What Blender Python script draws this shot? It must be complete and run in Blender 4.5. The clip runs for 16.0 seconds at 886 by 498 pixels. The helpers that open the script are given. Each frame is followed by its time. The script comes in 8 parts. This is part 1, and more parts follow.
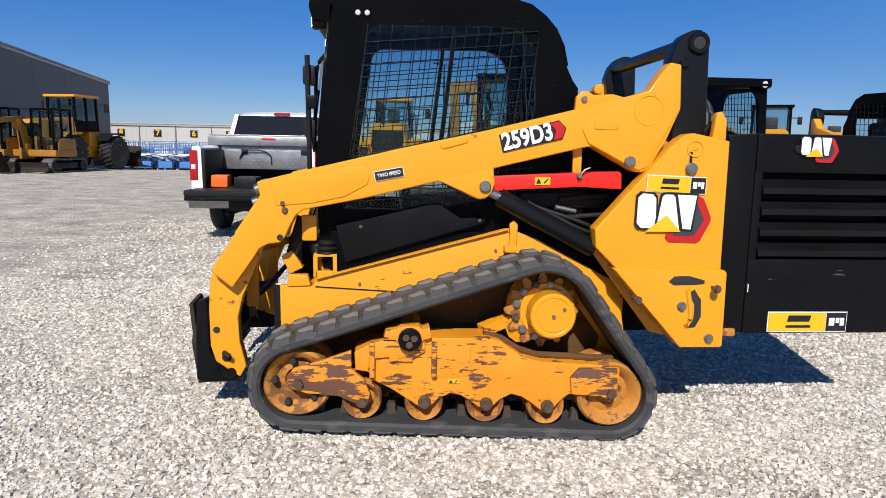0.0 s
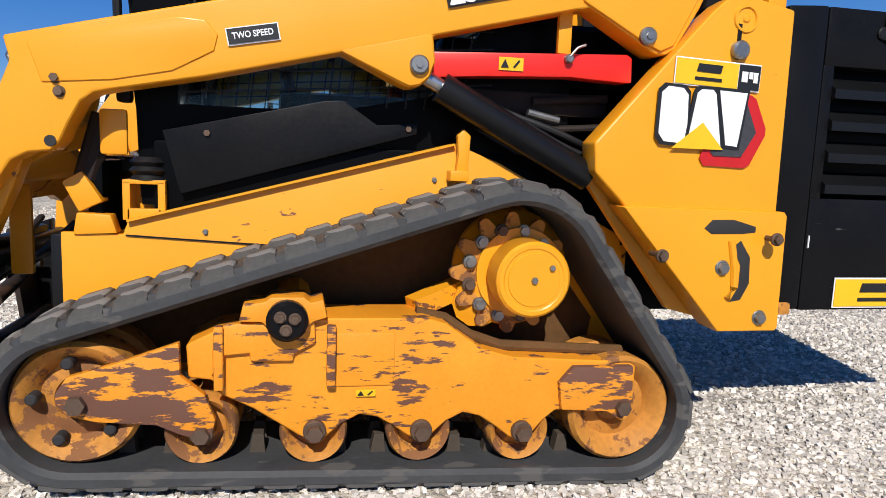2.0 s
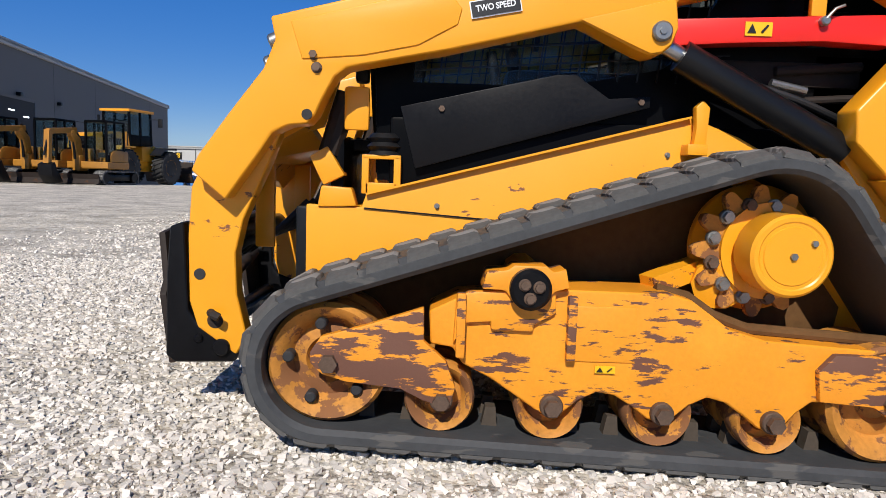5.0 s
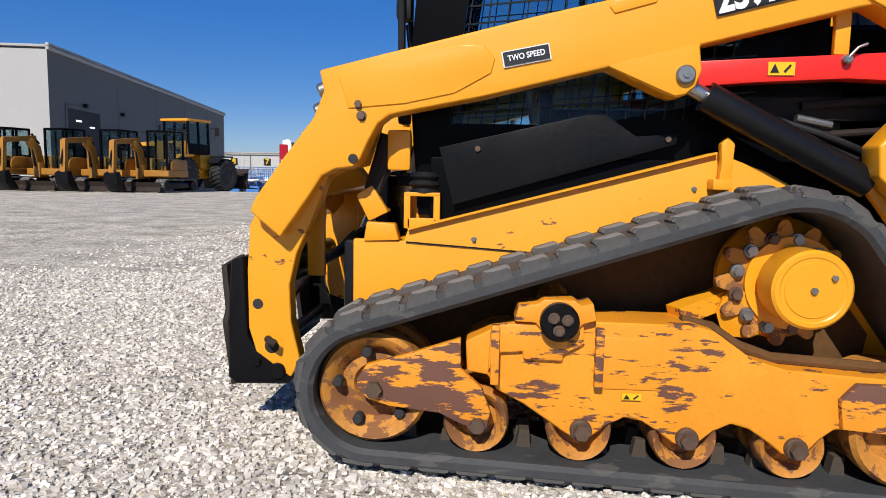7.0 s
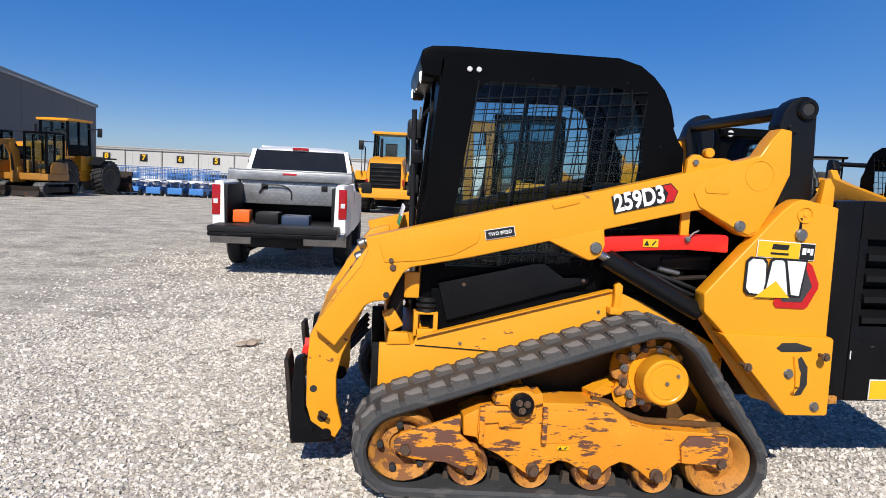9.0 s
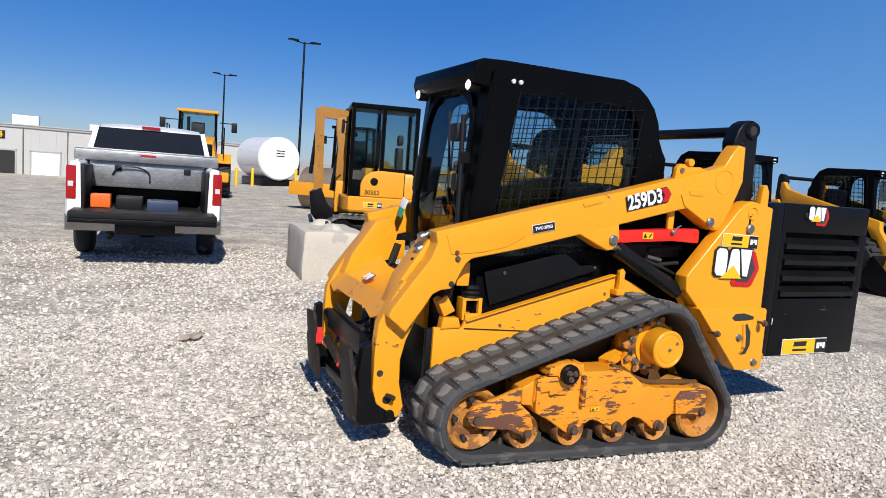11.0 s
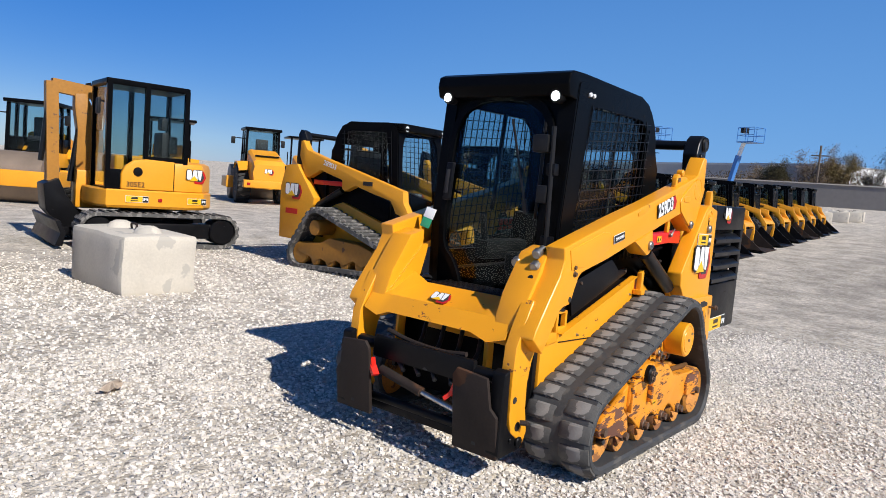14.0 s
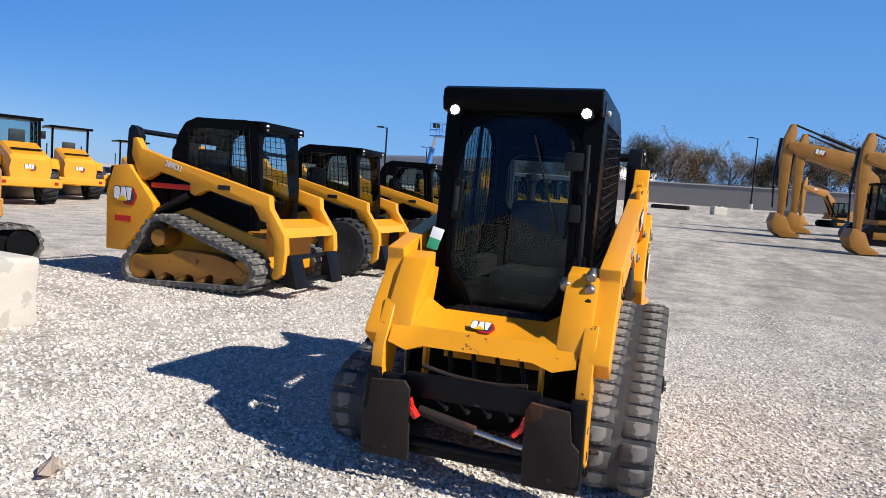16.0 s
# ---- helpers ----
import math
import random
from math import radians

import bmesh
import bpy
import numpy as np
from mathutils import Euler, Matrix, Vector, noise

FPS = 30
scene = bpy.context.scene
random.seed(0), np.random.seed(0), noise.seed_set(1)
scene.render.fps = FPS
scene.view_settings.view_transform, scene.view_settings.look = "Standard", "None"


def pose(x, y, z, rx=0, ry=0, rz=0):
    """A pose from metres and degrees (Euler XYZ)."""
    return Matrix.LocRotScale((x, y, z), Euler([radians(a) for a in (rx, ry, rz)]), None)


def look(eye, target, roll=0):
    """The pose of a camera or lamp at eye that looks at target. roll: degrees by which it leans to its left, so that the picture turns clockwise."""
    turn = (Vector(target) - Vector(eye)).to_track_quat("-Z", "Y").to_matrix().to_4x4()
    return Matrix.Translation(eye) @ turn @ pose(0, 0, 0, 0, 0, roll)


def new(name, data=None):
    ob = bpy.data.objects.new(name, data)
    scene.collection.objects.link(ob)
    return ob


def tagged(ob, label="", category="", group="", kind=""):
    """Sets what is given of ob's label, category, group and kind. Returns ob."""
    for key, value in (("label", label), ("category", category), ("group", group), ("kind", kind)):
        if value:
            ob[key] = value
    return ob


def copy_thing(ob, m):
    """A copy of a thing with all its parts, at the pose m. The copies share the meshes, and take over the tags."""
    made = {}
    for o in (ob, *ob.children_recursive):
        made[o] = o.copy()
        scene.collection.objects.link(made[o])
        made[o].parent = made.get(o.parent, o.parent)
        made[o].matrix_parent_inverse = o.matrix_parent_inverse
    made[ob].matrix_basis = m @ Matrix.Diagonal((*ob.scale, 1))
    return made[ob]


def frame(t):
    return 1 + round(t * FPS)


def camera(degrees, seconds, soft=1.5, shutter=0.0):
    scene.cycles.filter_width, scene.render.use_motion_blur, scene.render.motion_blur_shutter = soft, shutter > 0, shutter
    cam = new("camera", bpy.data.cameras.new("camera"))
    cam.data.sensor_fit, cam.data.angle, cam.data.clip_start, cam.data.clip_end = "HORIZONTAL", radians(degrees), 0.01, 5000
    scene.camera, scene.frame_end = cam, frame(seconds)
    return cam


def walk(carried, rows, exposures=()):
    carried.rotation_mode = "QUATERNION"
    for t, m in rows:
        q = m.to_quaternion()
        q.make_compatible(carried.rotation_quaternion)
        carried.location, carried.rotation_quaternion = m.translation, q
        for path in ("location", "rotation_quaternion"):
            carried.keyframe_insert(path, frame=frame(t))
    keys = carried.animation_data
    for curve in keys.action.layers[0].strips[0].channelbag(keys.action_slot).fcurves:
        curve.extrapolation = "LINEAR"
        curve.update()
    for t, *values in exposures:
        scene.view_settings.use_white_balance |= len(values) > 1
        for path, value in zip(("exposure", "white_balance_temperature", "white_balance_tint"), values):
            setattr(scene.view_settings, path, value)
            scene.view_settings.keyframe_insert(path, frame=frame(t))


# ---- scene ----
cam = camera(66.5, 16.0, soft=0.7)
PATH = [
    (0, (0.102, 0.073, 1.261), (0.258, 2.044, 0.959), 1.1),
    (0.5, (0.094, 0.374, 1.221), (0.298, 2.342, 0.928), 1.5),
    (1, (0.161, 0.714, 1.108), (0.431, 2.676, 0.828), 1.9),
    (1.5, (0.231, 1.024, 0.988), (0.545, 2.979, 0.706), 1.7),
    (2, (0.22, 1.249, 0.837), (0.631, 3.189, 0.573), 2.2),
    (2.5, (0.215, 1.302, 0.754), (0.701, 3.226, 0.508), 2.6),
    (3, (0.223, 1.296, 0.737), (0.765, 3.207, 0.504), 2.6),
    (3.5, (0.195, 1.295, 0.743), (0.765, 3.199, 0.513), 2.7),
    (4, (0.111, 1.299, 0.733), (0.598, 3.227, 0.52), 2.7),
    (4.5, (0.021, 1.299, 0.727), (0.219, 3.277, 0.506), 2.2),
    (5, (-0.035, 1.299, 0.698), (-0.018, 3.287, 0.482), 1.9),
    (5.2, (-0.05, 1.297, 0.693), (-0.081, 3.285, 0.476), 1.8),
    (7.3, (0.005, 1.104, 0.868), (-0.127, 3.088, 0.651), 1.0),
    (7.5, (0.0, 1.007, 0.933), (-0.113, 2.992, 0.718), 1.1),
    (8, (-0.048, 0.735, 1.155), (-0.133, 2.722, 0.949), 1.5),
    (8.5, (-0.213, 0.438, 1.281), (-0.204, 2.428, 1.08), 2.1),
    (9, (-0.456, 0.206, 1.357), (-0.246, 2.184, 1.149), 2.7),
    (9.5, (-0.742, 0.137, 1.364), (-0.349, 2.084, 1.13), 3.3),
    (9.7, (-0.869, 0.109, 1.37), (-0.392, 2.038, 1.137), 3.5),
    (11.8, (-2.206, 0.526, 1.308), (-1.127, 2.197, 1.105), 4.8),
    (12, (-2.307, 0.635, 1.296), (-1.134, 2.243, 1.098), 4.9),
    (12.5, (-2.557, 0.852, 1.31), (-1.167, 2.276, 1.114), 5.0),
    (13, (-2.805, 1.093, 1.318), (-1.278, 2.37, 1.128), 5.0),
    (13.5, (-3.045, 1.37, 1.318), (-1.494, 2.616, 1.124), 4.9),
    (14, (-3.236, 1.654, 1.334), (-1.662, 2.874, 1.144), 4.7),
    (14.5, (-3.377, 1.95, 1.341), (-1.711, 3.041, 1.155), 4.6),
    (15, (-3.451, 2.267, 1.317), (-1.689, 3.195, 1.131), 4.4),
    (15.5, (-3.528, 2.571, 1.347), (-1.707, 3.380, 1.178), 4.4),
    (16, (-3.605, 2.882, 1.371), (-1.717, 3.525, 1.211), 4.3),
]
walk(cam, [(t, look(eye, target, roll)) for t, eye, target, roll in PATH], [(0, 0.12), (9, 0.12), (12, 0.14), (14, 0.26), (16, 0.40)])
# ---------------------------------------------------------------- sky and sun
SUN_WAY = Vector((0.21, 1.15, -1.0)).normalized()
world = bpy.data.worlds.new("sky")
scene.world = world
world.use_nodes = True
wn = world.node_tree.nodes
sky = wn.new("ShaderNodeTexSky")
sky.sky_type = "NISHITA"
sky.sun_disc = False
sky.sun_elevation = math.asin(-SUN_WAY.z)
sky.sun_rotation = math.atan2(-SUN_WAY.x, -SUN_WAY.y)
sky.altitude, sky.air_density, sky.dust_density, sky.ozone_density = 800.0, 0.9, 0.35, 2.0
deep = wn.new("ShaderNodeHueSaturation")
deep.inputs["Hue"].default_value, deep.inputs["Saturation"].default_value = 0.512, 1.45
even = wn.new("ShaderNodeMix")
even.data_type = "RGBA"
even.inputs[0].default_value = 0.48
even.inputs[7].default_value = (0.42, 2.0, 6.7, 1)
world.node_tree.links.new(sky.outputs[0], deep.inputs["Color"])
world.node_tree.links.new(deep.outputs[0], even.inputs[6])
# the sky pales with haze towards the open east and deepens overhead
way, part_of = wn.new("ShaderNodeTexCoord"), wn.new("ShaderNodeSeparateXYZ")
east, high, low, share = wn.new("ShaderNodeMapRange"), wn.new("ShaderNodeMapRange"), wn.new("ShaderNodeMapRange"), wn.new("ShaderNodeMath")
share.operation = "MULTIPLY"
east.interpolation_type = high.interpolation_type = "SMOOTHSTEP"
for node, values in ((east, (0.35, 1.0, 0.0, 0.84)), (high, (0.25, 0.95, 1.0, 0.38)), (low, (0.0, 0.42, 1.0, 0.22))):
    for i, v in zip((1, 2, 3, 4), values):
        node.inputs[i].default_value = v
haze, zenith = wn.new("ShaderNodeMix"), wn.new("ShaderNodeMix")
haze.data_type = zenith.data_type = "RGBA"
zenith.blend_type = "MULTIPLY"
haze.inputs[7].default_value = (1.7, 4.0, 7.8, 1)
zenith.inputs[0].default_value = 1.0
for a, b in ((way.outputs["Generated"], part_of.inputs[0]), (part_of.outputs[0], east.inputs[0]), (part_of.outputs[2], high.inputs[0]), (part_of.outputs[2], low.inputs[0]), (east.outputs[0], share.inputs[0]), (low.outputs[0], share.inputs[1]), (share.outputs[0], haze.inputs[0]), (even.outputs[2], haze.inputs[6]), (haze.outputs[2], zenith.inputs[6]), (high.outputs[0], zenith.inputs[7]), (zenith.outputs[2], wn["Background"].inputs[0])):
    world.node_tree.links.new(a, b)
wn["Background"].inputs[1].default_value = 0.085
sun_data = bpy.data.lights.new("sun", "SUN")
sun_data.energy, sun_data.angle, sun_data.color = 4.7, radians(0.53), (1.0, 0.95, 0.875)
sun = new("sun", sun_data)
sun.matrix_world = look((0, 0, 30), Vector((0, 0, 30)) + SUN_WAY)

# ---------------------------------------------------------------- materials


def mat(name, base, rough=0.5, metal=0.0, vary=0.12, scale=6.0, fine=60.0, bump=0.0, rough_vary=0.1,
        patch=None, patch_at=0.6, patch_scale=5.0, patch_stretch=(1, 1, 1), gather=0.0, island=0.0, objrand=0.0, coat=0.0, spec=0.5):
    """A surface with two scales of variation, and, if patch is given, worn patches of that colour."""
    m = bpy.data.materials.new(name)
    m.use_nodes = True
    nt = m.node_tree
    n, l = nt.nodes, nt.links
    b = n["Principled BSDF"]
    b.inputs["Metallic"].default_value = metal
    b.inputs["Specular IOR Level"].default_value = spec
    b.inputs["Coat Weight"].default_value = coat
    tc = n.new("ShaderNodeTexCoord")

    def noise_tex(sc, detail=4.0, src=None, ragged=0.5):
        t = n.new("ShaderNodeTexNoise")
        t.inputs["Roughness"].default_value = ragged
        t.inputs["Scale"].default_value, t.inputs["Detail"].default_value = sc, detail
        l.new(src or tc.outputs["Object"], t.inputs["Vector"])
        return t.outputs[0]

    def math_node(op, a, c):
        q = n.new("ShaderNodeMath")
        q.operation = op
        for k, v in ((0, a), (1, c)):
            if isinstance(v, (int, float)):
                q.inputs[k].default_value = v
            else:
                l.new(v, q.inputs[k])
        return q.outputs[0]

    big, small = noise_tex(scale), noise_tex(fine, 3.0)
    both = math_node("ADD", math_node("MULTIPLY", big, 0.6), math_node("MULTIPLY", small, 0.4))
    value = math_node("ADD", math_node("MULTIPLY", math_node("SUBTRACT", both, 0.5), 4 * vary), 1.0)
    if island:
        geo = n.new("ShaderNodeNewGeometry")
        value = math_node("MULTIPLY", value, math_node("ADD", math_node("MULTIPLY", geo.outputs["Random Per Island"], 2 * island), 1 - island))
    if objrand:
        oi = n.new("ShaderNodeObjectInfo")
        value = math_node("MULTIPLY", value, math_node("ADD", math_node("MULTIPLY", oi.outputs["Random"], 2 * objrand), 1 - objrand))
    col = n.new("ShaderNodeMix")
    col.data_type, col.blend_type = "RGBA", "MULTIPLY"
    col.inputs[0].default_value = 1.0
    col.inputs[6].default_value = (*base, 1)
    l.new(value, col.inputs[7])
    out = col.outputs[2]
    rough_out = math_node("ADD", math_node("MULTIPLY", math_node("SUBTRACT", both, 0.5), 2 * rough_vary), rough)
    if patch:
        mp = n.new("ShaderNodeMapping")
        mp.inputs["Scale"].default_value = patch_stretch
        l.new(tc.outputs["Object"], mp.inputs["Vector"])
        pn = noise_tex(patch_scale, 9.0, mp.outputs[0], 0.66 if gather else 0.5)
        ramp = n.new("ShaderNodeMapRange")
        ramp.inputs[1].default_value, ramp.inputs[2].default_value = patch_at, patch_at + 0.025
        if gather:
            pn = math_node("ADD", pn, math_node("MULTIPLY", math_node("SUBTRACT", noise_tex(4.2, 2.0), 0.5), gather))
        l.new(pn, ramp.inputs[0])
        pc = n.new("ShaderNodeMix")
        pc.data_type = "RGBA"
        l.new(ramp.outputs[0], pc.inputs[0])
        l.new(out, pc.inputs[6])
        pc.inputs[7].default_value = (*patch, 1)
        out = pc.outputs[2]
        rough_out = math_node("ADD", rough_out, math_node("MULTIPLY", ramp.outputs[0], 0.3))
    l.new(out, b.inputs["Base Color"])
    l.new(rough_out, b.inputs["Roughness"])
    if bump:
        bn = n.new("ShaderNodeBump")
        bn.inputs["Strength"].default_value, bn.inputs["Distance"].default_value = bump, 0.01
        l.new(both, bn.inputs["Height"])
        l.new(bn.outputs[0], b.inputs["Normal"])
    return m


def pane_mat(name, tint, gloss=0.05):
    """Thin tinted glass: seen through, with a Fresnel reflection."""
    m = bpy.data.materials.new(name)
    m.use_nodes = True
    n, l = m.node_tree.nodes, m.node_tree.links
    n.remove(n["Principled BSDF"])
    tr, gl, mx, lw, po, ma = (n.new("ShaderNode" + k) for k in ("BsdfTransparent", "BsdfGlossy", "MixShader", "LayerWeight", "Math", "Math"))
    tr.inputs[0].default_value = (*tint, 1)
    gl.inputs["Roughness"].default_value = gloss
    lw.inputs[0].default_value = 0.5
    po.operation, ma.operation = "POWER", "MULTIPLY_ADD"
    po.inputs[1].default_value, ma.inputs[1].default_value, ma.inputs[2].default_value = 5.0, 0.9, 0.018
    for p, q in ((lw.outputs["Facing"], po.inputs[0]), (po.outputs[0], ma.inputs[0]), (ma.outputs[0], mx.inputs[0]), (tr.outputs[0], mx.inputs[1]), (gl.outputs[0], mx.inputs[2]), (mx.outputs[0], n["Material Output"].inputs[0])):
        l.new(p, q)
    return m


def glow_mat(name, colour, strength):
    m = bpy.data.materials.new(name)
    m.use_nodes = True
    b = m.node_tree.nodes["Principled BSDF"]
    b.inputs["Base Color"].default_value = (*colour, 1)
    b.inputs["Emission Color"].default_value = (*colour, 1)
    b.inputs["Emission Strength"].default_value = strength
    return m


YELLOW = mat("yellow_paint", (0.79, 0.328, 0.012), 0.34, vary=0.05, scale=3, fine=300, rough_vary=0.15, patch=(0.30, 0.12, 0.03), patch_at=0.735, patch_scale=14, patch_stretch=(1, 1, 2))
YELLOW_WORN = mat("worn_yellow_paint", (0.76, 0.285, 0.016), 0.42, vary=0.14, scale=5, fine=90, bump=0.14, rough_vary=0.15, patch=(0.125, 0.050, 0.030), patch_at=0.60, patch_scale=17, patch_stretch=(0.45, 1, 2.0), gather=0.5)
YELLOW_BARE = mat("yellow_paint_worn_to_primer", (0.74, 0.27, 0.016), 0.45, vary=0.12, scale=6, fine=120, bump=0.12, rough_vary=0.15, patch=(0.130, 0.055, 0.034), patch_at=0.50, patch_scale=17, patch_stretch=(0.5, 1, 2.0), gather=0.45)
YELLOW_RUST = mat("rusty_yellow_rim", (0.47, 0.20, 0.035), 0.62, vary=0.32, scale=9, fine=80, bump=0.16, spec=0.3, patch=(0.22, 0.095, 0.038), patch_at=0.53, patch_scale=19, gather=0.5)
YELLOW_CHIPPED = mat("chipped_yellow_paint", (0.79, 0.328, 0.012), 0.36, vary=0.06, scale=4, fine=300, rough_vary=0.15, patch=(0.18, 0.065, 0.028), patch_at=0.68, patch_scale=20, patch_stretch=(0.7, 1, 1.6), gather=0.55)
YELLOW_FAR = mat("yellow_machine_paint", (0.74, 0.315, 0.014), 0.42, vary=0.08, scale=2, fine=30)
# darker than YELLOW_FAR, with brown blotches
YELLOW_DULL = mat("dull_yellow_paint", (0.37, 0.162, 0.018), 0.5, vary=0.22, scale=2.5, fine=25, patch=(0.17, 0.085, 0.04), patch_at=0.66, patch_scale=7)
BLACK = mat("black_paint", (0.006, 0.0062, 0.007), 0.34, vary=0.2, scale=5, fine=200, rough_vary=0.2, spec=0.3, patch=(0.03, 0.03, 0.031), patch_at=0.72, patch_scale=9, patch_stretch=(1, 1, 3))
CAB_BLACK = mat("satin_black_paint", (0.0032, 0.0034, 0.004), 0.30, vary=0.15, scale=4, fine=400, rough_vary=0.12, spec=0.05)
BLACK_SCUFF = mat("scuffed_black_steel", (0.006, 0.006, 0.007), 0.36, vary=0.3, scale=5, fine=90, rough_vary=0.2, bump=0.05, spec=0.14, patch=(0.06, 0.058, 0.056), patch_at=0.70, patch_scale=12, patch_stretch=(0.5, 1, 3.0))
RUSTY_STEEL = mat("rusty_dark_steel", (0.026, 0.019, 0.016), 0.65, spec=0.2, vary=0.35, scale=6, fine=70, bump=0.15, patch=(0.075, 0.036, 0.020), patch_at=0.6, patch_scale=4)
RUBBER = mat("dusty_track_rubber", (0.085, 0.083, 0.080), 0.8, vary=0.3, scale=7, fine=90, bump=0.25, patch=(0.20, 0.19, 0.18), patch_at=0.54, patch_scale=16, spec=0.3)
RUBBER_SIDE = mat("track_rubber_edge", (0.046, 0.048, 0.051), 0.62, vary=0.3, scale=6, fine=60, bump=0.2, patch=(0.085, 0.082, 0.078), patch_at=0.58, patch_scale=14, patch_stretch=(0.5, 1, 1.6), spec=0.35)
# mud brown, darkened further to stand in for shade under the belt
MUD_AND_SHADE = mat("mud_and_shade_brown", (0.115, 0.058, 0.022), 0.85, vary=0.35, scale=6, fine=40, bump=0.25, spec=0.15, patch=(0.30, 0.13, 0.02), patch_at=0.66, patch_scale=9)
RUBBER_INNER = mat("muddy_track_inside", (0.070, 0.055, 0.042), 0.8, vary=0.3, scale=6, fine=50, bump=0.2, spec=0.2)
TYRE = mat("tyre_rubber", (0.028, 0.028, 0.029), 0.75, vary=0.25, scale=5, fine=60, bump=0.2, patch=(0.13, 0.12, 0.105), patch_at=0.62, patch_scale=5, spec=0.3)
RED = mat("red_paint", (0.72, 0.020, 0.012), 0.32, vary=0.06, scale=4, fine=200)
BOLT = mat("zinc_bolt", (0.30, 0.30, 0.29), 0.4, 0.9, vary=0.25, scale=30, fine=300)
BOLT_RUST = mat("rusty_bolt", (0.13, 0.085, 0.06), 0.6, 0.5, vary=0.35, scale=30, fine=200)
STEEL = mat("bare_steel", (0.5, 0.5, 0.5), 0.3, 1.0, vary=0.12, scale=10, fine=150)
HOSE = mat("hydraulic_hose", (0.012, 0.012, 0.013), 0.5, vary=0.2, scale=20, fine=200)
WHITE_PAINT = mat("white_paint", (0.80, 0.80, 0.79), 0.3, vary=0.03, scale=2, fine=100)
DECAL_WHITE = mat("decal_white", (0.78, 0.79, 0.80), 0.35, vary=0.03, scale=20, fine=100)
DECAL_BLACK = mat("decal_black", (0.012, 0.012, 0.013), 0.4, vary=0.1, scale=20, fine=100)
DECAL_RED = mat("decal_red", (0.50, 0.012, 0.014), 0.35, vary=0.12, scale=15, fine=100)
DECAL_YELLOW = mat("decal_yellow", (0.80, 0.47, 0.012), 0.38, vary=0.05, scale=20, fine=100)
DECAL_GREY = mat("decal_grey", (0.045, 0.045, 0.05), 0.4, vary=0.3, scale=80, fine=300)
GREEN_TAG = mat("green_tag", (0.03, 0.32, 0.16), 0.5, vary=0.08)
ORANGE = mat("orange_plastic", (0.85, 0.14, 0.012), 0.4, vary=0.06)
PANE = pane_mat("tinted_cab_glass", (0.80, 0.87, 0.88), 0.02)
DOOR_PANE = pane_mat("dark_door_glass", (0.72, 0.80, 0.81), 0.02)
DARK_PANE = pane_mat("dark_vehicle_glass", (0.10, 0.12, 0.13), 0.02)
LAMP_ON = glow_mat("lit_work_lamp", (1.0, 0.98, 0.94), 14.0)
LAMP_LENS = mat("clear_lamp_lens", (0.62, 0.63, 0.64), 0.12, vary=0.05, spec=0.8)
SEAT = mat("black_seat_vinyl", (0.012, 0.012, 0.013), 0.55, vary=0.15, scale=8, fine=120)
CONCRETE = mat("cast_concrete", (0.55, 0.505, 0.43), 0.85, vary=0.14, scale=3, fine=45, bump=0.3, patch=(0.44, 0.41, 0.36), patch_at=0.60, patch_scale=3, spec=0.2)
TAIL_RED = mat("tail_lamp_red", (0.36, 0.010, 0.012), 0.15, vary=0.1)
DIAMOND = mat("diamond_plate_aluminium", (0.34, 0.345, 0.35), 0.42, 0.85, vary=0.25, scale=9, fine=55, bump=0.8)
CHROME = mat("chrome", (0.32, 0.32, 0.33), 0.22, 1.0, vary=0.05)
PLASTIC = mat("black_plastic", (0.008, 0.008, 0.009), 0.5, spec=0.3, vary=0.15, scale=10, fine=150)
BLUE = mat("blue_lift_paint", (0.05, 0.19, 0.50), 0.45, vary=0.12)
# workshop wall in two tones: darkened for the shaded side, paled for the sunlit end
SHADED_WALL_DARK_TRIM = mat("shaded_wall_dark_trim", (0.115, 0.112, 0.110), 0.7, vary=0.06, scale=0.3, fine=6)
SUNLIT_WALL = mat("sunlit_wall_panel", (0.40, 0.395, 0.385), 0.7, vary=0.05, scale=0.3, fine=5)
WHITE_WALL = mat("white_ribbed_metal", (0.50, 0.50, 0.49), 0.5, vary=0.05, scale=0.2, fine=4)
GREY_METAL = mat("weathered_ribbed_metal", (0.38, 0.38, 0.37), 0.6, vary=0.18, scale=0.4, fine=8)
# flat dark stands in for shade inside holes, slots, doorways and joints
DARK_OPENING = mat("opening_shade", (0.02, 0.02, 0.022), 0.8, vary=0.2, scale=0.5)
WALL_FAR = mat("grey_yard_wall", (0.22, 0.205, 0.19), 0.85, vary=0.14, scale=0.12, fine=2.0)
BARK = mat("grey_bark", (0.12, 0.095, 0.075), 0.9, vary=0.2, scale=4, fine=20)
LEAF_OLIVE = mat("autumn_olive_leaves", (0.17, 0.125, 0.050), 0.8, vary=0.3, scale=1.0, fine=8, island=0.45, spec=0.2)
LEAF_GREEN = mat("dark_green_leaves", (0.085, 0.075, 0.040), 0.8, vary=0.3, scale=1.0, fine=8, island=0.45, spec=0.2)
BRUSH = mat("autumn_brush", (0.135, 0.098, 0.058), 0.9, vary=0.4, scale=0.25, fine=3, island=0.5, spec=0.15)
TWIG = mat("bare_twigs", (0.22, 0.165, 0.12), 0.9, vary=0.2, scale=1, fine=8, island=0.3, spec=0.2)


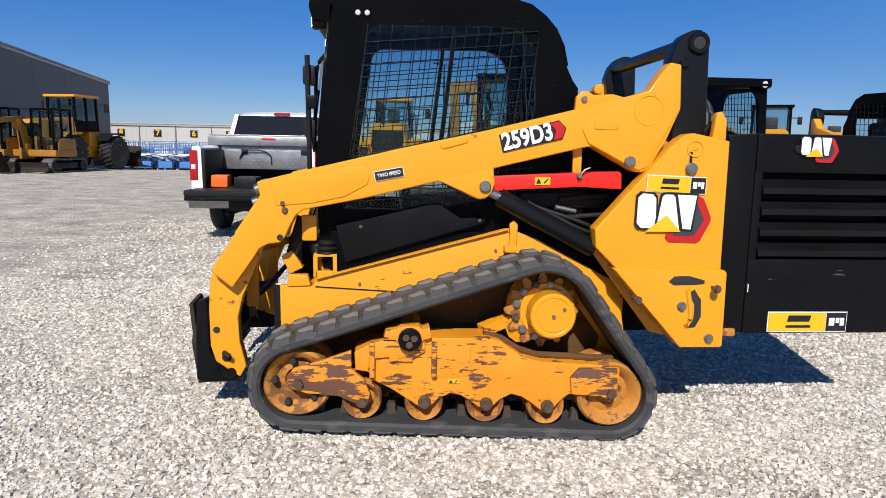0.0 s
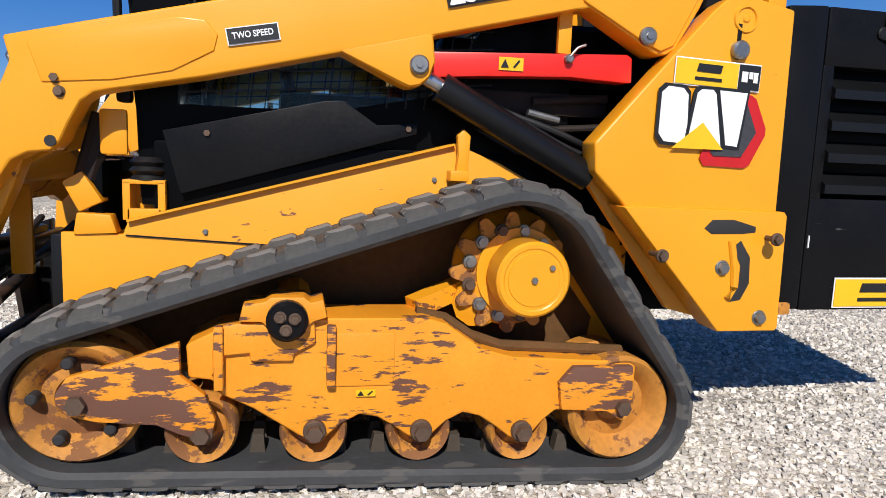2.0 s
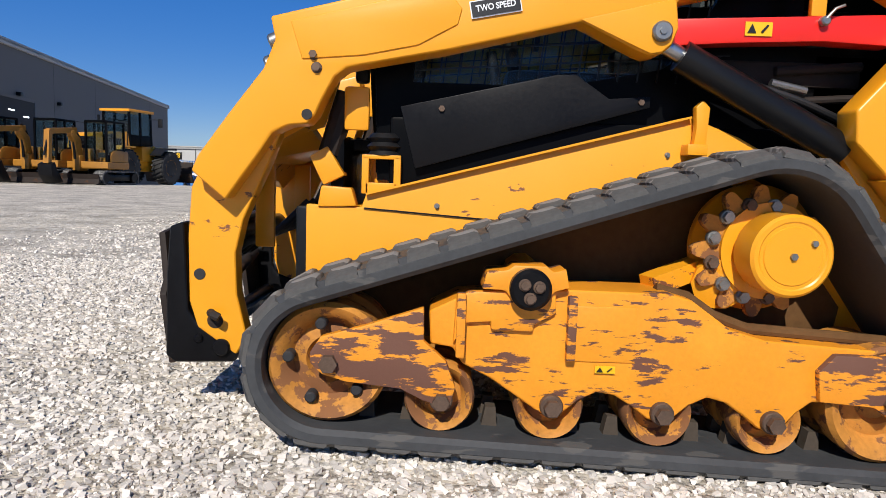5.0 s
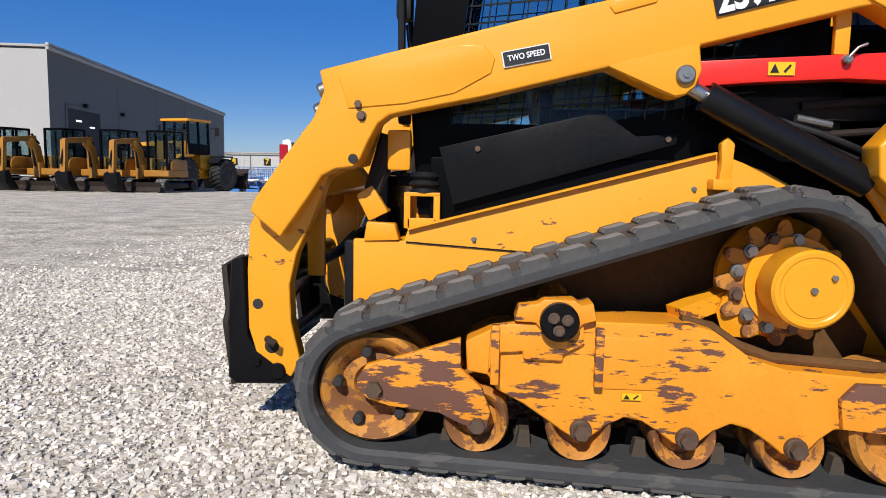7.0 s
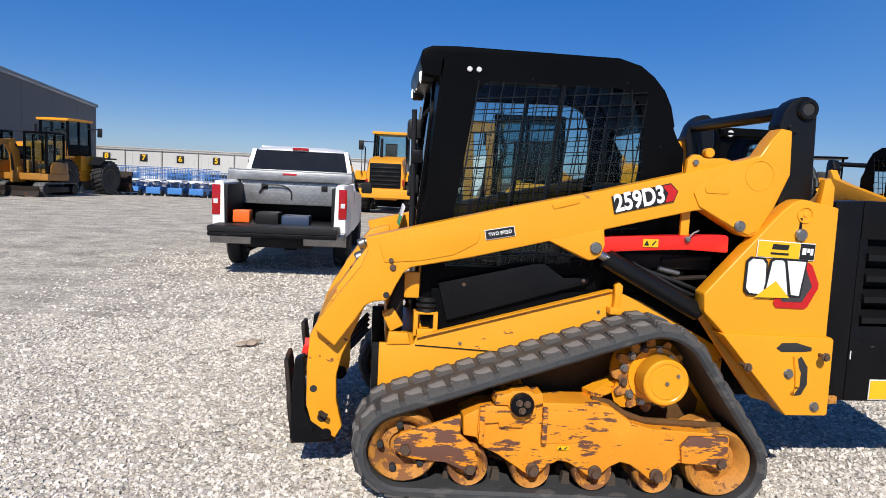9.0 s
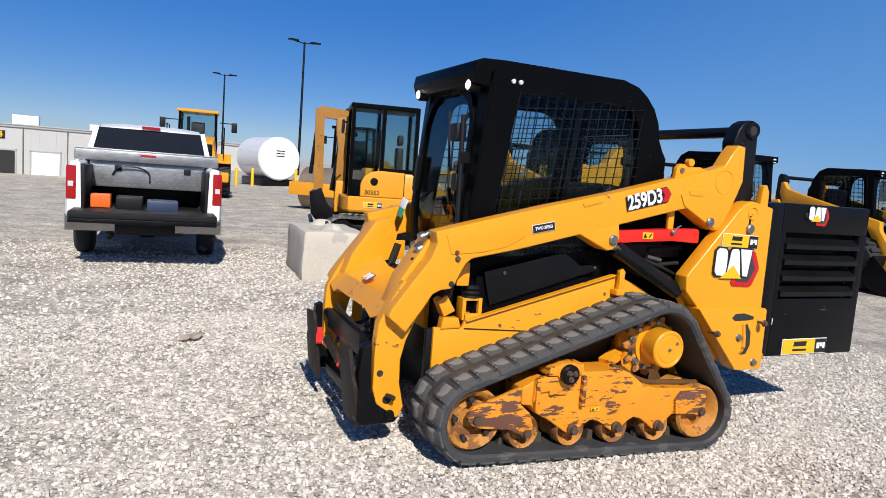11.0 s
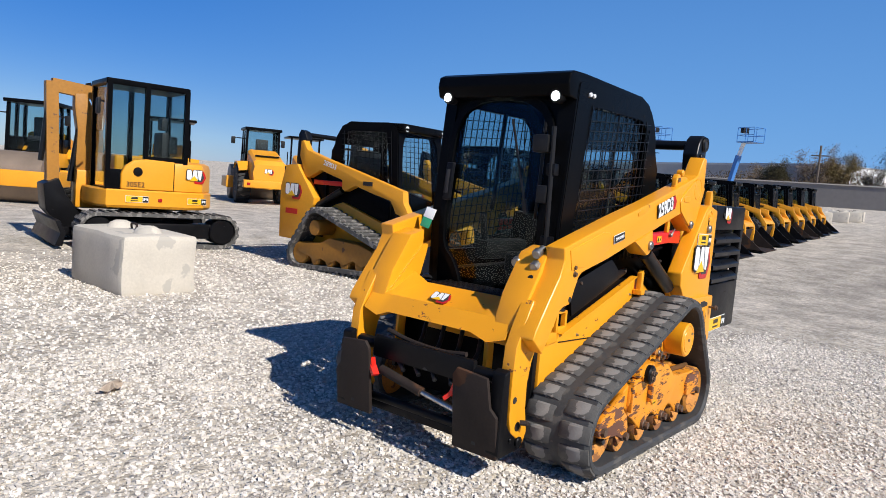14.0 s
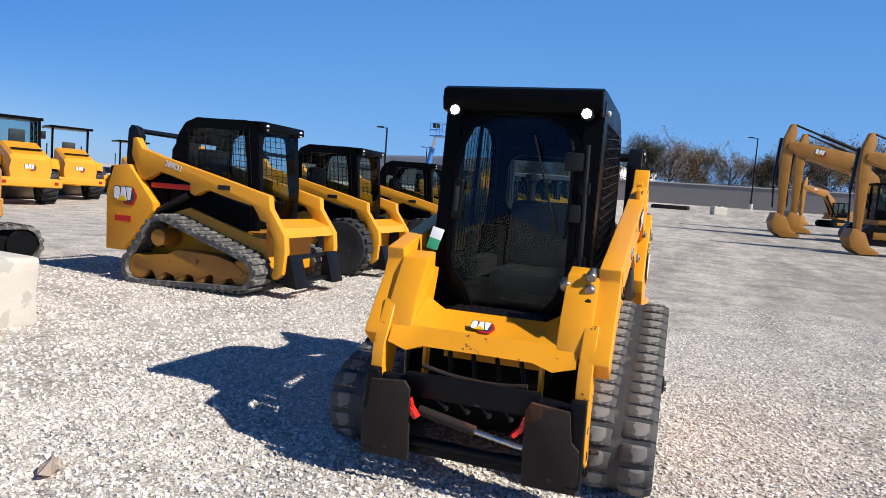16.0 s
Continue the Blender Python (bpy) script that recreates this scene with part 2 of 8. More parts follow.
def gravel_mat():
    """Crushed pale stone: cells of stone at two sizes, each with its own tone, over dust, with worn wheel lanes."""
    m = bpy.data.materials.new("crushed_limestone")
    m.use_nodes = True
    n, l = m.node_tree.nodes, m.node_tree.links
    b = n["Principled BSDF"]
    b.inputs["Roughness"].default_value, b.inputs["Specular IOR Level"].default_value = 0.9, 0.2
    tc = n.new("ShaderNodeTexCoord")

    def tex(kind, sc, **kw):
        t = n.new("ShaderNodeTex" + kind)
        t.inputs["Scale"].default_value = sc
        for k, v in kw.items():
            t.inputs[k].default_value = v
        l.new(tc.outputs["Object"], t.inputs["Vector"])
        return t

    cells, cells2 = tex("Voronoi", 30.0, Randomness=1.0), tex("Voronoi", 62.0, Randomness=1.0)
    broad, mid = tex("Noise", 0.16, Detail=5.0), tex("Noise", 1.6, Detail=5.0)
    tone = n.new("ShaderNodeValToRGB")
    e = tone.color_ramp.elements
    e[0].position, e[0].color = 0.0, (0.40, 0.365, 0.32, 1)
    e[1].position, e[1].color = 1.0, (0.78, 0.74, 0.68, 1)
    e.new(0.3).color = (0.59, 0.52, 0.42, 1)
    e.new(0.7).color = (0.70, 0.63, 0.525, 1)
    sep = n.new("ShaderNodeSeparateColor")
    l.new(cells.outputs["Color"], sep.inputs[0])
    l.new(sep.outputs[0], tone.inputs[0])
    dust = n.new("ShaderNodeMix")
    dust.data_type = "RGBA"
    dust.inputs[7].default_value = (0.61, 0.55, 0.475, 1)
    lane = n.new("ShaderNodeMapRange")
    lane.inputs[1].default_value, lane.inputs[2].default_value, lane.inputs[4].default_value = 0.40, 0.62, 0.9
    l.new(broad.outputs[0], lane.inputs[0])
    l.new(lane.outputs[0], dust.inputs[0])
    l.new(tone.outputs[0], dust.inputs[6])
    mul = n.new("ShaderNodeMix")
    mul.data_type, mul.blend_type = "RGBA", "MULTIPLY"
    mul.inputs[0].default_value = 1.0
    split, way = n.new("ShaderNodeSeparateXYZ"), n.new("ShaderNodeMapping")
    l.new(tc.outputs["Object"], split.inputs[0])
    way.inputs["Scale"].default_value = (0.10, 0.75, 1.0)
    l.new(tc.outputs["Object"], way.inputs["Vector"])
    rut = tex("Noise", 1.0, Detail=8.0, Roughness=0.65)
    l.new(way.outputs[0], rut.inputs["Vector"])

    def span(source, a, c, lo, hi):
        q = n.new("ShaderNodeMapRange")
        q.interpolation_type = "SMOOTHSTEP"
        for i, v in zip((1, 2, 3, 4), (a, c, lo, hi)):
            q.inputs[i].default_value = v
        l.new(source, q.inputs[0])
        return q.outputs[0]

    def times(a, c):
        q = n.new("ShaderNodeMath")
        q.operation = "MULTIPLY"
        l.new(a, q.inputs[0])
        l.new(c, q.inputs[1])
        return q.outputs[0]

    used = times(times(span(split.outputs[0], 1.0, 9.0, 0.0, 1.0), span(split.outputs[1], 2.0, 7.0, 1.0, 0.25)), span(rut.outputs[0], 0.36, 0.62, 0.15, 1.0))
    dirt = n.new("ShaderNodeMix")
    dirt.data_type = "RGBA"
    dirt.inputs[7].default_value = (0.395, 0.355, 0.305, 1)
    l.new(used, dirt.inputs[0])
    l.new(dust.outputs[2], dirt.inputs[6])
    l.new(dirt.outputs[2], mul.inputs[6])
    shade = n.new("ShaderNodeMapRange")
    shade.inputs[1].default_value, shade.inputs[2].default_value, shade.inputs[3].default_value, shade.inputs[4].default_value = 0.3, 0.7, 0.64, 1.16
    rough_tone, rough_map = tex("Noise", 11.0, Detail=6.0, Roughness=0.75), n.new("ShaderNodeMapRange")
    rough_map.inputs[1].default_value, rough_map.inputs[2].default_value, rough_map.inputs[3].default_value, rough_map.inputs[4].default_value = 0.36, 0.62, 0.66, 1.12
    l.new(rough_tone.outputs[0], rough_map.inputs[0])
    both = n.new("ShaderNodeMath")
    both.operation = "MULTIPLY"
    l.new(mid.outputs[0], shade.inputs[0])
    l.new(shade.outputs[0], both.inputs[0])
    l.new(rough_map.outputs[0], both.inputs[1])
    l.new(both.outputs[0], mul.inputs[7])
    l.new(mul.outputs[2], b.inputs["Base Color"])
    add = n.new("ShaderNodeMath")
    l.new(cells.outputs["Distance"], add.inputs[0])
    half = n.new("ShaderNodeMath")
    half.operation = "MULTIPLY"
    half.inputs[1].default_value = 0.5
    l.new(cells2.outputs["Distance"], half.inputs[0])
    l.new(half.outputs[0], add.inputs[1])
    bn = n.new("ShaderNodeBump")
    bn.invert = True
    bn.inputs["Strength"].default_value, bn.inputs["Distance"].default_value = 0.7, 0.014
    l.new(add.outputs[0], bn.inputs["Height"])
    lumps, lump_bump = tex("Noise", 5.0, Detail=7.0, Roughness=0.7), n.new("ShaderNodeBump")
    lump_bump.inputs["Strength"].default_value, lump_bump.inputs["Distance"].default_value = 0.8, 0.06
    l.new(lumps.outputs[0], lump_bump.inputs["Height"])
    l.new(lump_bump.outputs[0], bn.inputs["Normal"])
    l.new(bn.outputs[0], b.inputs["Normal"])
    return m


GRAVEL = gravel_mat()
STONE = mat("pale_crushed_stone", (0.67, 0.62, 0.56), 0.9, vary=0.10, scale=20, fine=200, island=0.36, spec=0.2)

# ---------------------------------------------------------------- mesh helpers


def thing(name, label, category, group="", at=(0, 0, 0), rz=0.0, kind=""):
    ob = new(name)
    ob.empty_display_size = 0.2
    ob.matrix_world = pose(*at, 0, 0, rz)
    return tagged(ob, label, category, group, kind)


def part(name, bm, material, parent, label="", smooth=True):
    """Links a bmesh as one mesh object under a thing or a part; coordinates are those of the thing."""
    me = bpy.data.meshes.new(name)
    bm.normal_update()
    bm.to_mesh(me)
    bm.free()
    me.materials.append(material)
    if smooth:
        me.shade_smooth()
        me.set_sharp_from_angle(angle=radians(32))
    ob = new(name, me)
    ob.parent = parent
    return tagged(ob, label)


def piece(name, me, parent, m, label=""):
    ob = new(name, me)
    ob.parent = parent
    ob.matrix_basis = m
    return tagged(ob, label)


def mesh_of(name, bm, material, smooth=True):
    me = bpy.data.meshes.new(name)
    bm.normal_update()
    bm.to_mesh(me)
    bm.free()
    me.materials.append(material)
    if smooth:
        me.shade_smooth()
        me.set_sharp_from_angle(angle=radians(32))
    return me


def joined(*bms):
    out = bmesh.new()
    for b in bms:
        me = bpy.data.meshes.new("tmp")
        b.to_mesh(me)
        b.free()
        out.from_mesh(me)
        bpy.data.meshes.remove(me)
    return out


def moved(bm, m):
    bm.transform(m)
    return bm


def bevelled(bm, w, seg=2):
    if w > 0:
        es = [e for e in bm.edges if len(e.link_faces) == 2 and e.calc_face_angle(0) > radians(25)]
        bmesh.ops.bevel(bm, geom=es, offset=w, segments=seg, affect="EDGES", profile=0.6, clamp_overlap=True)
    return bm


def box(x0, x1, y0, y1, z0, z1, bev=0.006, seg=2):
    bm = bmesh.new()
    m = Matrix.Translation(((x0 + x1) / 2, (y0 + y1) / 2, (z0 + z1) / 2)) @ Matrix.Diagonal((abs(x1 - x0), abs(y1 - y0), abs(z1 - z0), 1))
    bmesh.ops.create_cube(bm, size=1, matrix=m)
    return bevelled(bm, bev, seg)


def plate(pts, y0, y1, bev=0.006, seg=2):
    """A plate with the outline pts in x and z, from y0 to y1."""
    bm = bmesh.new()
    a = [bm.verts.new((x, y0, z)) for x, z in pts]
    c = [bm.verts.new((x, y1, z)) for x, z in pts]
    bm.faces.new(a)
    bm.faces.new(c[::-1])
    for i in range(len(pts)):
        j = (i + 1) % len(pts)
        bm.faces.new((a[j], a[i], c[i], c[j]))
    bmesh.ops.recalc_face_normals(bm, faces=bm.faces)
    return bevelled(bm, bev, seg)


def loft(sections, close=True):
    """Skin over closed rings of points, capped at both ends."""
    bm = bmesh.new()
    rings = [[bm.verts.new(p) for p in s] for s in sections]
    k = len(rings[0])
    for a, c in zip(rings, rings[1:]):
        for i in range(k):
            bm.faces.new((a[i], a[(i + 1) % k], c[(i + 1) % k], c[i]))
    if close:
        bm.faces.new(rings[0][::-1])
        bm.faces.new(rings[-1])
    bmesh.ops.recalc_face_normals(bm, faces=bm.faces)
    return bm


def lathe(profile, x, y, z, axis="y", seg=32):
    """Turns (radius, along) pairs round an axis through the point."""
    rings = []
    for i in range(seg):
        a = 2 * math.pi * i / seg
        ring = []
        for r, t in profile:
            p = {"y": (r * math.cos(a), t, r * math.sin(a)), "x": (t, r * math.cos(a), r * math.sin(a)), "z": (r * math.cos(a), r * math.sin(a), t)}[axis]
            ring.append((p[0] + x, p[1] + y, p[2] + z))
        rings.append(ring)
    bm = bmesh.new()
    vs = [[bm.verts.new(p) for p in r] for r in rings]
    k = len(profile)
    for i in range(seg):
        a, c = vs[i], vs[(i + 1) % seg]
        for j in range(k - 1):
            bm.faces.new((a[j], a[j + 1], c[j + 1], c[j]))
    for j in (0, k - 1):
        if profile[j][0] > 1e-5:
            bm.faces.new([v[j] for v in vs])
    bmesh.ops.remove_doubles(bm, verts=bm.verts, dist=1e-5)
    bmesh.ops.recalc_face_normals(bm, faces=bm.faces)
    return bm


def disc(x, y0, y1, z, r, bev=0.004, seg=24):
    s = 1 if y1 > y0 else -1
    return lathe([(0, y0), (r - bev, y0), (r, y0 + s * bev), (r, y1 - s * bev), (r - bev, y1), (0, y1)], x, 0, z, "y", seg)


def ring(x, y, z, r, thick, seg=28):
    """A raised round bead on a side plate."""
    bm = bmesh.new()
    rows = []
    for i in range(seg):
        a = 2 * math.pi * i / seg
        rows.append([bm.verts.new((x + (r + thick * math.cos(q)) * math.cos(a), y + thick * math.sin(q), z + (r + thick * math.cos(q)) * math.sin(a))) for q in [k * math.pi / 3 for k in range(6)]])
    for i in range(seg):
        p, q = rows[i], rows[(i + 1) % seg]
        for k in range(6):
            bm.faces.new((p[k], p[(k + 1) % 6], q[(k + 1) % 6], q[k]))
    bmesh.ops.recalc_face_normals(bm, faces=bm.faces)
    return bm


def hexbolt(x, y0, y1, z, r):
    bm = lathe([(0, y0), (r, y0), (r, y1), (0, y1)], x, 0, z, "y", 6)
    ya = y0 + (y1 - y0) * 0.5
    return joined(bm, lathe([(0, ya), (r * 1.25, ya), (r * 1.38, ya + (y1 - ya) * 0.2), (r * 1.38, y1), (0, y1)], x, 0, z, "y", 18))


def tube(points, r, seg=10):
    """A round bar along points."""
    pts = [Vector(p) for p in points]
    rings = []
    for i, p in enumerate(pts):
        d = (pts[min(i + 1, len(pts) - 1)] - pts[max(i - 1, 0)]).normalized()
        u = d.cross(Vector((0, 0, 1)) if abs(d.z) < 0.95 else Vector((1, 0, 0))).normalized()
        v = d.cross(u)
        rings.append([p + r * (math.cos(2 * math.pi * k / seg) * u + math.sin(2 * math.pi * k / seg) * v) for k in range(seg)])
    return loft(rings)


def smooth_line(points, k=6):
    """Points of a soft curve through the given ones."""
    p = [Vector(q) for q in points]
    p = [2 * p[0] - p[1]] + p + [2 * p[-1] - p[-2]]
    out = []
    for i in range(1, len(p) - 2):
        for j in range(k):
            t = j / k
            out.append(0.5 * ((2 * p[i]) + (p[i + 1] - p[i - 1]) * t + (2 * p[i - 1] - 5 * p[i] + 4 * p[i + 1] - p[i + 2]) * t * t + (3 * p[i] - p[i - 1] - 3 * p[i + 1] + p[i + 2]) * t ** 3))
    out.append(p[-2])
    return out


def beam(p, q, wide, tall):
    """A square bar from p to q."""
    p, q = Vector(p), Vector(q)
    d = (q - p).normalized()
    u = d.cross(Vector((0, 0, 1)) if abs(d.z) < 0.95 else Vector((0, 1, 0))).normalized()
    v = u.cross(d)
    return loft([[c + u * wide / 2 * a + v * tall / 2 * b for a, b in ((-1, -1), (1, -1), (1, 1), (-1, 1))] for c in (p, q)])


def star_ring(outline, centre, k):
    """k points of the outline, at even angles round the centre."""
    cx, cz = centre
    out = []
    for i in range(k):
        a = 2 * math.pi * i / k + 0.013
        dx, dz = math.cos(a), math.sin(a)
        best = None
        for (x1, z1), (x2, z2) in zip(outline, outline[1:] + outline[:1]):
            ex, ez = x2 - x1, z2 - z1
            det = ex * dz - ez * dx
            if abs(det) < 1e-9:
                continue
            t = (ex * (z1 - cz) - ez * (x1 - cx)) / det
            u = (dx * (z1 - cz) - dz * (x1 - cx)) / det
            if t > 0 and -1e-6 <= u <= 1 + 1e-6 and (best is None or t > best):
                best = t
        out.append((cx + dx * best, cz + dz * best))
    return out


def framed(outer, inner, centre, y0, y1, k=96):
    """A plate with a hole through it."""
    o, i = star_ring(outer, centre, k), star_ring(inner, centre, k)
    bm = bmesh.new()
    r = [[bm.verts.new((x, y, z)) for x, z in s] for s, y in ((o, y0), (i, y0), (i, y1), (o, y1))]
    for a in range(4):
        p, q = r[a], r[(a + 1) % 4]
        for n in range(k):
            bm.faces.new((p[n], p[(n + 1) % k], q[(n + 1) % k], q[n]))
    bmesh.ops.recalc_face_normals(bm, faces=bm.faces)
    return bm


def rounded(x0, x1, z0, z1, r, k=4):
    pts = []
    for cx, cz, a0 in ((x1 - r, z1 - r, 0), (x0 + r, z1 - r, 90), (x0 + r, z0 + r, 180), (x1 - r, z0 + r, 270)):
        for j in range(k + 1):
            a = radians(a0 + 90 * j / k)
            pts.append((cx + r * math.cos(a), cz + r * math.sin(a)))
    return pts


def hull_loop(circles, step=0.02):
    """Closed path round circles (x, z, r) given in order, turning the same way."""
    pts = []
    k = len(circles)
    for i in range(k):
        (xa, za, ra), (xb, zb, rb), (xc, zc, rc) = circles[i - 1], circles[i], circles[(i + 1) % k]

        def normal(x1, z1, r1, x2, z2, r2):
            d = math.hypot(x2 - x1, z2 - z1)
            base = math.atan2(z2 - z1, x2 - x1)
            return base - math.acos((r1 - r2) / d)

        a0, a1 = normal(xa, za, ra, xb, zb, rb), normal(xb, zb, rb, xc, zc, rc)
        while a1 < a0:
            a1 += 2 * math.pi
        m = max(3, int((a1 - a0) / 0.14))
        pts += [(xb + rb * math.cos(a0 + (a1 - a0) * j / m), zb + rb * math.sin(a0 + (a1 - a0) * j / m)) for j in range(m + 1)]
    out = []
    for (x1, z1), (x2, z2) in zip(pts, pts[1:] + pts[:1]):
        d = math.hypot(x2 - x1, z2 - z1)
        m = max(1, int(d / step))
        out += [(x1 + (x2 - x1) * j / m, z1 + (z2 - z1) * j / m) for j in range(m)]
    return out


def letters(name, text, height, m, material, parent, depth=0.0015, bold=0.0):
    cu = bpy.data.curves.new(name, "FONT")
    cu.body, cu.size, cu.align_x, cu.align_y, cu.extrude, cu.offset = text, height, "CENTER", "CENTER", depth, bold
    tmp = bpy.data.objects.new("tmp", cu)
    scene.collection.objects.link(tmp)
    bpy.context.view_layer.update()
    me = bpy.data.meshes.new_from_object(tmp.evaluated_get(bpy.context.evaluated_depsgraph_get()))
    bpy.data.objects.remove(tmp)
    me.materials.clear()
    me.materials.append(material)
    ob = new(name, me)
    ob.parent = parent
    ob.matrix_basis = m
    return ob


def facing(x, y, z, tilt=0.0):
    """Pose of flat work on a side that faces -y, turned by tilt degrees."""
    return pose(x, y, z, 90, -tilt, 0)


def flat_poly(pts, m, t=0.002):
    """A thin sheet with the outline pts, laid on its pose m."""
    bm = bmesh.new()
    a = [bm.verts.new((x, y, 0)) for x, y in pts]
    c = [bm.verts.new((x, y, t)) for x, y in pts]
    bm.faces.new(c)
    bm.faces.new(a[::-1])
    for i in range(len(pts)):
        j = (i + 1) % len(pts)
        bm.faces.new((a[i], a[j], c[j], c[i]))
    bm.transform(m)
    return bm


def maker_badge(parent, m, w):
    """White block shapes with a yellow triangle over a red six-sided mark; w: its width."""
    lay = lambda d: m @ Matrix.Translation((0, 0, d * w))  # noqa: E731
    hexa = [(-0.09, -0.24), (-0.05, -0.30), (0.32, -0.31), (0.37, -0.28), (0.49, -0.04), (0.49, 0.02), (0.38, 0.25), (0.33, 0.28), (0.10, 0.28), (0.0, 0.0)]
    hexi = [(0.0, -0.19), (0.03, -0.22), (0.28, -0.22), (0.40, -0.02), (0.30, 0.20), (0.10, 0.20), (0.05, 0.0)]
    S = lambda pts: [(x * w, y * w) for x, y in pts]  # noqa: E731
    shapes = [[(-0.43, -0.12), (-0.29, -0.13), (-0.25, -0.08), (-0.235, 0.02), (-0.245, 0.25), (-0.29, 0.30), (-0.42, 0.31), (-0.475, 0.26), (-0.48, -0.06)],
              [(-0.225, -0.13), (0.075, -0.14), (0.0, 0.27), (-0.03, 0.30), (-0.13, 0.30), (-0.165, 0.27)],
              [(0.12, -0.13), (0.225, -0.14), (0.28, 0.29), (0.03, 0.30)]]
    grown = []
    for q in shapes:
        cx, cy = sum(x for x, y in q) / len(q), sum(y for x, y in q) / len(q)
        grown.append([(x + math.copysign(0.026, x - cx), y + math.copysign(0.026, y - cy)) for x, y in q])
    root = part("badge", flat_poly(S(hexa), lay(0)), DECAL_RED, parent, "red, white and yellow maker's badge", False)
    part("badge_core", flat_poly(S(hexi), lay(0.008)), DECAL_GREY, root, "", False)
    part("badge_edge", joined(*[flat_poly(S(q), lay(0.013 + 0.001 * i)) for i, q in enumerate(grown)]), DECAL_BLACK, root, "", False)
    part("badge_face", joined(*[flat_poly(S(q), lay(0.022)) for q in shapes]), DECAL_WHITE, root, "", False)
    part("badge_triangle", flat_poly(S([(-0.36, -0.17), (0.10, -0.17), (-0.10, 0.04)]), lay(0.026)), DECAL_YELLOW, root, "", False)
    return root


def dealer_sticker(parent, m, w, h):
    """A yellow sticker with bars of writing and a black square at its end."""
    lay = lambda d: m @ Matrix.Translation((0, 0, d))  # noqa: E731
    R = lambda x0, x1, y0, y1: [(x0 * w, y0 * h), (x1 * w, y0 * h), (x1 * w, y1 * h), (x0 * w, y1 * h)]  # noqa: E731
    root = part("sticker", flat_poly(R(-0.5, 0.5, -0.5, 0.5), lay(0)), DECAL_WHITE, parent, "yellow dealer sticker with black writing", False)
    part("sticker_field", flat_poly(R(-0.49, 0.23, -0.45, 0.45), lay(0.0025)), DECAL_YELLOW, root, "", False)
    part("sticker_square", flat_poly(R(0.24, 0.49, -0.45, 0.45), lay(0.0025)), DECAL_BLACK, root, "", False)
    part("writing_bar", joined(flat_poly([(-0.26 * w, 0.02 * h), (0.02 * w, 0.02 * h), (0.04 * w, 0.32 * h), (-0.24 * w, 0.32 * h)], lay(0.0045)), flat_poly(R(-0.27, 0.04, -0.28, -0.16), lay(0.0045))), DECAL_BLACK, root, "", False)
    part("white_mark", joined(flat_poly(R(0.27, 0.34, -0.18, 0.2), lay(0.0045)), flat_poly(R(0.355, 0.40, -0.05, 0.2), lay(0.0045)), flat_poly(R(0.41, 0.46, -0.18, 0.2), lay(0.0045))), DECAL_WHITE, root, "", False)
    return root


def warning_sticker(parent, m, w, h):
    root = part("warning_sticker", flat_poly([(-w / 2, -h / 2), (w / 2, -h / 2), (w / 2, h / 2), (-w / 2, h / 2)], m), DECAL_YELLOW, parent, "small yellow warning sticker", False)
    up = m @ Matrix.Translation((0, 0, 0.0025))
    part("warning_mark", joined(flat_poly([(-w * 0.42, -h * 0.3), (-w * 0.1, -h * 0.3), (-w * 0.26, h * 0.35)], up), flat_poly([(w * 0.08, -h * 0.2), (w * 0.14, -h * 0.3), (w * 0.36, h * 0.25), (w * 0.3, h * 0.32)], up)), DECAL_BLACK, root, "", False)
    return root


def height(x, y):
    """The yard's surface, sloped to fit the camera's view: nearly level, falling gently behind the machine and rising
    to the far wall.
    """
    near = math.exp(-((x - 0.4) ** 2 + (y - 3.7) ** 2) / 14)
    h = -0.022 - 0.030 * max(-1.0, min(1.0, x - 0.4)) * near
    h -= 0.006 * max(0.0, min(y, 35) - 9)
    h -= 0.045 * max(0.0, min(y, 85) - 35) * max(0.0, min(1.0, (10 - x) / 15))
    return h + 0.03 * max(0.0, min(x, 110) - 14)

# ---------------------------------------------------------------- the compact track loader
YC = 3.69
FAR = 0.92  # far-side arms and cab are drawn inward to fit the camera's view
loader = thing("compact_track_loader", "yellow and black compact track loader with worn undercarriage on gravel", "loader", at=(0, 0, 0))
TRACK = [(-0.295, 0.232, 0.190), (1.095, 0.165, 0.190), (0.775, 0.525, 0.240)]


def belt_section(loop, thick, ya, yb, material_out, name, parent):
    """A rubber belt round a loop, its edges rounded."""
    k = len(loop)
    bm = bmesh.new()
    rings = []
    for i in range(k):
        (xp, zp), (xn, zn) = loop[i - 1], loop[(i + 1) % k]
        d = math.hypot(xn - xp, zn - zp)
        nx, nz = (zn - zp) / d, -(xn - xp) / d
        x, z = loop[i]
        e = 0.012
        pts = [(ya + 0.02, -0.012), (yb - 0.02, -0.012), (yb, 0.004), (yb, thick - e), (yb - e, thick), (ya + e, thick), (ya, thick - e), (ya, 0.004)]
        rings.append([bm.verts.new((x - nx * t, y, z - nz * t)) for y, t in pts])
    for i in range(k):
        a, c = rings[i], rings[(i + 1) % k]
        for j in range(8):
            bm.faces.new((a[j], a[(j + 1) % 8], c[(j + 1) % 8], c[j]))
    bmesh.ops.recalc_face_normals(bm, faces=bm.faces)
    return part(name, bm, material_out, parent)


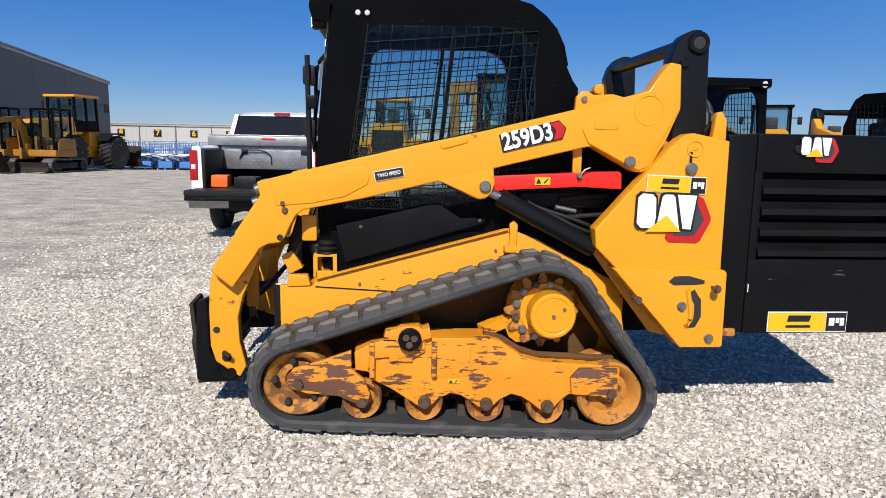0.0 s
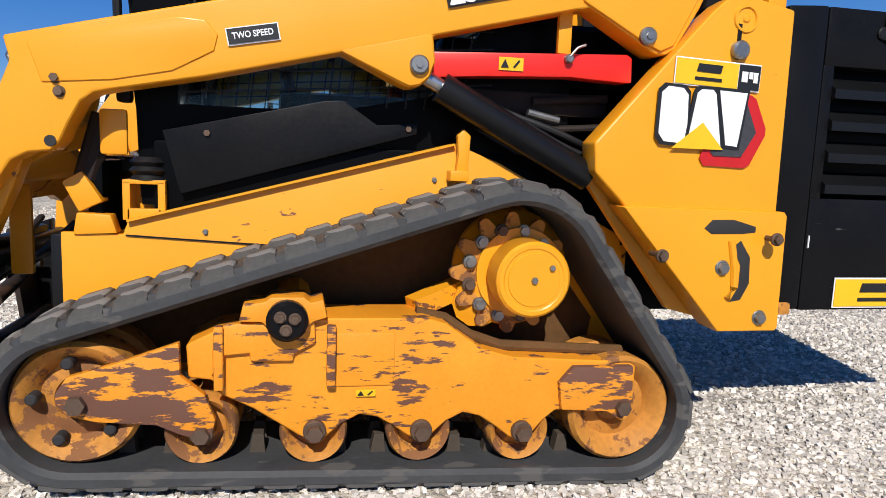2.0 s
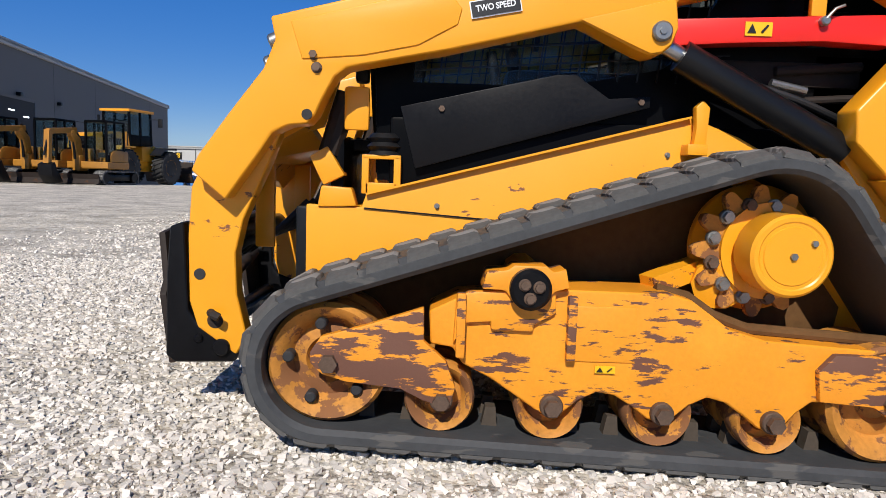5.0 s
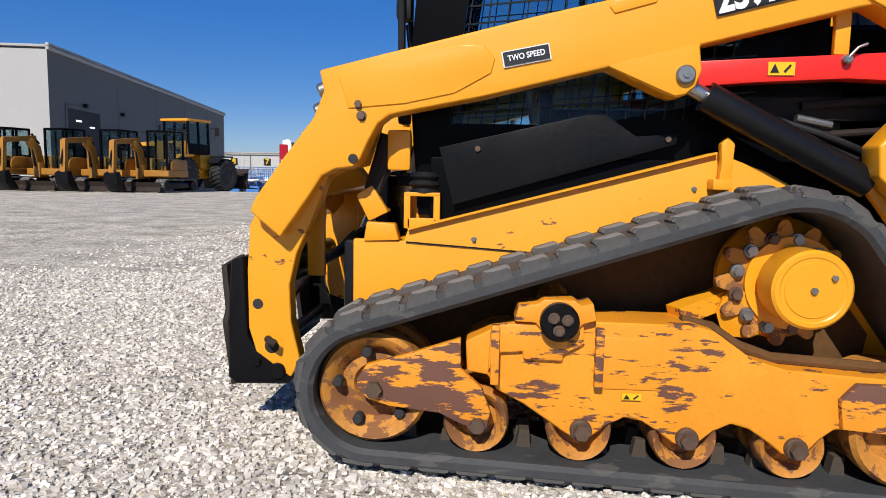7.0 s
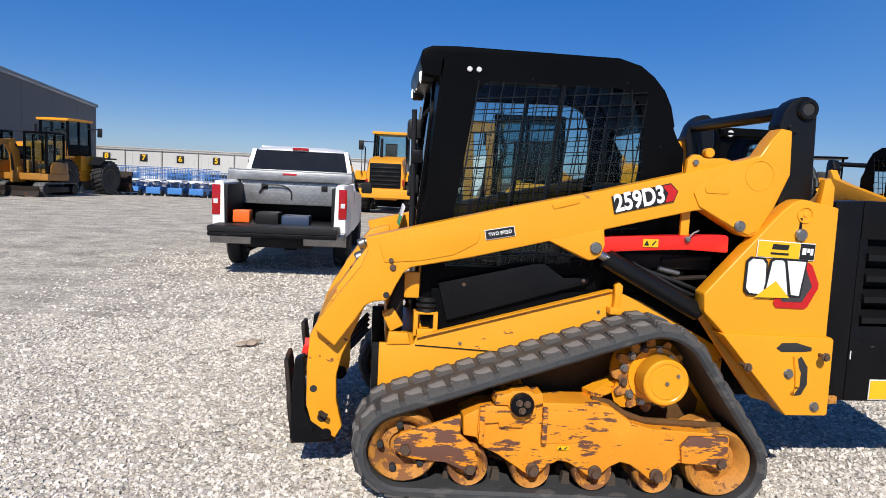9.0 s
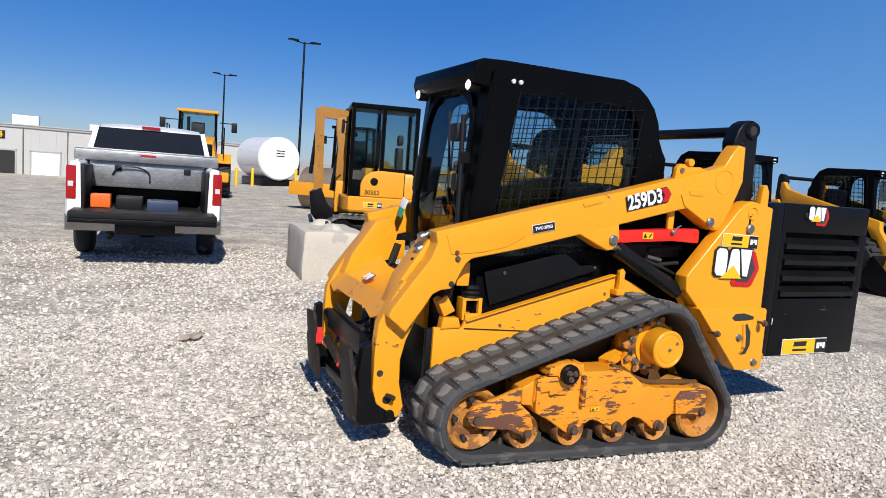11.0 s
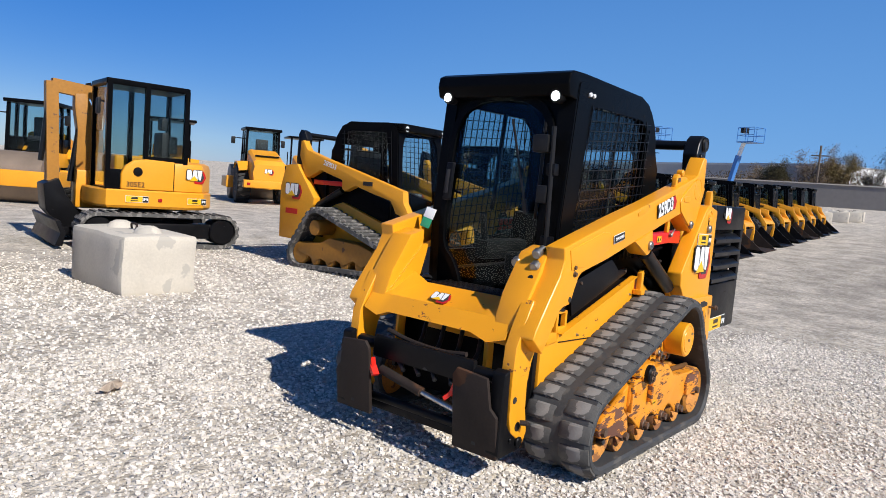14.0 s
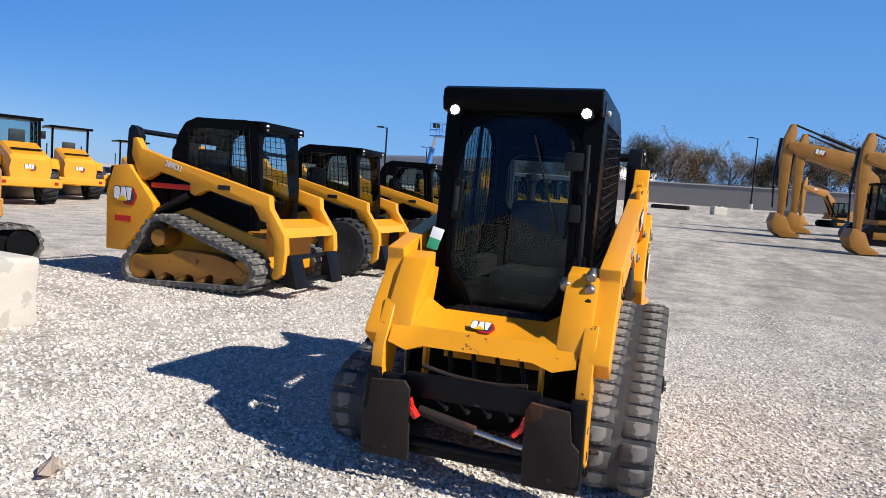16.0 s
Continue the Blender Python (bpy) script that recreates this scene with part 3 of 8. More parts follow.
def along(loop, pitch, start=0.0):
    """Places and outward directions at even steps round a loop."""
    seg = [math.hypot(x2 - x1, z2 - z1) for (x1, z1), (x2, z2) in zip(loop, loop[1:] + loop[:1])]
    total = sum(seg)
    count = round(total / pitch)
    out, s, i = [], 0.0, 0
    for n in range(count):
        want = start + n * total / count
        while s + seg[i] < want:
            s += seg[i]
            i += 1
        u = (want - s) / seg[i]
        (x1, z1), (x2, z2) = loop[i], loop[(i + 1) % len(loop)]
        out.append((x1 + (x2 - x1) * u, z1 + (z2 - z1) * u, math.atan2(-(x2 - x1), z2 - z1)))
    return out


def lug_mesh(w):
    """One tread block, worn round, its base at z = 0; w: along the belt's width."""
    sec = [(-0.042, -0.004), (0.042, -0.004), (0.039, 0.018), (0.030, 0.025), (-0.030, 0.025), (-0.039, 0.018)]
    return loft([[(x * f, y, z if z < 0 else z * g) for x, z in sec] for y, f, g in ((0, 1.0, 0.30), (0.030, 1, 0.95), (w * 0.5, 1, 1.05), (w - 0.022, 1, 0.95), (w, 0.92, 0.45))])


def undercarriage(s):
    Y = lambda d: YC - s * d  # noqa: E731
    loop = hull_loop(TRACK)
    ya, yb = sorted((Y(0.475), Y(0.82)))
    belt = belt_section(loop, 0.036, ya, yb, RUBBER_SIDE, "rubber_track", loader)
    tagged(belt, "dusty black rubber track with block tread")
    me_a = mesh_of("lug", lug_mesh(0.152), RUBBER)
    me_b = mesh_of("lug", lug_mesh(0.152), RUBBER)
    for row, (me, d) in enumerate(((me_a, 0.817), (me_b, 0.630))):
        for x, z, a in along(loop, 0.102, 0.051 * row):
            y = Y(d) if s > 0 else Y(d) - 0.152
            piece("lug", me, belt, Matrix.Translation((x, y, z)) @ Matrix.Rotation(math.pi / 2 - a, 4, "Y"))
    me_t = mesh_of("drive_tooth", loft([[(x, y, z) for x, z in ((-0.02 * f, 0), (0.02 * f, 0), (0.013 * f, 0.05), (-0.013 * f, 0.05))] for y, f in ((0, 1), (0.035, 1))]), RUBBER_INNER)
    inner = hull_loop([(x, z, r - 0.036) for x, z, r in TRACK])
    for x, z, a in along(inner, 0.105):
        if z > 0.22:
            continue
        for d in (0.70, 0.61):
            y = Y(d) - (0.0 if s > 0 else 0.035)
            piece("drive_tooth", me_t, belt, Matrix.Translation((x, y, z)) @ Matrix.Rotation(-math.pi / 2 - a, 4, "Y"))

    def wheel(name, x, z, r, d0, d1, material, holes=0):
        a, c = Y(d0), Y(d1)
        t = (c - a)
        prof = [(0.0, a + 0.25 * t), (r * 0.34, a + 0.25 * t), (r * 0.40, a + 0.18 * t), (r * 0.62, a + 0.22 * t), (r * 0.78, a + 0.05 * t), (r * 0.93, a), (r, a + 0.06 * t), (r, a + 0.3 * t), (r * 0.9, a + 0.36 * t), (r * 0.9, a + 0.64 * t), (r, a + 0.7 * t), (r, c), (0, c)]
        return part(name, lathe(prof, x, 0, z, "y", 40), material, loader)

    fi = wheel("front_idler", -0.295, 0.232, 0.150, 0.775, 0.54, YELLOW_RUST)
    wheel("rear_idler", 1.095, 0.165, 0.150, 0.775, 0.54, YELLOW_RUST)
    for i in range(5):
        a = 2 * math.pi * i / 5 + 0.5
        part("idler_hole", disc(-0.295 + 0.098 * math.cos(a), Y(0.775), Y(0.735), 0.232 + 0.098 * math.sin(a), 0.014), DARK_OPENING, fi)
    for x, z, r in ((-0.018, 0.140, 0.088), (0.256, 0.126, 0.086), (0.530, 0.116, 0.086), (0.806, 0.103, 0.086)):
        wheel("road_roller", x, z + 0.008, r, 0.765, 0.55, YELLOW_RUST)
    # drive sprocket and its hub
    teeth = []
    for i in range(120):
        a = 2 * math.pi * i / 120
        r = 0.150 + 0.026 * max(-0.9, min(0.8, 1.3 * math.cos(12 * a)))
        teeth.append((0.790 + r * math.cos(a), 0.530 + r * math.sin(a)))
    ya, yb = sorted((Y(0.665), Y(0.64)))
    spk = part("drive_sprocket", framed(teeth, [(0.79 + 0.05 * math.cos(i), 0.53 + 0.05 * math.sin(i)) for i in [k * math.pi / 12 for k in range(24)]], (0.790, 0.530), ya, yb, 120), YELLOW_RUST, loader)
    for i in range(12):
        a = 2 * math.pi * (i + 0.5) / 12
        part("sprocket_bolt", hexbolt(0.79 + 0.122 * math.cos(a), Y(0.686), Y(0.66), 0.53 + 0.122 * math.sin(a), 0.014), BOLT if i % 3 else BOLT_RUST, spk)
    f, b = Y(0.795), Y(0.56)
    t = b - f
    hub = part("drive_hub", lathe([(0, f), (0.070, f), (0.072, f + 0.012 * t), (0.080, f + 0.012 * t), (0.084, f), (0.094, f), (0.101, f + 0.03 * t), (0.101, f + 0.42 * t), (0.092, f + 0.5 * t), (0.125, f + 0.5 * t), (0.125, f + 0.6 * t), (0.17, f + 0.9 * t), (0.17, b), (0, b)], 0.815, 0, 0.533, "y", 48), YELLOW_CHIPPED, loader)
    part("hub_plug", hexbolt(0.815, Y(0.803), Y(0.78), 0.533, 0.009), BOLT, hub)
    part("hub_plug", hexbolt(0.862, Y(0.803), Y(0.78), 0.566, 0.008), BOLT, hub)
    # roller frame: the long side beam with scalloped lower edge, the front fork, and the rear cheek
    ya, yb = sorted((Y(0.772), Y(0.60)))
    beam_pts = [(0.020, 0.405), (0.275, 0.432), (0.535, 0.430), (0.590, 0.415), (0.640, 0.380), (0.690, 0.345), (0.778, 0.321), (1.120, 0.300), (1.135, 0.285), (1.135, 0.215),
                (1.060, 0.170), (0.905, 0.168), (0.870, 0.140), (0.835, 0.098), (0.806, 0.086), (0.775, 0.098), (0.735, 0.130), (0.690, 0.160), (0.645, 0.172), (0.600, 0.150), (0.560, 0.114), (0.530, 0.102), (0.498, 0.114), (0.455, 0.146), (0.415, 0.170), (0.370, 0.178),
                (0.325, 0.154), (0.287, 0.122), (0.256, 0.110), (0.225, 0.124), (0.180, 0.155), (0.105, 0.205), (0.035, 0.240), (0.010, 0.280), (-0.045, 0.288), (-0.05, 0.37)]
    frame_ob = part("roller_frame", plate(beam_pts, ya, yb, 0.009, 3), YELLOW_WORN, loader, "yellow roller frame with paint worn to brown primer")
    ya, yb = sorted((Y(0.790), Y(0.765)))
    part("fork_plate", plate([(-0.336, 0.262), (-0.310, 0.302), (-0.205, 0.332), (-0.062, 0.381), (-0.060, 0.298), (-0.005, 0.250), (0.020, 0.185), (0.012, 0.150), (-0.017, 0.137), (-0.060, 0.150), (-0.115, 0.177), (-0.250, 0.191), (-0.305, 0.207), (-0.335, 0.235)], ya, yb, 0.005), YELLOW_BARE, frame_ob)
    part("rear_cheek", plate([(0.915, 0.175), (0.905, 0.250), (0.945, 0.295), (1.118, 0.293), (1.124, 0.195), (1.095, 0.135), (1.05, 0.165)], ya, yb, 0.006), YELLOW_BARE, frame_ob)
    ya, yb = sorted((Y(0.788), Y(0.762)))
    part("frame_cover", plate([(0.015, 0.405), (0.045, 0.424), (0.255, 0.432), (0.258, 0.375), (0.205, 0.345), (0.205, 0.328), (0.10, 0.330), (0.10, 0.350), (0.04, 0.345), (0.010, 0.290)], ya, yb, 0.008), YELLOW_WORN, frame_ob)
    for x in (0.028, 0.296):
        part("strap", joined(box(x - 0.011, x + 0.011, *sorted((Y(0.800), Y(0.775))), 0.262, 0.420, 0.004)), YELLOW_BARE, frame_ob)
    part("access_plate", box(0.292, 0.458, *sorted((Y(0.777), Y(0.76))), 0.255, 0.395, 0.006), YELLOW_WORN, frame_ob)
    part("frame_rail", tube([(x, Y(0.70), z) for x, z in ((0.52, 0.430), (0.60, 0.412), (0.67, 0.365), (0.76, 0.334), (1.12, 0.312))], 0.016), MUD_AND_SHADE, frame_ob)
    # tensioner on top
    ya, yb = sorted((Y(0.80), Y(0.70)))
    ten = part("tensioner_block", plate([(0.075, 0.432), (0.085, 0.475), (0.135, 0.480), (0.150, 0.492), (0.228, 0.492), (0.245, 0.478), (0.275, 0.486), (0.285, 0.440), (0.25, 0.430), (0.23, 0.405), (0.15, 0.405), (0.13, 0.430)], ya, yb, 0.006), YELLOW_WORN, loader)
    part("tensioner_cap", disc(0.189, Y(0.83), Y(0.79), 0.437, 0.050, 0.008), BLACK_SCUFF, ten)
    for i in range(3):
        a = 2 * math.pi * i / 3 + 0.4
        part("cap_bolt", hexbolt(0.189 + 0.020 * math.cos(a), Y(0.842), Y(0.825), 0.437 + 0.020 * math.sin(a), 0.011), BOLT_RUST, ten)
    for x, z, r in ((-0.290, 0.237, 0.023), (1.092, 0.176, 0.021), (-0.014, 0.150, 0.021), (0.258, 0.142, 0.021), (0.532, 0.131, 0.021), (0.808, 0.116, 0.021)):
        part("axle_bolt", hexbolt(x, Y(0.808), Y(0.77), z, r), BOLT_RUST, frame_ob)
    # cross tubes that carry the frame
    part("mounting_tube", tube([(0.20, Y(0.66), 0.42), (0.20, Y(0.30), 0.46)], 0.05), YELLOW_CHIPPED, loader)
    part("drive_housing", joined(tube([(0.70, Y(0.66), 0.44), (0.79, Y(0.30), 0.52)], 0.07), beam((0.52, Y(0.64), 0.43), (0.74, Y(0.56), 0.50), 0.06, 0.05)), YELLOW_CHIPPED, loader)


for side in (1, -1):
    undercarriage(side)

# belly and lower body
low = part("lower_frame", joined(box(-0.30, 1.25, YC - 0.45, YC + FAR * 0.45, 0.20, 0.60, 0.02)), YELLOW_CHIPPED, loader)


def body_side(s):
    Y = lambda d: YC - d if s > 0 else YC + FAR * d  # noqa: E731
    S = lambda a, b: sorted((Y(a), Y(b)))  # noqa: E731
    side_panel = part("side_panel", plate([(-0.408, 0.30), (-0.408, 0.607), (-0.253, 0.602), (-0.239, 0.642), (0.640, 0.880), (0.660, 0.882), (0.800, 0.830), (1.20, 0.62), (1.26, 0.30)], *S(0.486, 0.46), 0.006), YELLOW_CHIPPED, loader)
    # added panel: mud colour with the belt's shade painted in
    part("mud_panel", plate([(-0.25, 0.42), (0.12, 0.535), (0.60, 0.665), (0.78, 0.70), (0.95, 0.58), (1.12, 0.36), (1.10, 0.24), (-0.30, 0.24)], *S(0.490, 0.484), 0.001), MUD_AND_SHADE, side_panel, "muddy lower panel inside the track, darkened for the belt's shade")
    part("panel_rim", beam((-0.239, Y(0.49), 0.640), (0.655, Y(0.49), 0.880), 0.03, 0.006), YELLOW, side_panel)
    part("panel_seam", beam((-0.245, Y(0.488), 0.600), (0.16, Y(0.488), 0.575), 0.006, 0.004), BLACK, side_panel)
    for x, z in ((-0.04, 0.612), (0.60, 0.775)):
        part("panel_bolt", hexbolt(x, Y(0.495), Y(0.48), z, 0.006), BOLT, side_panel)
    part("fender_shield", plate([(1.0, 0.84), (1.34, 0.40), (1.50, 0.36), (1.40, 0.62), (1.12, 0.86)], *S(0.56, 0.53), 0.006), YELLOW, loader)
    part("latch_lever", joined(plate([(0.655, 0.905), (0.675, 0.925), (0.695, 0.905), (0.690, 0.80), (0.655, 0.80), (0.660, 0.85)], *S(0.53, 0.50), 0.005), box(0.635, 0.69, *S(0.545, 0.49), 0.775, 0.805, 0.004)), YELLOW, loader)
    # black guard between fender and arm
    guard = part("side_guard", plate([(-0.150, 0.885), (0.28, 0.985), (0.335, 0.988), (0.43, 0.925), (0.545, 0.935), (0.545, 0.905), (-0.105, 0.715)], *S(0.478, 0.466), 0.002), BLACK_SCUFF, loader, "scuffed black steel side guard")
    for x, z in ((-0.035, 0.883), (0.52, 0.918)):
        part("guard_bolt", hexbolt(x, Y(0.485), Y(0.47), z, 0.009), BOLT_RUST, guard)
    # dark engine-bay structure behind it
    part("inner_frame", joined(box(-0.18, 1.25, *S(0.45, 0.30), 0.58, 0.86, 0.01), box(0.62, 1.45, *S(0.42, 0.30), 0.84, 1.20, 0.02)), CAB_BLACK, loader)
    # bracket and grease pot by the front post
    part("filler_bracket", joined(box(-0.245, -0.155, *S(0.41, 0.40), 0.640, 0.745, 0.003), box(-0.245, -0.155, *S(0.475, 0.46), 0.640, 0.672, 0.003), box(-0.255, -0.235, *S(0.475, 0.40), 0.640, 0.745, 0.003), box(-0.165, -0.145, *S(0.475, 0.40), 0.640, 0.745, 0.003), box(-0.255, -0.145, *S(0.475, 0.40), 0.738, 0.750, 0.003)), YELLOW, loader)
    part("bellows", lathe([(0, 0.75), (0.050, 0.75), (0.040, 0.762), (0.052, 0.774), (0.040, 0.786), (0.050, 0.798), (0.036, 0.812), (0, 0.812)], -0.195, Y(0.43), 0, "z", 20), PLASTIC, loader)
    part("tilt_link", plate([(-0.40, 0.74), (-0.35, 0.77), (-0.30, 0.69), (-0.36, 0.66)], *S(0.49, 0.42), 0.006), YELLOW, loader)
    part("link_foot", plate([(-0.375, 0.60), (-0.365, 0.66), (-0.28, 0.655), (-0.265, 0.605)], *S(0.495, 0.44), 0.006), YELLOW, loader)
    part("tilt_cylinder", tube([(-0.30, Y(0.45), 0.92), (-0.35, Y(0.45), 0.75)], 0.032), RUSTY_STEEL, loader)
    part("link_ear", box(-0.305, -0.235, *S(0.49, 0.47), 0.815, 0.935, 0.02), YELLOW, loader)
    # painted black for the shade in the gap between arm and body
    part("front_shroud", box(-0.44, -0.36, *S(0.47, 0.44), 0.30, 0.60, 0.01), BLACK, loader)

    # lift arm: box section with bracket plates, bent front leg
    arm_pts = [(-0.483, 1.091), (-0.302, 1.137), (0.123, 1.241), (0.518, 1.330), (0.93, 1.434), (1.19, 1.503), (1.255, 1.523), (1.305, 1.60), (1.345, 1.648), (1.395, 1.640), (1.405, 1.445), (1.345, 1.300), (1.275, 1.175), (1.245, 1.158), (1.215, 1.158), (1.18, 1.176), (1.008, 1.272), (0.967, 1.264), (0.562, 1.164),
               (0.570, 1.096), (0.556, 1.052), (0.530, 1.030), (0.500, 1.024), (0.472, 1.034), (0.319, 1.105), (-0.028, 1.020), (-0.238, 0.978), (-0.285, 0.968), (-0.315, 0.945), (-0.345, 0.890), (-0.365, 0.845), (-0.386, 0.821), (-0.437, 0.815), (-0.477, 0.795), (-0.515, 0.735), (-0.600, 0.615), (-0.690, 0.690), (-0.672, 0.730), (-0.592, 0.840), (-0.500, 0.960), (-0.470, 1.035)]
    arm = part("lift_arm", plate(arm_pts, *S(0.600, 0.500), 0.009, 3), YELLOW, loader, "yellow lift arm with pressed reinforcing plates")
    part("arm_bracket", plate([(0.315, 1.108), (0.555, 1.168), (0.566, 1.096), (0.552, 1.055), (0.528, 1.034), (0.500, 1.028), (0.475, 1.038)], *S(0.606, 0.598), 0.004), YELLOW, arm)
    part("pressing", plate([(-0.40, 0.985), (-0.24, 1.000), (-0.10, 1.03), (0.0, 1.085), (0.010, 1.125), (-0.02, 1.160), (-0.09, 1.163), (-0.43, 1.080)], *S(0.6045, 0.596), 0.004, 3), YELLOW, arm)
    part("pressing", plate([(0.315, 1.265), (0.33, 1.245), (0.44, 1.275), (0.445, 1.295), (0.43, 1.302), (0.33, 1.28)], *S(0.605, 0.596), 0.004, 3), YELLOW, arm)
    part("pressing", plate([(0.975, 1.375), (0.955, 1.345), (0.985, 1.285), (1.18, 1.185), (1.225, 1.166), (1.265, 1.185), (1.395, 1.445), (1.27, 1.50), (1.16, 1.475)], *S(0.608, 0.597), 0.005, 3), YELLOW, arm)
    part("pressing", plate(rounded(1.005, 1.120, 1.345, 1.385, 0.018), *S(0.612, 0.60), 0.004, 3), YELLOW, arm)
    part("pressing", ring(1.255, Y(0.606), 1.435, 0.066, 0.005), YELLOW, arm)
    part("link_ear", joined(plate([(0.925, 1.425), (0.93, 1.49), (0.955, 1.515), (0.985, 1.515), (1.01, 1.500), (1.10, 1.505), (1.16, 1.49), (1.10, 1.465)], *S(0.575, 0.545), 0.006), disc(1.03, Y(0.58), Y(0.54), 1.525, 0.022)), YELLOW, arm)
    part("ear_pin", hexbolt(0.965, Y(0.585), Y(0.56), 1.480, 0.014), BOLT, arm)
    for x, z, r in ((0.524, 1.084, 0.026), (1.180, 1.205, 0.026)):
        pin = part("pivot_pin", joined(disc(x, Y(0.622), Y(0.60), z, r, 0.005), lathe([(0, Y(0.626)), (0.010, Y(0.626)), (0.010, Y(0.61)), (0, Y(0.61))], x, 0, z, "y", 6)), BOLT, arm)
    for x, z, r in ((-0.371, 0.998, 0.0105), (-0.362, 0.965, 0.0105)):
        part("arm_bolt", hexbolt(x, Y(0.612), Y(0.595), z, r), BOLT_RUST, arm)
    for x, z, r in ((-0.386, 0.845, 0.014), (-0.185, 1.085, 0.005), (-0.187, 1.035, 0.005)):
        part("arm_hole", disc(x, Y(0.602), Y(0.58), z, r, 0.001), DARK_OPENING, arm)
    leg = part("arm_leg", plate([(-0.600, 0.850), (-0.672, 0.728), (-0.712, 0.645), (-0.722, 0.510), (-0.720, 0.330), (-0.698, 0.255), (-0.590, 0.178), (-0.560, 0.232), (-0.588, 0.351), (-0.592, 0.466), (-0.570, 0.560), (-0.500, 0.72), (-0.47, 0.80)], *S(0.535, 0.470), 0.008, 3), YELLOW_CHIPPED, arm)
    part("leg_hook", joined(tube([(-0.655, Y(0.55), 0.300), (-0.640, Y(0.575), 0.300), (-0.625, Y(0.575), 0.292)], 0.012), disc(-0.648, Y(0.537), Y(0.52), 0.275, 0.022, 0.001)), RUSTY_STEEL, leg)
    part("leg_hole", disc(-0.690, Y(0.537), Y(0.52), 0.405, 0.016, 0.001), DARK_OPENING, leg)
    # inner face of the arm, above the front plate
    part("arm_gusset", plate([(-0.50, 0.80), (-0.66, 0.70), (-0.60, 0.86), (-0.47, 1.05), (-0.36, 1.08), (-0.36, 0.90)], *S(0.505, 0.36), 0.008), YELLOW, arm)
    # boom cylinder, safety brace, hoses
    cyl = part("lift_cylinder", tube([(0.595, Y(0.55), 1.035), (1.05, Y(0.55), 0.800)], 0.043, 20), BLACK, loader, "glossy black hydraulic lift cylinder")
    part("cylinder_rod", tube([(0.53, Y(0.55), 1.070), (0.60, Y(0.55), 1.034)], 0.022, 14), STEEL, cyl)
    brace = part("safety_brace", joined(plate([(0.570, 1.130), (1.150, 1.160), (1.165, 1.150), (1.168, 1.080), (1.150, 1.078), (0.975, 1.085), (0.720, 1.072), (0.570, 1.060)], *S(0.555, 0.485), 0.005)), RED, loader, "red steel lift-arm safety brace")
    warning_sticker(brace, facing(0.795, Y(0.557), 1.110) if s > 0 else pose(0.795, Y(0.557), 1.110, 90, 0, 180), 0.072, 0.036)
    part("brace_pin", joined(disc(0.965, Y(0.575), Y(0.55), 1.135, 0.013), tube([(0.965, Y(0.572), 1.14), (0.985, Y(0.575), 1.165), (1.01, Y(0.572), 1.175)], 0.004)), BOLT, brace)
    part("brace_hanger", box(0.935, 0.975, *S(0.55, 0.53), 1.15, 1.265, 0.003), YELLOW, brace)
    for k, (za, zb) in enumerate(((1.03, 0.90), (1.01, 0.93))):
        part("hydraulic_hose", tube(smooth_line([(0.64 + 0.1 * k, Y(0.50), za), (0.80, Y(0.50), za - 0.05 + 0.02 * k), (0.96, Y(0.50), zb), (1.12, Y(0.48), zb - 0.06)]), 0.011), HOSE, loader)
    part("hose_fitting", tube([(0.88, Y(0.47), 0.985), (0.98, Y(0.47), 0.965)], 0.012), BOLT, loader)
    part("valve_block", joined(box(0.72, 1.15, *S(0.44, 0.36), 0.98, 1.05, 0.01), tube([(0.86, Y(0.46), 0.93), (1.12, Y(0.46), 0.95)], 0.012), tube([(0.90, Y(0.45), 1.02), (1.14, Y(0.45), 1.04)], 0.014)), RUSTY_STEEL, loader)

    # rear upright with the lower casting
    tower = part("rear_upright", plate([(1.397, 1.314), (1.43, 1.333), (1.461, 1.338), (1.627, 1.306), (1.633, 0.705), (1.640, 0.40), (1.470, 0.40), (1.035, 0.815), (1.027, 0.900), (1.361, 1.281)], *S(0.640, 0.545), 0.009, 3), YELLOW, loader, "yellow rear upright plate")
    cast = part("lower_casting", plate([(1.115, 0.722), (1.150, 0.725), (1.640, 0.718), (1.650, 0.705), (1.655, 0.360), (1.645, 0.352), (1.450, 0.352)], *S(0.668, 0.56), 0.010, 3), YELLOW, tower)
    # dark plates painted for the shade inside the casting's recesses
    part("tie_down_slot", plate([(1.375, 0.665), (1.40, 0.690), (1.47, 0.692), (1.545, 0.672), (1.545, 0.655), (1.50, 0.650), (1.40, 0.648)], *S(0.6695, 0.66), 0.001), DARK_OPENING, cast)
    part("tie_down_slot", plate([(1.475, 0.610), (1.500, 0.630), (1.535, 0.580), (1.540, 0.500), (1.515, 0.450), (1.480, 0.445), (1.505, 0.490), (1.505, 0.555)], *S(0.6695, 0.66), 0.001), DARK_OPENING, cast)
    part("slot_rib", tube([(1.468, Y(0.668), 0.63), (1.485, Y(0.668), 0.55), (1.49, Y(0.668), 0.49), (1.47, Y(0.668), 0.455)], 0.012), YELLOW, cast)
    for x, z, long in ((1.215, 0.590, 0.07), (1.585, 0.640, 0.06)):
        part("stud", joined(tube([(x, Y(0.66), z), (x, Y(0.66 + long), z)], 0.008), hexbolt(x, Y(0.668 + long), Y(0.65 + long), z, 0.014)), BOLT_RUST, cast)
    for x, z in ((1.445, 0.548), (1.585, 0.395)):
        part("casting_bolt", hexbolt(x, Y(0.684), Y(0.66), z, 0.017), BOLT, cast)
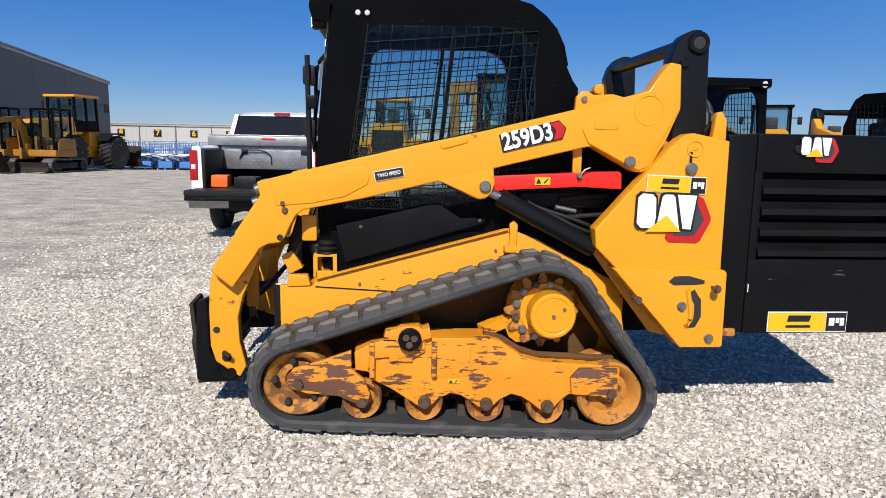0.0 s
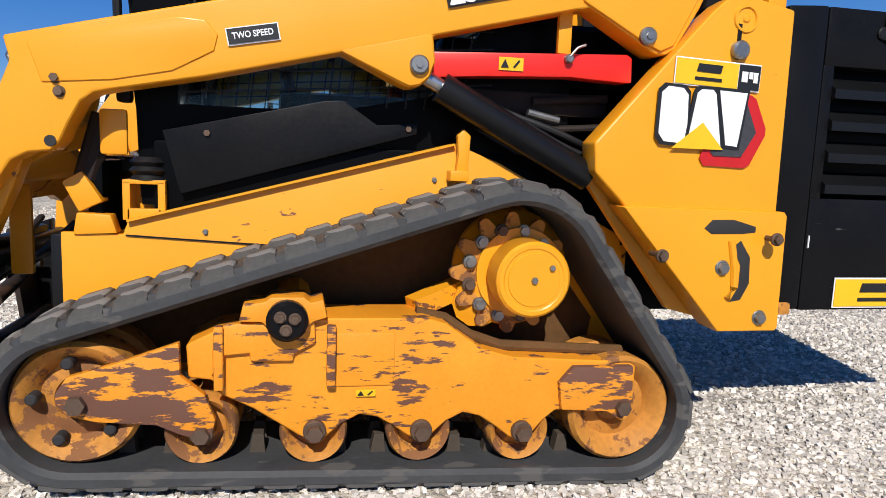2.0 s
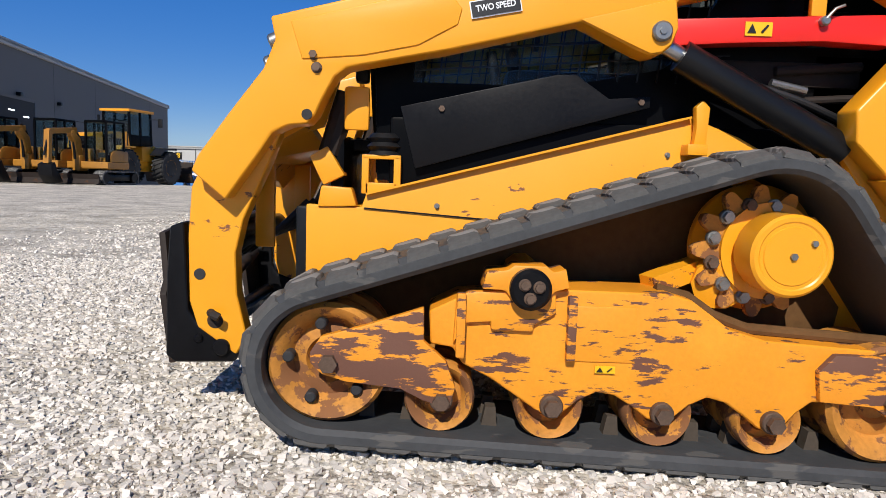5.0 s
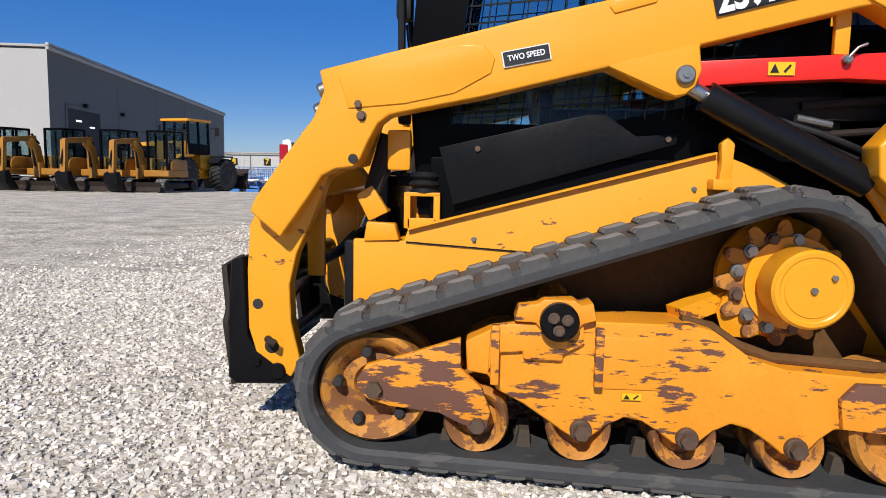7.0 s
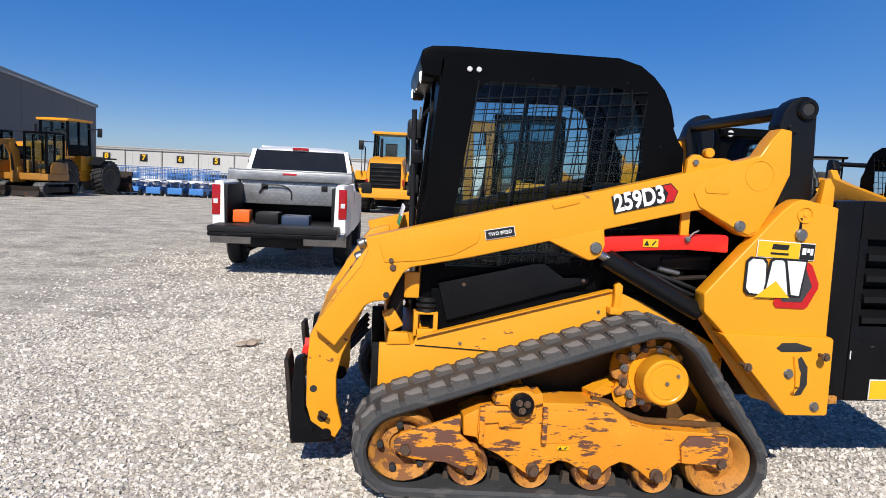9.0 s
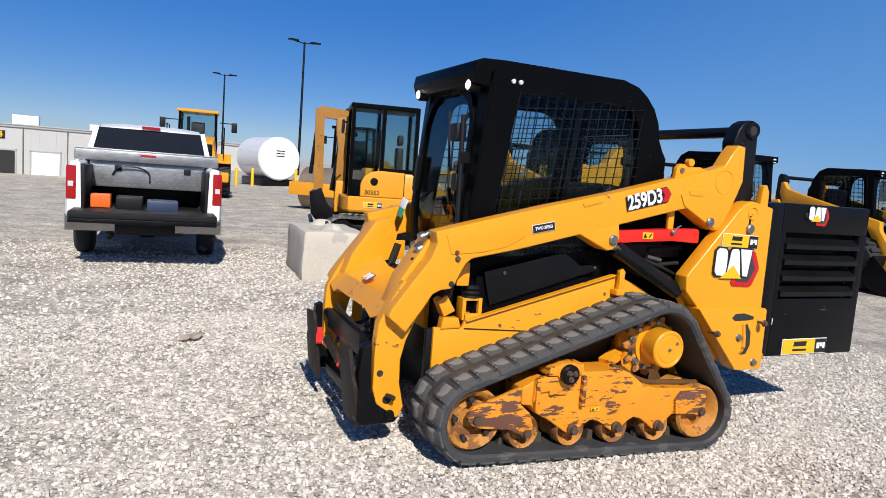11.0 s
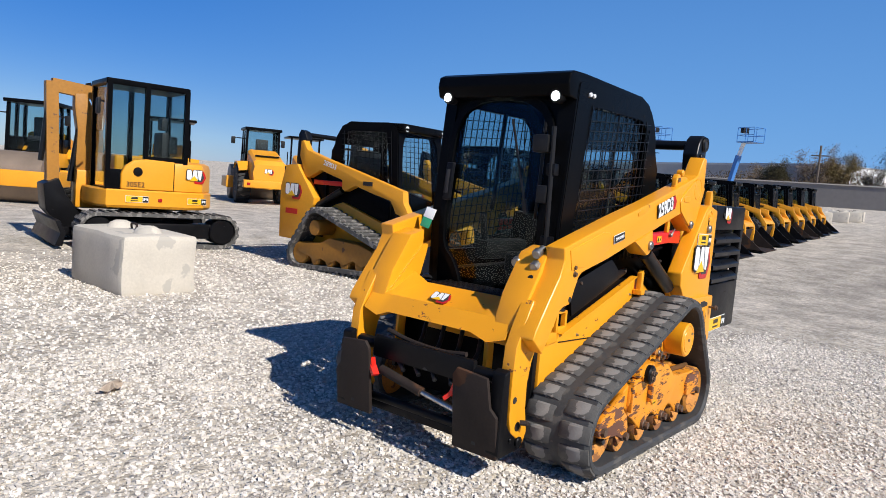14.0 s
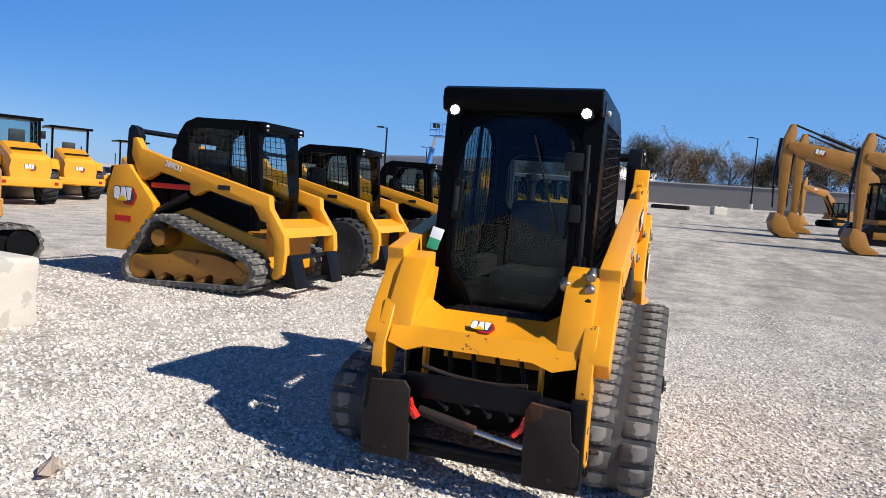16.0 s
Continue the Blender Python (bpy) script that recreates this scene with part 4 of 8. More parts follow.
    part("upright_boss", joined(ring(1.468, Y(0.640), 1.270, 0.035, 0.006), disc(1.468, Y(0.645), Y(0.62), 1.270, 0.012)), YELLOW, tower)
    part("upright_pin", disc(1.452, Y(0.662), Y(0.63), 1.180, 0.027, 0.006), BOLT, tower)
    part("upright_slot", box(1.444, 1.456, *S(0.6435, 0.63), 1.195, 1.255, 0.001), BLACK, tower)
    # black link post with its eye
    post = part("link_post", plate([(1.393, 1.306), (1.402, 1.447), (1.368, 1.671), (1.393, 1.741), (1.423, 1.778), (1.468, 1.803), (1.503, 1.803), (1.533, 1.781), (1.545, 1.741), (1.559, 1.362), (1.518, 1.286)], *S(0.540, 0.440), 0.012, 3), BLACK, loader)
    part("post_eye", joined(ring(1.492, Y(0.545), 1.745, 0.038, 0.014), disc(1.43, Y(0.556), Y(0.53), 1.655, 0.022)), BLACK, post)
    part("eye_hole", disc(1.492, Y(0.552), Y(0.50), 1.745, 0.030, 0.001), DARK_OPENING, post)
    part("post_link", tube([(1.44, Y(0.49), 1.66), (1.50, Y(0.49), 1.30)], 0.05), BLACK, post)
    for k in range(2):
        part("hydraulic_hose", tube(smooth_line([(1.52, Y(0.50 - 0.04 * k), 1.28), (1.575 + 0.02 * k, Y(0.50), 1.38), (1.57 + 0.02 * k, Y(0.48), 1.47), (1.53, Y(0.46), 1.53)]), 0.013), HOSE, loader)
    part("post_cover", plate([(1.56, 1.30), (1.575, 1.43), (1.600, 1.44), (1.625, 1.40), (1.627, 1.30)], *S(0.60, 0.56), 0.006), YELLOW, loader)
    if s > 0:
        warning_sticker(arm, facing(1.392, Y(0.5435), 1.515, 8) , 0.03, 0.065)
        maker_badge(tower, facing(1.385, Y(0.6445), 0.955, 0), 0.36)
        dealer_sticker(tower, facing(1.390, Y(0.6445), 1.108, -2), 0.275, 0.078)
        # model number on a dark strip with a red end
        m = facing(0.735, Y(0.605), 1.312, 14)
        strip = part("number_strip", flat_poly([(-0.150, -0.040), (0.125, -0.042), (0.152, 0.0), (0.125, 0.042), (-0.150, 0.038)], m), DECAL_BLACK, arm, "", False)
        part("strip_field", flat_poly([(-0.146, -0.036), (0.085, -0.037), (0.085, 0.037), (-0.146, 0.034)], m @ Matrix.Translation((0, 0, 0.0025))), DECAL_BLACK, strip, "", False)
        part("strip_end", flat_poly([(0.085, -0.037), (0.123, -0.037), (0.147, 0.0), (0.123, 0.037), (0.085, 0.037), (0.105, 0.0)], m @ Matrix.Translation((0, 0, 0.0025))), DECAL_RED, strip, "", False)
        letters("model_number", "259D3", 0.106, m @ Matrix.Translation((-0.028, 0, 0.0055)) @ Matrix.Diagonal((0.80, 1, 1, 1)), DECAL_WHITE, strip, 0.001, 0.0034)
        m = facing(0.095, Y(0.6035), 1.133, 11)
        lab = part("speed_label", flat_poly([(-0.066, -0.022), (0.066, -0.022), (0.066, 0.022), (-0.066, 0.022)], m), DECAL_WHITE, arm, "", False)
        part("label_field", flat_poly([(-0.063, -0.019), (0.063, -0.019), (0.063, 0.019), (-0.063, 0.019)], m @ Matrix.Translation((0, 0, 0.0025))), DECAL_BLACK, lab, "", False)
        letters("writing", "TWO SPEED", 0.023, m @ Matrix.Translation((0, 0, 0.0055)) @ Matrix.Diagonal((0.82, 0.95, 1, 1)), DECAL_WHITE, lab, 0.0008, 0.0005)
        warning_sticker(part("frame_label_base", box(0.36, 0.40, *S(0.7735, 0.77), 0.236, 0.248, 0), YELLOW_WORN, loader), facing(0.385, Y(0.778), 0.238), 0.05, 0.018)


for side in (1, -1):
    body_side(side)
part("cross_tube", tube([(1.425, YC - 0.50, 1.730), (1.425, YC + FAR * 0.50, 1.730)], 0.032, 18), BLACK, loader)

# ---- cab
CAB = [(-0.205, 0.66), (-0.225, 1.17), (-0.165, 1.80), (-0.155, 1.895), (0.0, 1.915), (0.66, 1.912), (0.735, 1.893), (0.800, 1.855), (0.852, 1.800), (0.892, 1.730), (0.915, 1.638), (0.945, 1.58), (0.975, 1.54), (0.98, 0.66)]
WIN = [(0.30, 0.96), (-0.125, 0.96), (-0.012, 1.74), (0.005, 1.775), (0.040, 1.795), (0.640, 1.805), (0.700, 1.785), (0.750, 1.740), (0.772, 1.660), (0.775, 1.45), (0.74, 1.22), (0.60, 1.02)]
cab = part("cab_roof", joined(plate([(-0.165, 1.800), (-0.255, 1.812), (-0.272, 1.870), (-0.262, 1.922), (-0.22, 1.940), (-0.10, 1.945), (0.64, 1.940), (0.745, 1.912), (0.812, 1.865), (0.866, 1.808), (0.904, 1.735), (0.928, 1.640), (0.905, 1.640), (0.885, 1.72), (0.84, 1.79), (0.79, 1.84), (0.73, 1.875), (0.65, 1.893), (-0.15, 1.888)], YC - 0.425, YC + FAR * 0.425, 0.014, 3)), CAB_BLACK, loader, "satin black cab roof with front visor")
for s in (1, -1):
    Y = lambda d: YC - d if s > 0 else YC + FAR * d  # noqa: E731
    ya, yb = sorted((Y(0.428), Y(0.395)))
    wall = part("cab_side", framed(CAB, WIN, (0.36, 1.45), ya, yb), CAB_BLACK, loader)
    ya, yb = sorted((Y(0.405), Y(0.400)))
    pane = part("side_window", plate(WIN, ya, yb, 0), PANE, wall, "tinted side window")
    pane.visible_shadow = False
    bars = []
    for i in range(15):
        x0 = -0.10 + 0.056 * i
        top = 1.80 if x0 < 0.60 else 1.76
        bars.append(beam((max(x0, -0.10), Y(0.432), 0.98), (x0 + 0.095, Y(0.432), top), 0.0045, 0.0045))
    for i in range(15):
        z0 = 1.012 + 0.052 * i
        bars.append(beam((-0.115 + 0.14 * (z0 - 1.0), Y(0.436), z0 - 0.02), (0.775, Y(0.436), min(1.80, z0 + 0.05)), 0.0045, 0.0045))
    part("mesh_guard", joined(*bars), BLACK, wall, "black welded wire guard over the side window", False)
    part("window_rail", joined(beam((0.33, Y(0.395), 1.20), (0.395, Y(0.395), 1.81), 0.02, 0.02), beam((0.735, Y(0.44), 1.42), (0.70, Y(0.44), 1.80), 0.004, 0.006)), BLACK, wall)
    for dx in (0.0, 0.042):
        part("marker_lamp", disc(-0.050 + dx, Y(0.440), Y(0.42), 1.846, 0.012, 0.003), LAMP_LENS, wall)
    for x, z in ((0.24, 1.82), (0.68, 1.83), (0.86, 1.55)):
        part("panel_screw", disc(x, Y(0.431), Y(0.42), z, 0.006, 0.001), BLACK_SCUFF, wall)
    # front corner post and work lamp
    part("corner_post", loft([[(-0.215 - 0.0, Y(0.425), 0.68), (-0.15, Y(0.425), 0.68), (-0.15, Y(0.34), 0.68), (-0.225, Y(0.35), 0.68)], [(-0.232, Y(0.425), 1.17), (-0.16, Y(0.425), 1.17), (-0.16, Y(0.34), 1.17), (-0.242, Y(0.35), 1.17)], [(-0.172, Y(0.425), 1.88), (-0.10, Y(0.425), 1.88), (-0.10, Y(0.32), 1.88), (-0.182, Y(0.33), 1.88)]]), CAB_BLACK, loader)
    lamp = part("work_lamp", lathe([(0, 0.0), (0.030, 0.0), (0.035, 0.012), (0.032, 0.06), (0, 0.065)], -0.262, Y(0.350), 1.812, "x", 20), PLASTIC, loader)
    part("lamp_lens", lathe([(0, -0.004), (0.020, -0.004), (0.026, 0.001), (0, 0.001)], -0.262, Y(0.350), 1.812, "x", 8), LAMP_ON, lamp, "lit white work lamp lens")
rear_opening = [(v, z) for v, z in rounded(-0.31, 0.29, 1.29, 1.67, 0.09, 5)]
turned = Matrix(((0, 1, 0, 0), (1, 0, 0, YC), (0, 0, 1, 0), (0, 0, 0, 1)))
part("cab_rear", joined(moved(framed([(-0.40, 0.70), (0.40 * FAR, 0.70), (0.40 * FAR, 1.725), (-0.40, 1.725)], rear_opening, (0, 1.5), 0.855, 0.885), turned), box(0.87, 0.98, YC - 0.40, YC + FAR * 0.40, 0.70, 1.24, 0.01)), CAB_BLACK, loader)
rw = part("rear_window", moved(plate(rear_opening, 0.868, 0.872, 0), turned), PANE, loader)
rw.visible_shadow = False
# floor, seat and levers
part("cab_floor", joined(box(-0.22, 0.95, YC - 0.40, YC + FAR * 0.40, 0.60, 0.68, 0.01), box(-0.24, -0.18, YC - 0.25, YC + FAR * 0.25, 0.66, 0.71, 0.01)), BLACK, loader)
part("operator_seat", joined(box(0.28, 0.74, YC - 0.24, YC + FAR * 0.24, 0.82, 0.96, 0.05, 3), moved(box(-0.06, 0.06, -0.23, 0.23, 0, 0.44, 0.05, 3), pose(0.74, YC, 0.94, 0, 10, 0))), SEAT, loader)
for s in (1, -1):
    part("control_pod", joined(box(0.15, 0.62, YC - s * 0.30 - 0.05, YC - s * 0.30 + 0.05, 0.90, 1.02, 0.03), tube([(0.18, YC - s * 0.30, 1.02), (0.15, YC - s * 0.30, 1.18)], 0.02)), PLASTIC, loader)
# curved-top front door: black frame, large pane, grab handle, wiper
door_out = [(-0.325, 0.955), (-0.265, 0.905), (-0.215, 0.83), (-0.185, 0.75), (-0.15, 0.72), (0.12, 0.72), (0.22, 0.77), (0.30, 0.88), (0.345, 1.0), (0.345, 1.45), (0.335, 1.66), (0.28, 1.77), (0.16, 1.83), (0.0, 1.845), (-0.16, 1.83), (-0.28, 1.77), (-0.335, 1.66), (-0.345, 1.45), (-0.345, 1.02)]
door_in = [(x * 0.90, 1.30 + (z - 1.30) * 0.93) for x, z in door_out]


def to_front(bm):
    """Lays work drawn in x (across) and z onto the leaning front of the cab."""
    for v in bm.verts:
        a, d, z = v.co
        front = -0.235 if z < 1.17 else -0.235 + (z - 1.17) * 0.088
        if z < 1.17:
            front = -0.235 + (1.17 - z) * 0.03
        v.co = Vector((front - d, YC - a if a > 0 else YC - FAR * a, z))
    bmesh.ops.recalc_face_normals(bm, faces=bm.faces)
    return bm


fd = part("front_door", to_front(framed(door_out, door_in, (0, 1.3), -0.015, 0.02)), CAB_BLACK, loader, "black cab door with dark tinted glass")
fp = part("door_glass", to_front(framed(door_in, [(0.01, 1.29), (0.01, 1.31), (-0.01, 1.31), (-0.01, 1.29)], (0, 1.3), 0.0, 0.004)), DOOR_PANE, fd, "dark tinted door glass")
fp.visible_shadow = False
part("front_frame", to_front(framed([(-0.415, 0.70), (0.415, 0.70), (0.415, 1.90), (-0.415, 1.90)], door_out, (0, 1.3), -0.03, 0.0)), CAB_BLACK, loader)
part("grab_handle", to_front(joined(box(-0.325, -0.270, 0.02, 0.045, 1.25, 1.46, 0.012, 3))), BLACK_SCUFF, fd, "grey moulded grab handle")
part("handle_recess", to_front(box(-0.312, -0.288, 0.046, 0.049, 1.29, 1.42, 0.001)), DARK_OPENING, fd)
part("wiper", to_front(joined(beam((0.24, 0.05, 1.27), (0.10, 0.05, 1.70), 0.008, 0.01), beam((0.245, 0.035, 1.22), (0.235, 0.05, 1.29), 0.02, 0.02))), PLASTIC, fd)
part("grab_rail", tube(smooth_line([(-0.19, YC - 0.27, 1.70), (-0.245, YC - 0.30, 1.62), (-0.255, YC - 0.305, 1.45), (-0.26, YC - 0.30, 1.25), (-0.24, YC - 0.29, 1.20)]), 0.009), BLACK_SCUFF, fd)
part("door_motor", joined(box(-0.31, -0.25, YC - 0.36, YC - 0.27, 1.53, 1.62, 0.015), box(-0.30, -0.25, YC - 0.37, YC - 0.31, 1.28, 1.37, 0.015), box(-0.29, -0.25, YC - 0.38, YC - 0.33, 0.96, 1.04, 0.012), tube([(-0.285, YC - 0.375, 1.66), (-0.275, YC - 0.385, 1.0)], 0.012)), PLASTIC, fd)
part("hinge", box(-0.29, -0.24, YC - 0.40, YC - 0.35, 1.42, 1.48, 0.008), BLACK_SCUFF, fd)
part("hinge", box(-0.285, -0.24, YC - 0.41, YC - 0.35, 1.06, 1.12, 0.008), BLACK_SCUFF, fd)
part("inspection_tag", moved(box(-0.004, 0.004, -0.03, 0.03, -0.045, 0.045, 0.002), pose(-0.30, YC + FAR * 0.40, 1.13, 14, 12, 10)), GREEN_TAG, fd, "green and white inspection tag")
part("tag_top", moved(box(-0.005, 0.005, -0.031, 0.031, 0.01, 0.07, 0.002), pose(-0.30, YC + FAR * 0.40, 1.13, 14, 12, 10)), DECAL_WHITE, fd)

# ---- front plate between the arms, step, coupler
cross = part("front_plate", loft([[(-0.43, YC - 0.46, 0.86), (-0.64, YC - 0.46, 0.745), (-0.70, YC - 0.46, 0.665), (-0.66, YC - 0.46, 0.655), (-0.60, YC - 0.46, 0.72), (-0.42, YC - 0.46, 0.82)],
                                   [(-0.43, YC - 0.36, 0.86), (-0.64, YC - 0.36, 0.745), (-0.70, YC - 0.36, 0.635), (-0.66, YC - 0.36, 0.625), (-0.60, YC - 0.36, 0.72), (-0.42, YC - 0.36, 0.82)],
                                   [(-0.40, YC - 0.27, 0.80), (-0.64, YC - 0.27, 0.745), (-0.70, YC - 0.27, 0.665), (-0.66, YC - 0.27, 0.655), (-0.60, YC - 0.27, 0.72), (-0.39, YC - 0.27, 0.77)],
                                   [(-0.40, YC + FAR * 0.27, 0.80), (-0.64, YC + FAR * 0.27, 0.745), (-0.70, YC + FAR * 0.27, 0.665), (-0.66, YC + FAR * 0.27, 0.655), (-0.60, YC + FAR * 0.27, 0.72), (-0.39, YC + FAR * 0.27, 0.77)],
                                   [(-0.43, YC + FAR * 0.36, 0.86), (-0.64, YC + FAR * 0.36, 0.745), (-0.70, YC + FAR * 0.36, 0.635), (-0.66, YC + FAR * 0.36, 0.625), (-0.60, YC + FAR * 0.36, 0.72), (-0.42, YC + FAR * 0.36, 0.82)],
                                   [(-0.43, YC + FAR * 0.46, 0.86), (-0.64, YC + FAR * 0.46, 0.745), (-0.70, YC + FAR * 0.46, 0.665), (-0.66, YC + FAR * 0.46, 0.655), (-0.60, YC + FAR * 0.46, 0.72), (-0.42, YC + FAR * 0.46, 0.82)]]), YELLOW_CHIPPED, loader, "yellow cross plate between the lift arms")
maker_badge(cross, pose(-0.607, YC - 0.01, 0.772, 31, 0, -90), 0.12)
for s in (1, -1):
    Y = lambda d: YC - d if s > 0 else YC + FAR * d  # noqa: E731
    part("cheek_plate", loft([[(-0.38, Y(0.37), 0.83), (-0.38, Y(0.35), 0.83), (-0.62, Y(0.35), 0.75), (-0.62, Y(0.37), 0.75)], [(-0.34, Y(0.37), 0.95), (-0.34, Y(0.35), 0.95), (-0.42, Y(0.35), 0.95), (-0.42, Y(0.37), 0.95)], [(-0.33, Y(0.37), 1.00), (-0.33, Y(0.35), 1.00), (-0.37, Y(0.35), 1.00), (-0.37, Y(0.37), 1.00)]]), YELLOW, cross)
    part("front_post", box(-0.60, -0.54, *sorted((Y(0.305), Y(0.285))), 0.46, 0.72, 0.006), YELLOW_CHIPPED, loader)
mat_base = part("step_mat", box(-0.40, -0.22, YC - 0.26, YC + FAR * 0.26, 0.765, 0.801, 0.006), PLASTIC, loader)
for i in range(6):
    part("grip_rib", box(-0.39 + 0.03 * i, -0.378 + 0.03 * i, YC - 0.25, YC + FAR * 0.25, 0.80, 0.808, 0.002), PLASTIC, mat_base)
part("front_bulkhead", joined(box(-0.375, -0.345, YC - 0.27, YC + FAR * 0.27, 0.55, 0.78, 0.01)), YELLOW_CHIPPED, loader)
# added black plate stands in for the shade between the arms
part("front_recess", joined(box(-0.345, -0.305, YC - 0.465, YC + FAR * 0.465, 0.20, 0.80, 0.01)), CAB_BLACK, loader)
# auxiliary couplings beside the door
aux = part("coupler_bank", joined(plate([(-0.50, 0.86), (-0.46, 1.02), (-0.40, 1.06), (-0.38, 0.9)], YC - 0.50, YC - 0.42, 0.006)), YELLOW, loader)
for i, (x, z) in enumerate(((-0.515, 1.045), (-0.525, 0.985), (-0.54, 0.925))):
    part("quick_coupler", moved(lathe([(0, 0), (0.020, 0), (0.024, 0.006), (0.024, 0.03), (0.017, 0.035), (0.017, 0.07), (0, 0.07)], 0, 0, 0, "x", 16), pose(x, YC - 0.47, z, 0, -25, 0)), BOLT if i != 2 else PLASTIC, aux)
part("quick_coupler", moved(lathe([(0, 0), (0.022, 0), (0.026, 0.006), (0.026, 0.03), (0.017, 0.035), (0.017, 0.08), (0, 0.08)], 0, 0, 0, "x", 16), pose(-0.50, YC - 0.36, 0.99, 0, -20, 15)), BOLT, aux)
# attachment coupler
coupler = part("attachment_coupler", joined(tube([(-0.70, YC - 0.46, 0.49), (-0.70, YC + FAR * 0.46, 0.49)], 0.030, 14), tube([(-0.715, YC - 0.33, 0.22), (-0.715, YC + FAR * 0.33, 0.22)], 0.022, 12), box(-0.735, -0.70, YC - 0.33, YC + FAR * 0.33, 0.43, 0.545, 0.012), box(-0.73, -0.71, YC - 0.33, YC + FAR * 0.33, 0.165, 0.205, 0.004)), BLACK_SCUFF, loader, "black quick-attach coupler with rusty plates")
for s in (1, -1):
    Y = lambda d: YC - d if s > 0 else YC + FAR * d  # noqa: E731
    pl = part("coupler_plate", moved(joined(plate([(-0.125, 0.0), (0.115, 0.0), (0.115, 0.20), (0.08, 0.235), (0.065, 0.37), (-0.10, 0.385), (-0.125, 0.35)], -0.010, 0.010, 0.006)), Matrix(((0, 1, 0, -0.775), (-s, 0, 0, Y(0.405)), (0, 0, 1, 0.145), (0, 0, 0, 1))) @ pose(0, 0, 0, 7, 0, 0)), RUSTY_STEEL, coupler)
    part("plate_hole", lathe([(0, -0.783), (0.017, -0.783), (0.017, -0.75), (0, -0.75)], 0, Y(0.40), 0.385, "x", 16), DARK_OPENING, pl)
    part("plate_slot", box(-0.792, -0.775, Y(0.40) - 0.012, Y(0.40) + 0.012, 0.185, 0.245, 0.003), DARK_OPENING, pl)
    part("side_cheek", plate([(-0.775, 0.535), (-0.735, 0.55), (-0.725, 0.30), (-0.700, 0.265), (-0.585, 0.225), (-0.575, 0.185), (-0.60, 0.155), (-0.765, 0.150), (-0.790, 0.17), (-0.785, 0.40)], *sorted((Y(0.530), Y(0.46))), 0.010, 3), BLACK_SCUFF, coupler)
    part("coupler_pin", disc(-0.630, Y(0.545), Y(0.52), 0.200, 0.024), BLACK_SCUFF, coupler)
    part("coupler_bolt", disc(-0.695, Y(0.54), Y(0.52), 0.222, 0.012), BLACK_SCUFF, coupler)
    part("lock_lever", joined(beam((-0.79, Y(0.27), 0.40), (-0.80, Y(0.23), 0.36), 0.035, 0.02), beam((-0.79, Y(0.28), 0.44), (-0.79, Y(0.26), 0.38), 0.03, 0.02)), RED, coupler, "red coupler lock lever")
part("lock_cylinder", joined(tube([(-0.75, YC + FAR * 0.24, 0.38), (-0.75, YC - 0.05, 0.33)], 0.024, 14)), RUSTY_STEEL, coupler)
part("cylinder_rod", tube([(-0.75, YC - 0.05, 0.33), (-0.75, YC - 0.27, 0.295)], 0.013, 12), STEEL, coupler)
part("hydraulic_hose", joined(*[tube(smooth_line([(-0.46, YC + FAR * 0.20 - 0.12 * i, 0.60), (-0.56, YC + FAR * 0.16 - 0.12 * i, 0.50), (-0.66, YC + FAR * 0.22 - 0.12 * i, 0.46), (-0.73, YC + FAR * 0.1 - 0.1 * i, 0.40)]), 0.012) for i in range(4)]), HOSE, coupler)
part("chain", tube(smooth_line([(-0.70, YC + FAR * 0.26, 0.575), (-0.69, YC + FAR * 0.1, 0.545), (-0.69, YC - 0.1, 0.535), (-0.70, YC - 0.26, 0.555)]), 0.012, 8), RUSTY_STEEL, coupler)

# ---- engine end and the swung-open engine door
part("engine_block", joined(box(1.0, 1.60, YC - 0.42, YC + 0.42, 0.36, 1.10, 0.03), box(0.98, 1.62, YC - 0.40, YC + 0.40, 1.08, 1.27, 0.05, 3)), CAB_BLACK, loader)
part("rear_bumper", joined(box(1.60, 1.70, YC - 0.56, YC + 0.56, 0.36, 0.44, 0.012), box(1.60, 1.70, YC - 0.52, YC - 0.44, 0.44, 1.33, 0.012), box(1.60, 1.70, YC + 0.44, YC + 0.52, 0.44, 1.33, 0.012)), BLACK_SCUFF, loader)
part("tow_eye", box(1.66, 1.75, YC - 0.60, YC - 0.56, 0.385, 0.425, 0.008), YELLOW_RUST, loader)
part("exhaust", lathe([(0, 1.26), (0.03, 1.26), (0.03, 1.50), (0.05, 1.52), (0.05, 1.56), (0, 1.58)], 1.22, YC + 0.2, 0, "z", 16), RUSTY_STEEL, loader)
DY = 3.105
edoor = part("engine_door", box(1.79, 2.57, DY, DY + 0.06, 0.395, 0.760, 0.014), BLACK_SCUFF, loader, "open black engine door with louvres and scratches")
part("hinge_panel", plate([(1.655, 0.40), (1.645, 1.335), (1.785, 1.345), (1.786, 0.40)], DY - 0.005, DY + 0.10, 0.012), BLACK_SCUFF, edoor)
part("upper_panel", box(1.79, 2.57, DY, DY + 0.06, 1.165, 1.345, 0.014), BLACK_SCUFF, edoor)
part("door_stile", box(2.50, 2.57, DY + 0.002, DY + 0.058, 0.755, 1.17, 0.006), BLACK_SCUFF, edoor)
part("door_stile", box(1.79, 1.83, DY + 0.002, DY + 0.058, 0.755, 1.17, 0.006), BLACK_SCUFF, edoor)
me = mesh_of("louvre", loft([[(x, y, z) for y, z in ((0.0, 0.0), (0.0, 0.028), (0.012, 0.036), (0.055, 0.066), (0.060, 0.060), (0.012, 0.0))] for x in (1.83, 2.50)]), BLACK)
